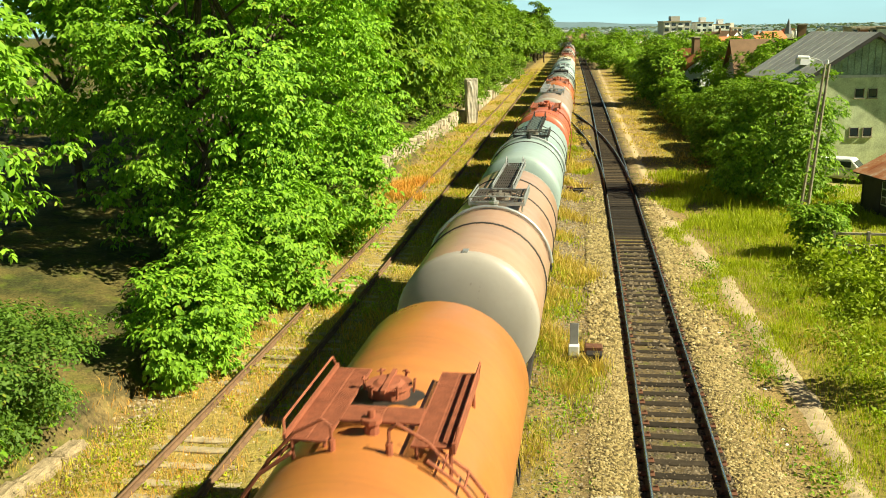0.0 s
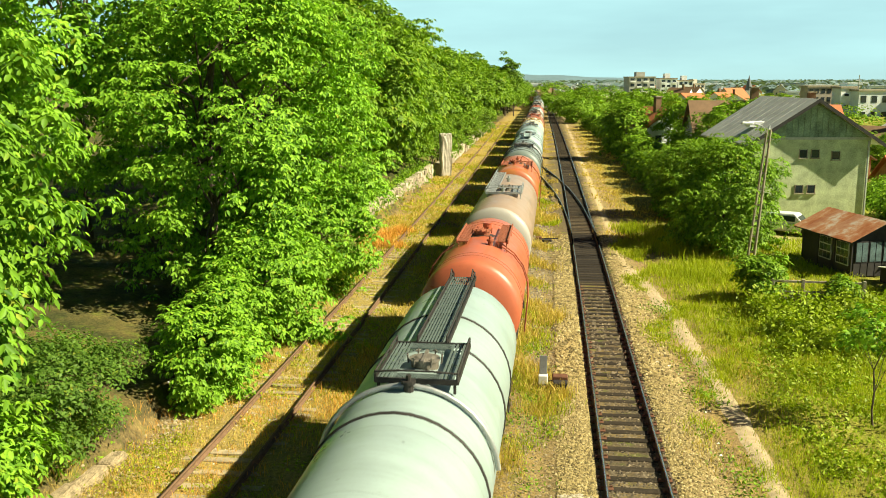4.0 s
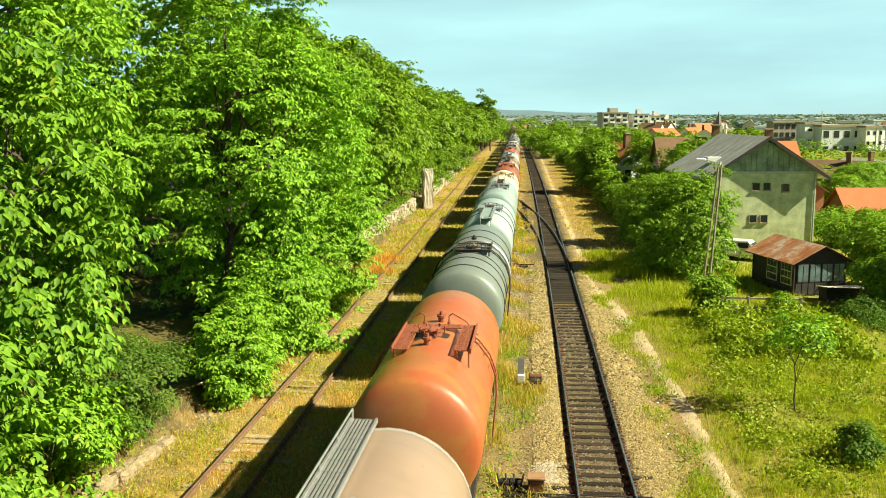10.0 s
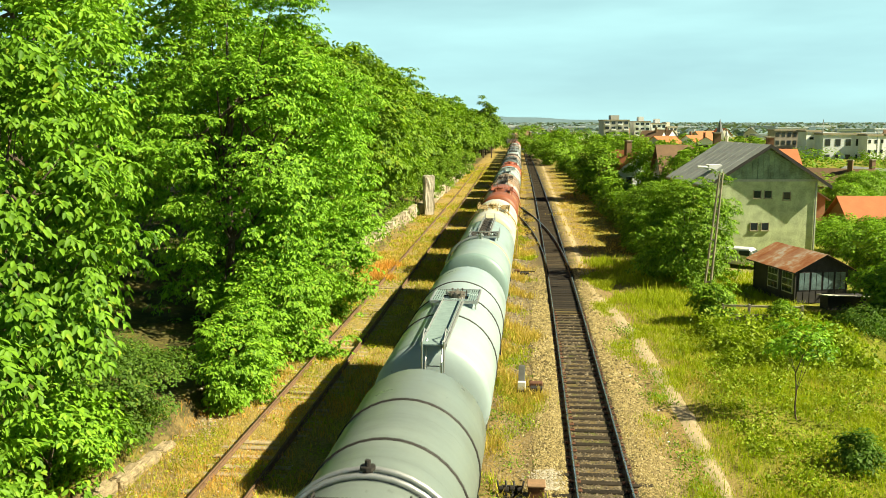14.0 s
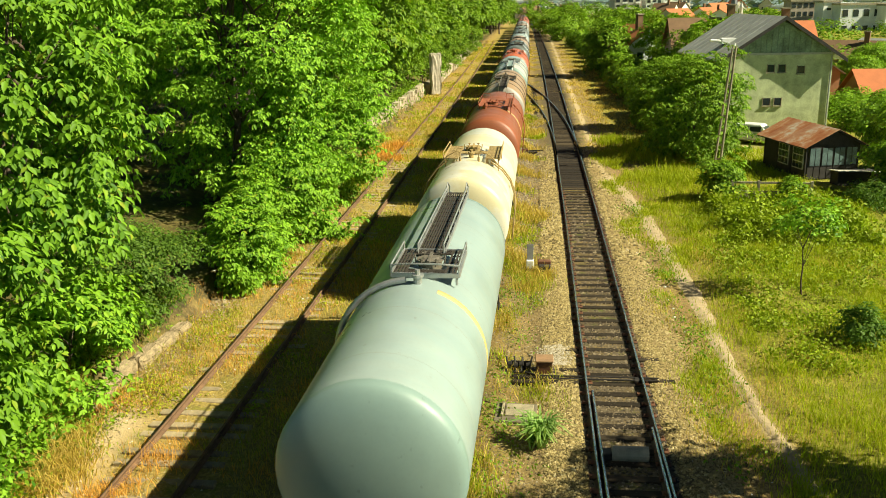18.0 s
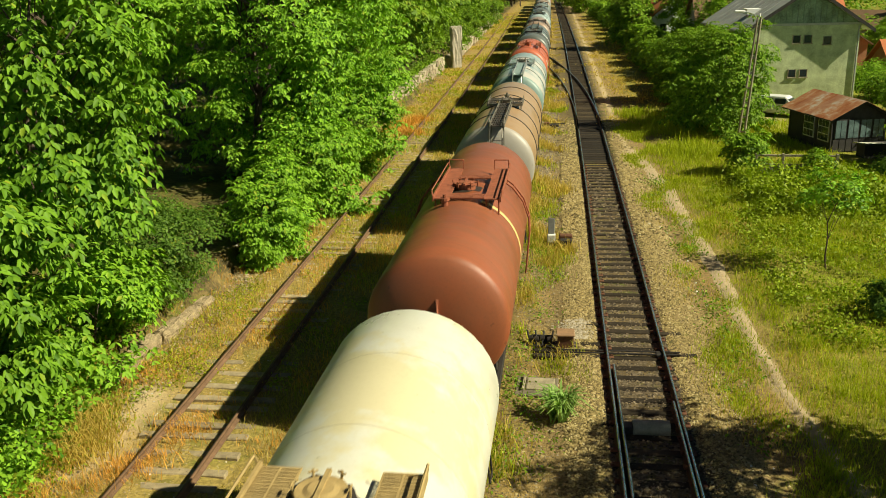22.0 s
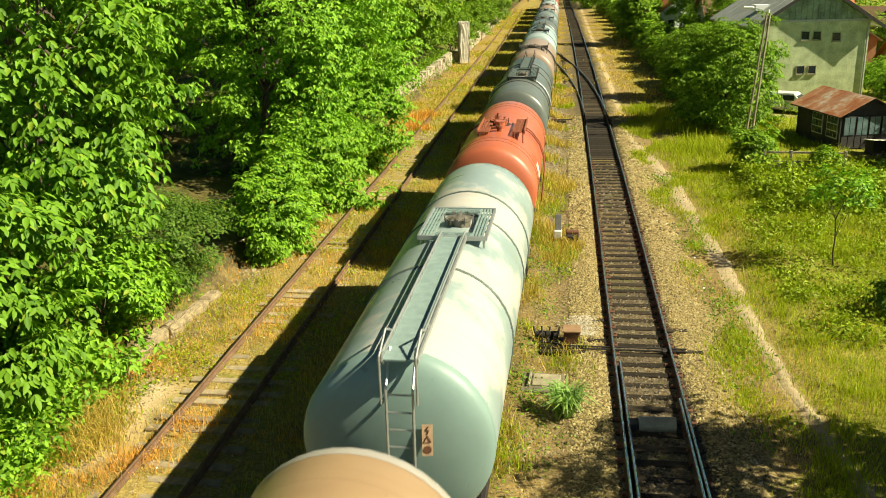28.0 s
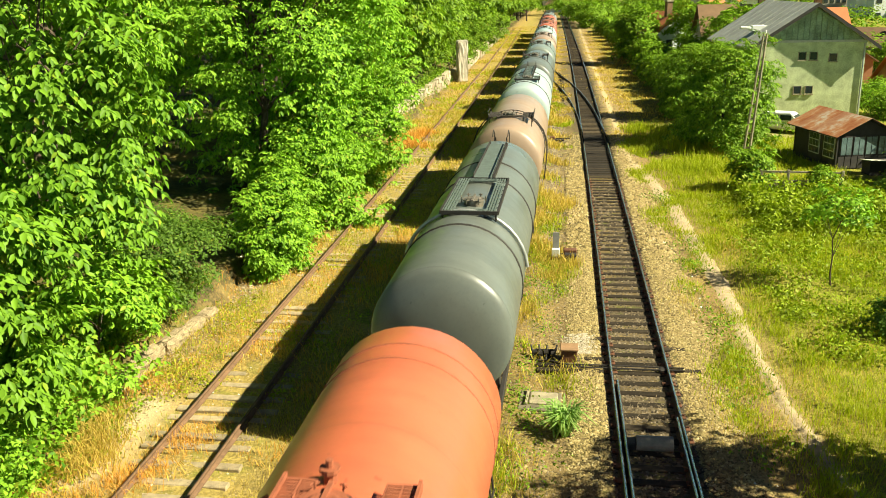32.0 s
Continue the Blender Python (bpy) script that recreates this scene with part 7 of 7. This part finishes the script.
cottage(23.5, 100, 3.6, 9.0, 5.0, 7.9, M_CREAMWALL, M_TILE, "cottage under a brown tiled roof with brick chimneys", 90)
cottage(14.8, 118, 3.0, 7.0, 4.4, 6.6, M_WHITE, M_REDTILE, "cottage under a bright red tiled roof", 20)
cottage(29.5, 103, 3.2, 8.0, 4.8, 7.4, M_BRICK, M_REDTILE, "brick house under a red-brown roof", 90)
cottage(30.4, 90, 3.6, 12.0, 1.3, 3.6, M_BRICK, M_REDTILE, "low brick house under an orange tiled roof", -90, False, -0.6)
cottage(28.4, 96, 2.6, 7.0, 2.9, 4.6, M_BRICK, M_TILE, "brick house with a bare gable end", 4, False, -0.6)
cottage(52.0, 140, 4.0, 10.0, 1.6, 4.0, M_CREAMWALL, M_TILE, "grey house under a dark roof", 60, True, -1)
cottage(58.0, 150, 4.0, 10.0, 1.4, 3.6, M_WHITE, M_SHEETROOF, "pale house under a grey roof", 20, True, -1)
RT = np.random.default_rng(90)
for k in range(34):
    yy = float(RT.uniform(150, 560))
    xx = float(RT.uniform(0.03 * yy + 10, 0.42 * yy))
    if yy > 300:
        xx = float(RT.uniform(-15, 0.42 * yy))
    if abs(xx / yy - 0.09) < 0.03 and yy < 440 and yy > 180:
        continue
    if xx / yy > 0.17 and yy < 300:
        continue
    wl, rf = ((M_WHITE, M_REDTILE), (M_CREAMWALL, M_TILE), (M_WHITE, M_TILE), (M_CREAMWALL, M_REDTILE))[k % 4]
    cottage(xx, yy, 4.0, 9.0, 3.6, 6.0 + (yy > 350) * 1.2, wl, rf, "town house under a tiled roof", float(RT.uniform(-80, 80)), k % 2 == 0, -1)
for k, (x, y, w, h) in enumerate(((-1, 600, 9, 8.2), (30, 500, 10, 5.4), (20, 560, 7, 6.0), (12, 640, 9, 6.5))):
    block(x, y, w, 8, h, 2, 3, M_WHITE if k % 2 else M_BRICK, "distant town building with a flat roof", 5, False)


RD = np.random.default_rng(33)
for k in range(46):
    yy = float(RD.uniform(480, 900))
    xx = yy * float(RD.uniform(-0.02, 0.46))
    hh = float(RD.uniform(4.0, 8.0))
    d = thing("town_building", pose(xx, yy, -2, 0, 0, float(RD.uniform(-15, 15))), "distant building tinted pale for haze", "building", "distant town")
    ww = float(RD.uniform(5, 11))
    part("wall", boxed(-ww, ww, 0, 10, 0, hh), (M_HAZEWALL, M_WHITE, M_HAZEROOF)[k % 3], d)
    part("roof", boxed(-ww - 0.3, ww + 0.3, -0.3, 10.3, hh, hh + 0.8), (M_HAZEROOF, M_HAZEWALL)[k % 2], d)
    for i in range(2):
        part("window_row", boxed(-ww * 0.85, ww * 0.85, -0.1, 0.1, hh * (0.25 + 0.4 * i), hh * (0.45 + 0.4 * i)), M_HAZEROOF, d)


def far_woods():
    """Tree tops between the roofs of the town, and the belt behind the bend."""
    rng = np.random.default_rng(55)
    n = 900
    y = rng.uniform(125, 620, n)
    x = rng.uniform(-0.1, 0.52, n) * y + rng.uniform(6, 20, n)
    h = rng.uniform(2.0, 5.0, n) * np.clip(1.15 - y / 1200, 0.5, 1)
    bend_x = np.array([x_right(v) for v in y])
    sel = x > bend_x + 8
    x, y, h = x[sel], y[sel], h[sel]
    n, per = len(x), 90
    q = rng.normal(size=(n, per, 3))
    q /= np.linalg.norm(q, axis=2)[:, :, None]
    q[:, :, 2] = np.abs(q[:, :, 2])
    p = np.stack([x, y, np.full(n, -1.0)], 1)[:, None, :] + q * (np.stack([h * 0.9, h * 0.9, h], 1) * rng.uniform(0.7, 1.2, (n, 1)))[:, None, :]
    v, f = leaf_array(p.reshape(-1, 3), (q + np.array([0, 0, 0.5])).reshape(-1, 3), np.repeat(np.clip(y / 300, 0.5, 1.5), per), rng, 0.7)
    tagged(link("far_trees", mesh_np("far_trees", v, f), L_WOOD), "green tree tops among the roofs of the town", "trees", kind="stuff")


far_woods()


def horizon_woods():
    """Belt of trees and gardens out to the foot of the hills, haze put into its colour."""
    rng = np.random.default_rng(56)
    n, per = 1500, 30
    y = rng.uniform(600, 2200, n)
    x = rng.uniform(-0.12, 0.55, n) * y
    h = rng.uniform(5.0, 9.0, n)
    q = rng.normal(size=(n, per, 3))
    q /= np.linalg.norm(q, axis=2)[:, :, None]
    q[:, :, 2] = np.abs(q[:, :, 2])
    p = np.stack([x, y, np.full(n, -1.5)], 1)[:, None, :] + q * np.stack([h * 2.2, h * 1.5, h], 1)[:, None, :]
    v, f = leaf_array(p.reshape(-1, 3), (q + np.array([0, 0, 0.5])).reshape(-1, 3), 5.0, rng, 0.8)
    # blue-grey leaf tones stand in for the haze of distance
    m = leaf_mat("haze_tinted_leaf", (0.11, 0.17, 0.18), (0.19, 0.26, 0.26), 0.15, (0.3, 0.25, 0.2))
    tagged(link("distant_woods", mesh_np("distant_woods", v, f), m), "distant trees below the hills, tinted for haze", "trees", kind="stuff")


horizon_woods()


def hills():
    xs = np.linspace(-1500, 1800, 160)
    prof = 29.0 - 0.0855 * np.maximum(xs + 120, 0) * np.exp(-np.maximum(xs + 120, 0) / 900) + 2.0 * np.sin(xs * 0.011) + 1.2 * np.sin(xs * 0.037)
    prof = np.maximum(prof, 4.0)
    v = np.concatenate([np.stack([xs, np.full_like(xs, 2300), np.full_like(xs, -5)], 1), np.stack([xs, np.full_like(xs, 2700), prof], 1)])
    n = len(xs)
    i = np.arange(n - 1)
    # the hill's blue is aerial haze painted as base colour
    m = plain("haze_tinted_hill", (0.11, 0.18, 0.21), 1.0, 0, 0.15, 0.01)
    tagged(link("backdrop", mesh_np("backdrop", v, np.stack([i, i + 1, i + n + 1, i + n], 1)), m), "wooded hills on the horizon, tinted blue for haze", "hill", kind="structure")


hills()


# ---- what moves ----
def motions():
    for w, rho in TRAIN:
        rows = []
        for k in range(0, 33):
            y = rho - travel(k)
            a = math.degrees(math.atan2(x_train(y + 5) - x_train(y - 5), 10))
            rows.append((float(k), pose(x_train(y), y, TOP, 0, 0, -a)))
        walk(w, rows)
    # the wheels of the wagons that come past roll on the rails
    near = {w for w, rho in TRAIN if rho < 262}
    rolling = []
    t = 0.0
    while t < 32.0:
        rolling.append((t, math.degrees(travel(t) / 0.46)))
        t = round(t + 0.1, 3)
    rolling.append((32.0, math.degrees(travel(32.0) / 0.46)))
    for o, w in WHEELSETS:
        if w in near:
            x, y, z = o.location
            walk(o, [(t, pose(x, y, z, a % 360.0)) for t, a in rolling])


motions()
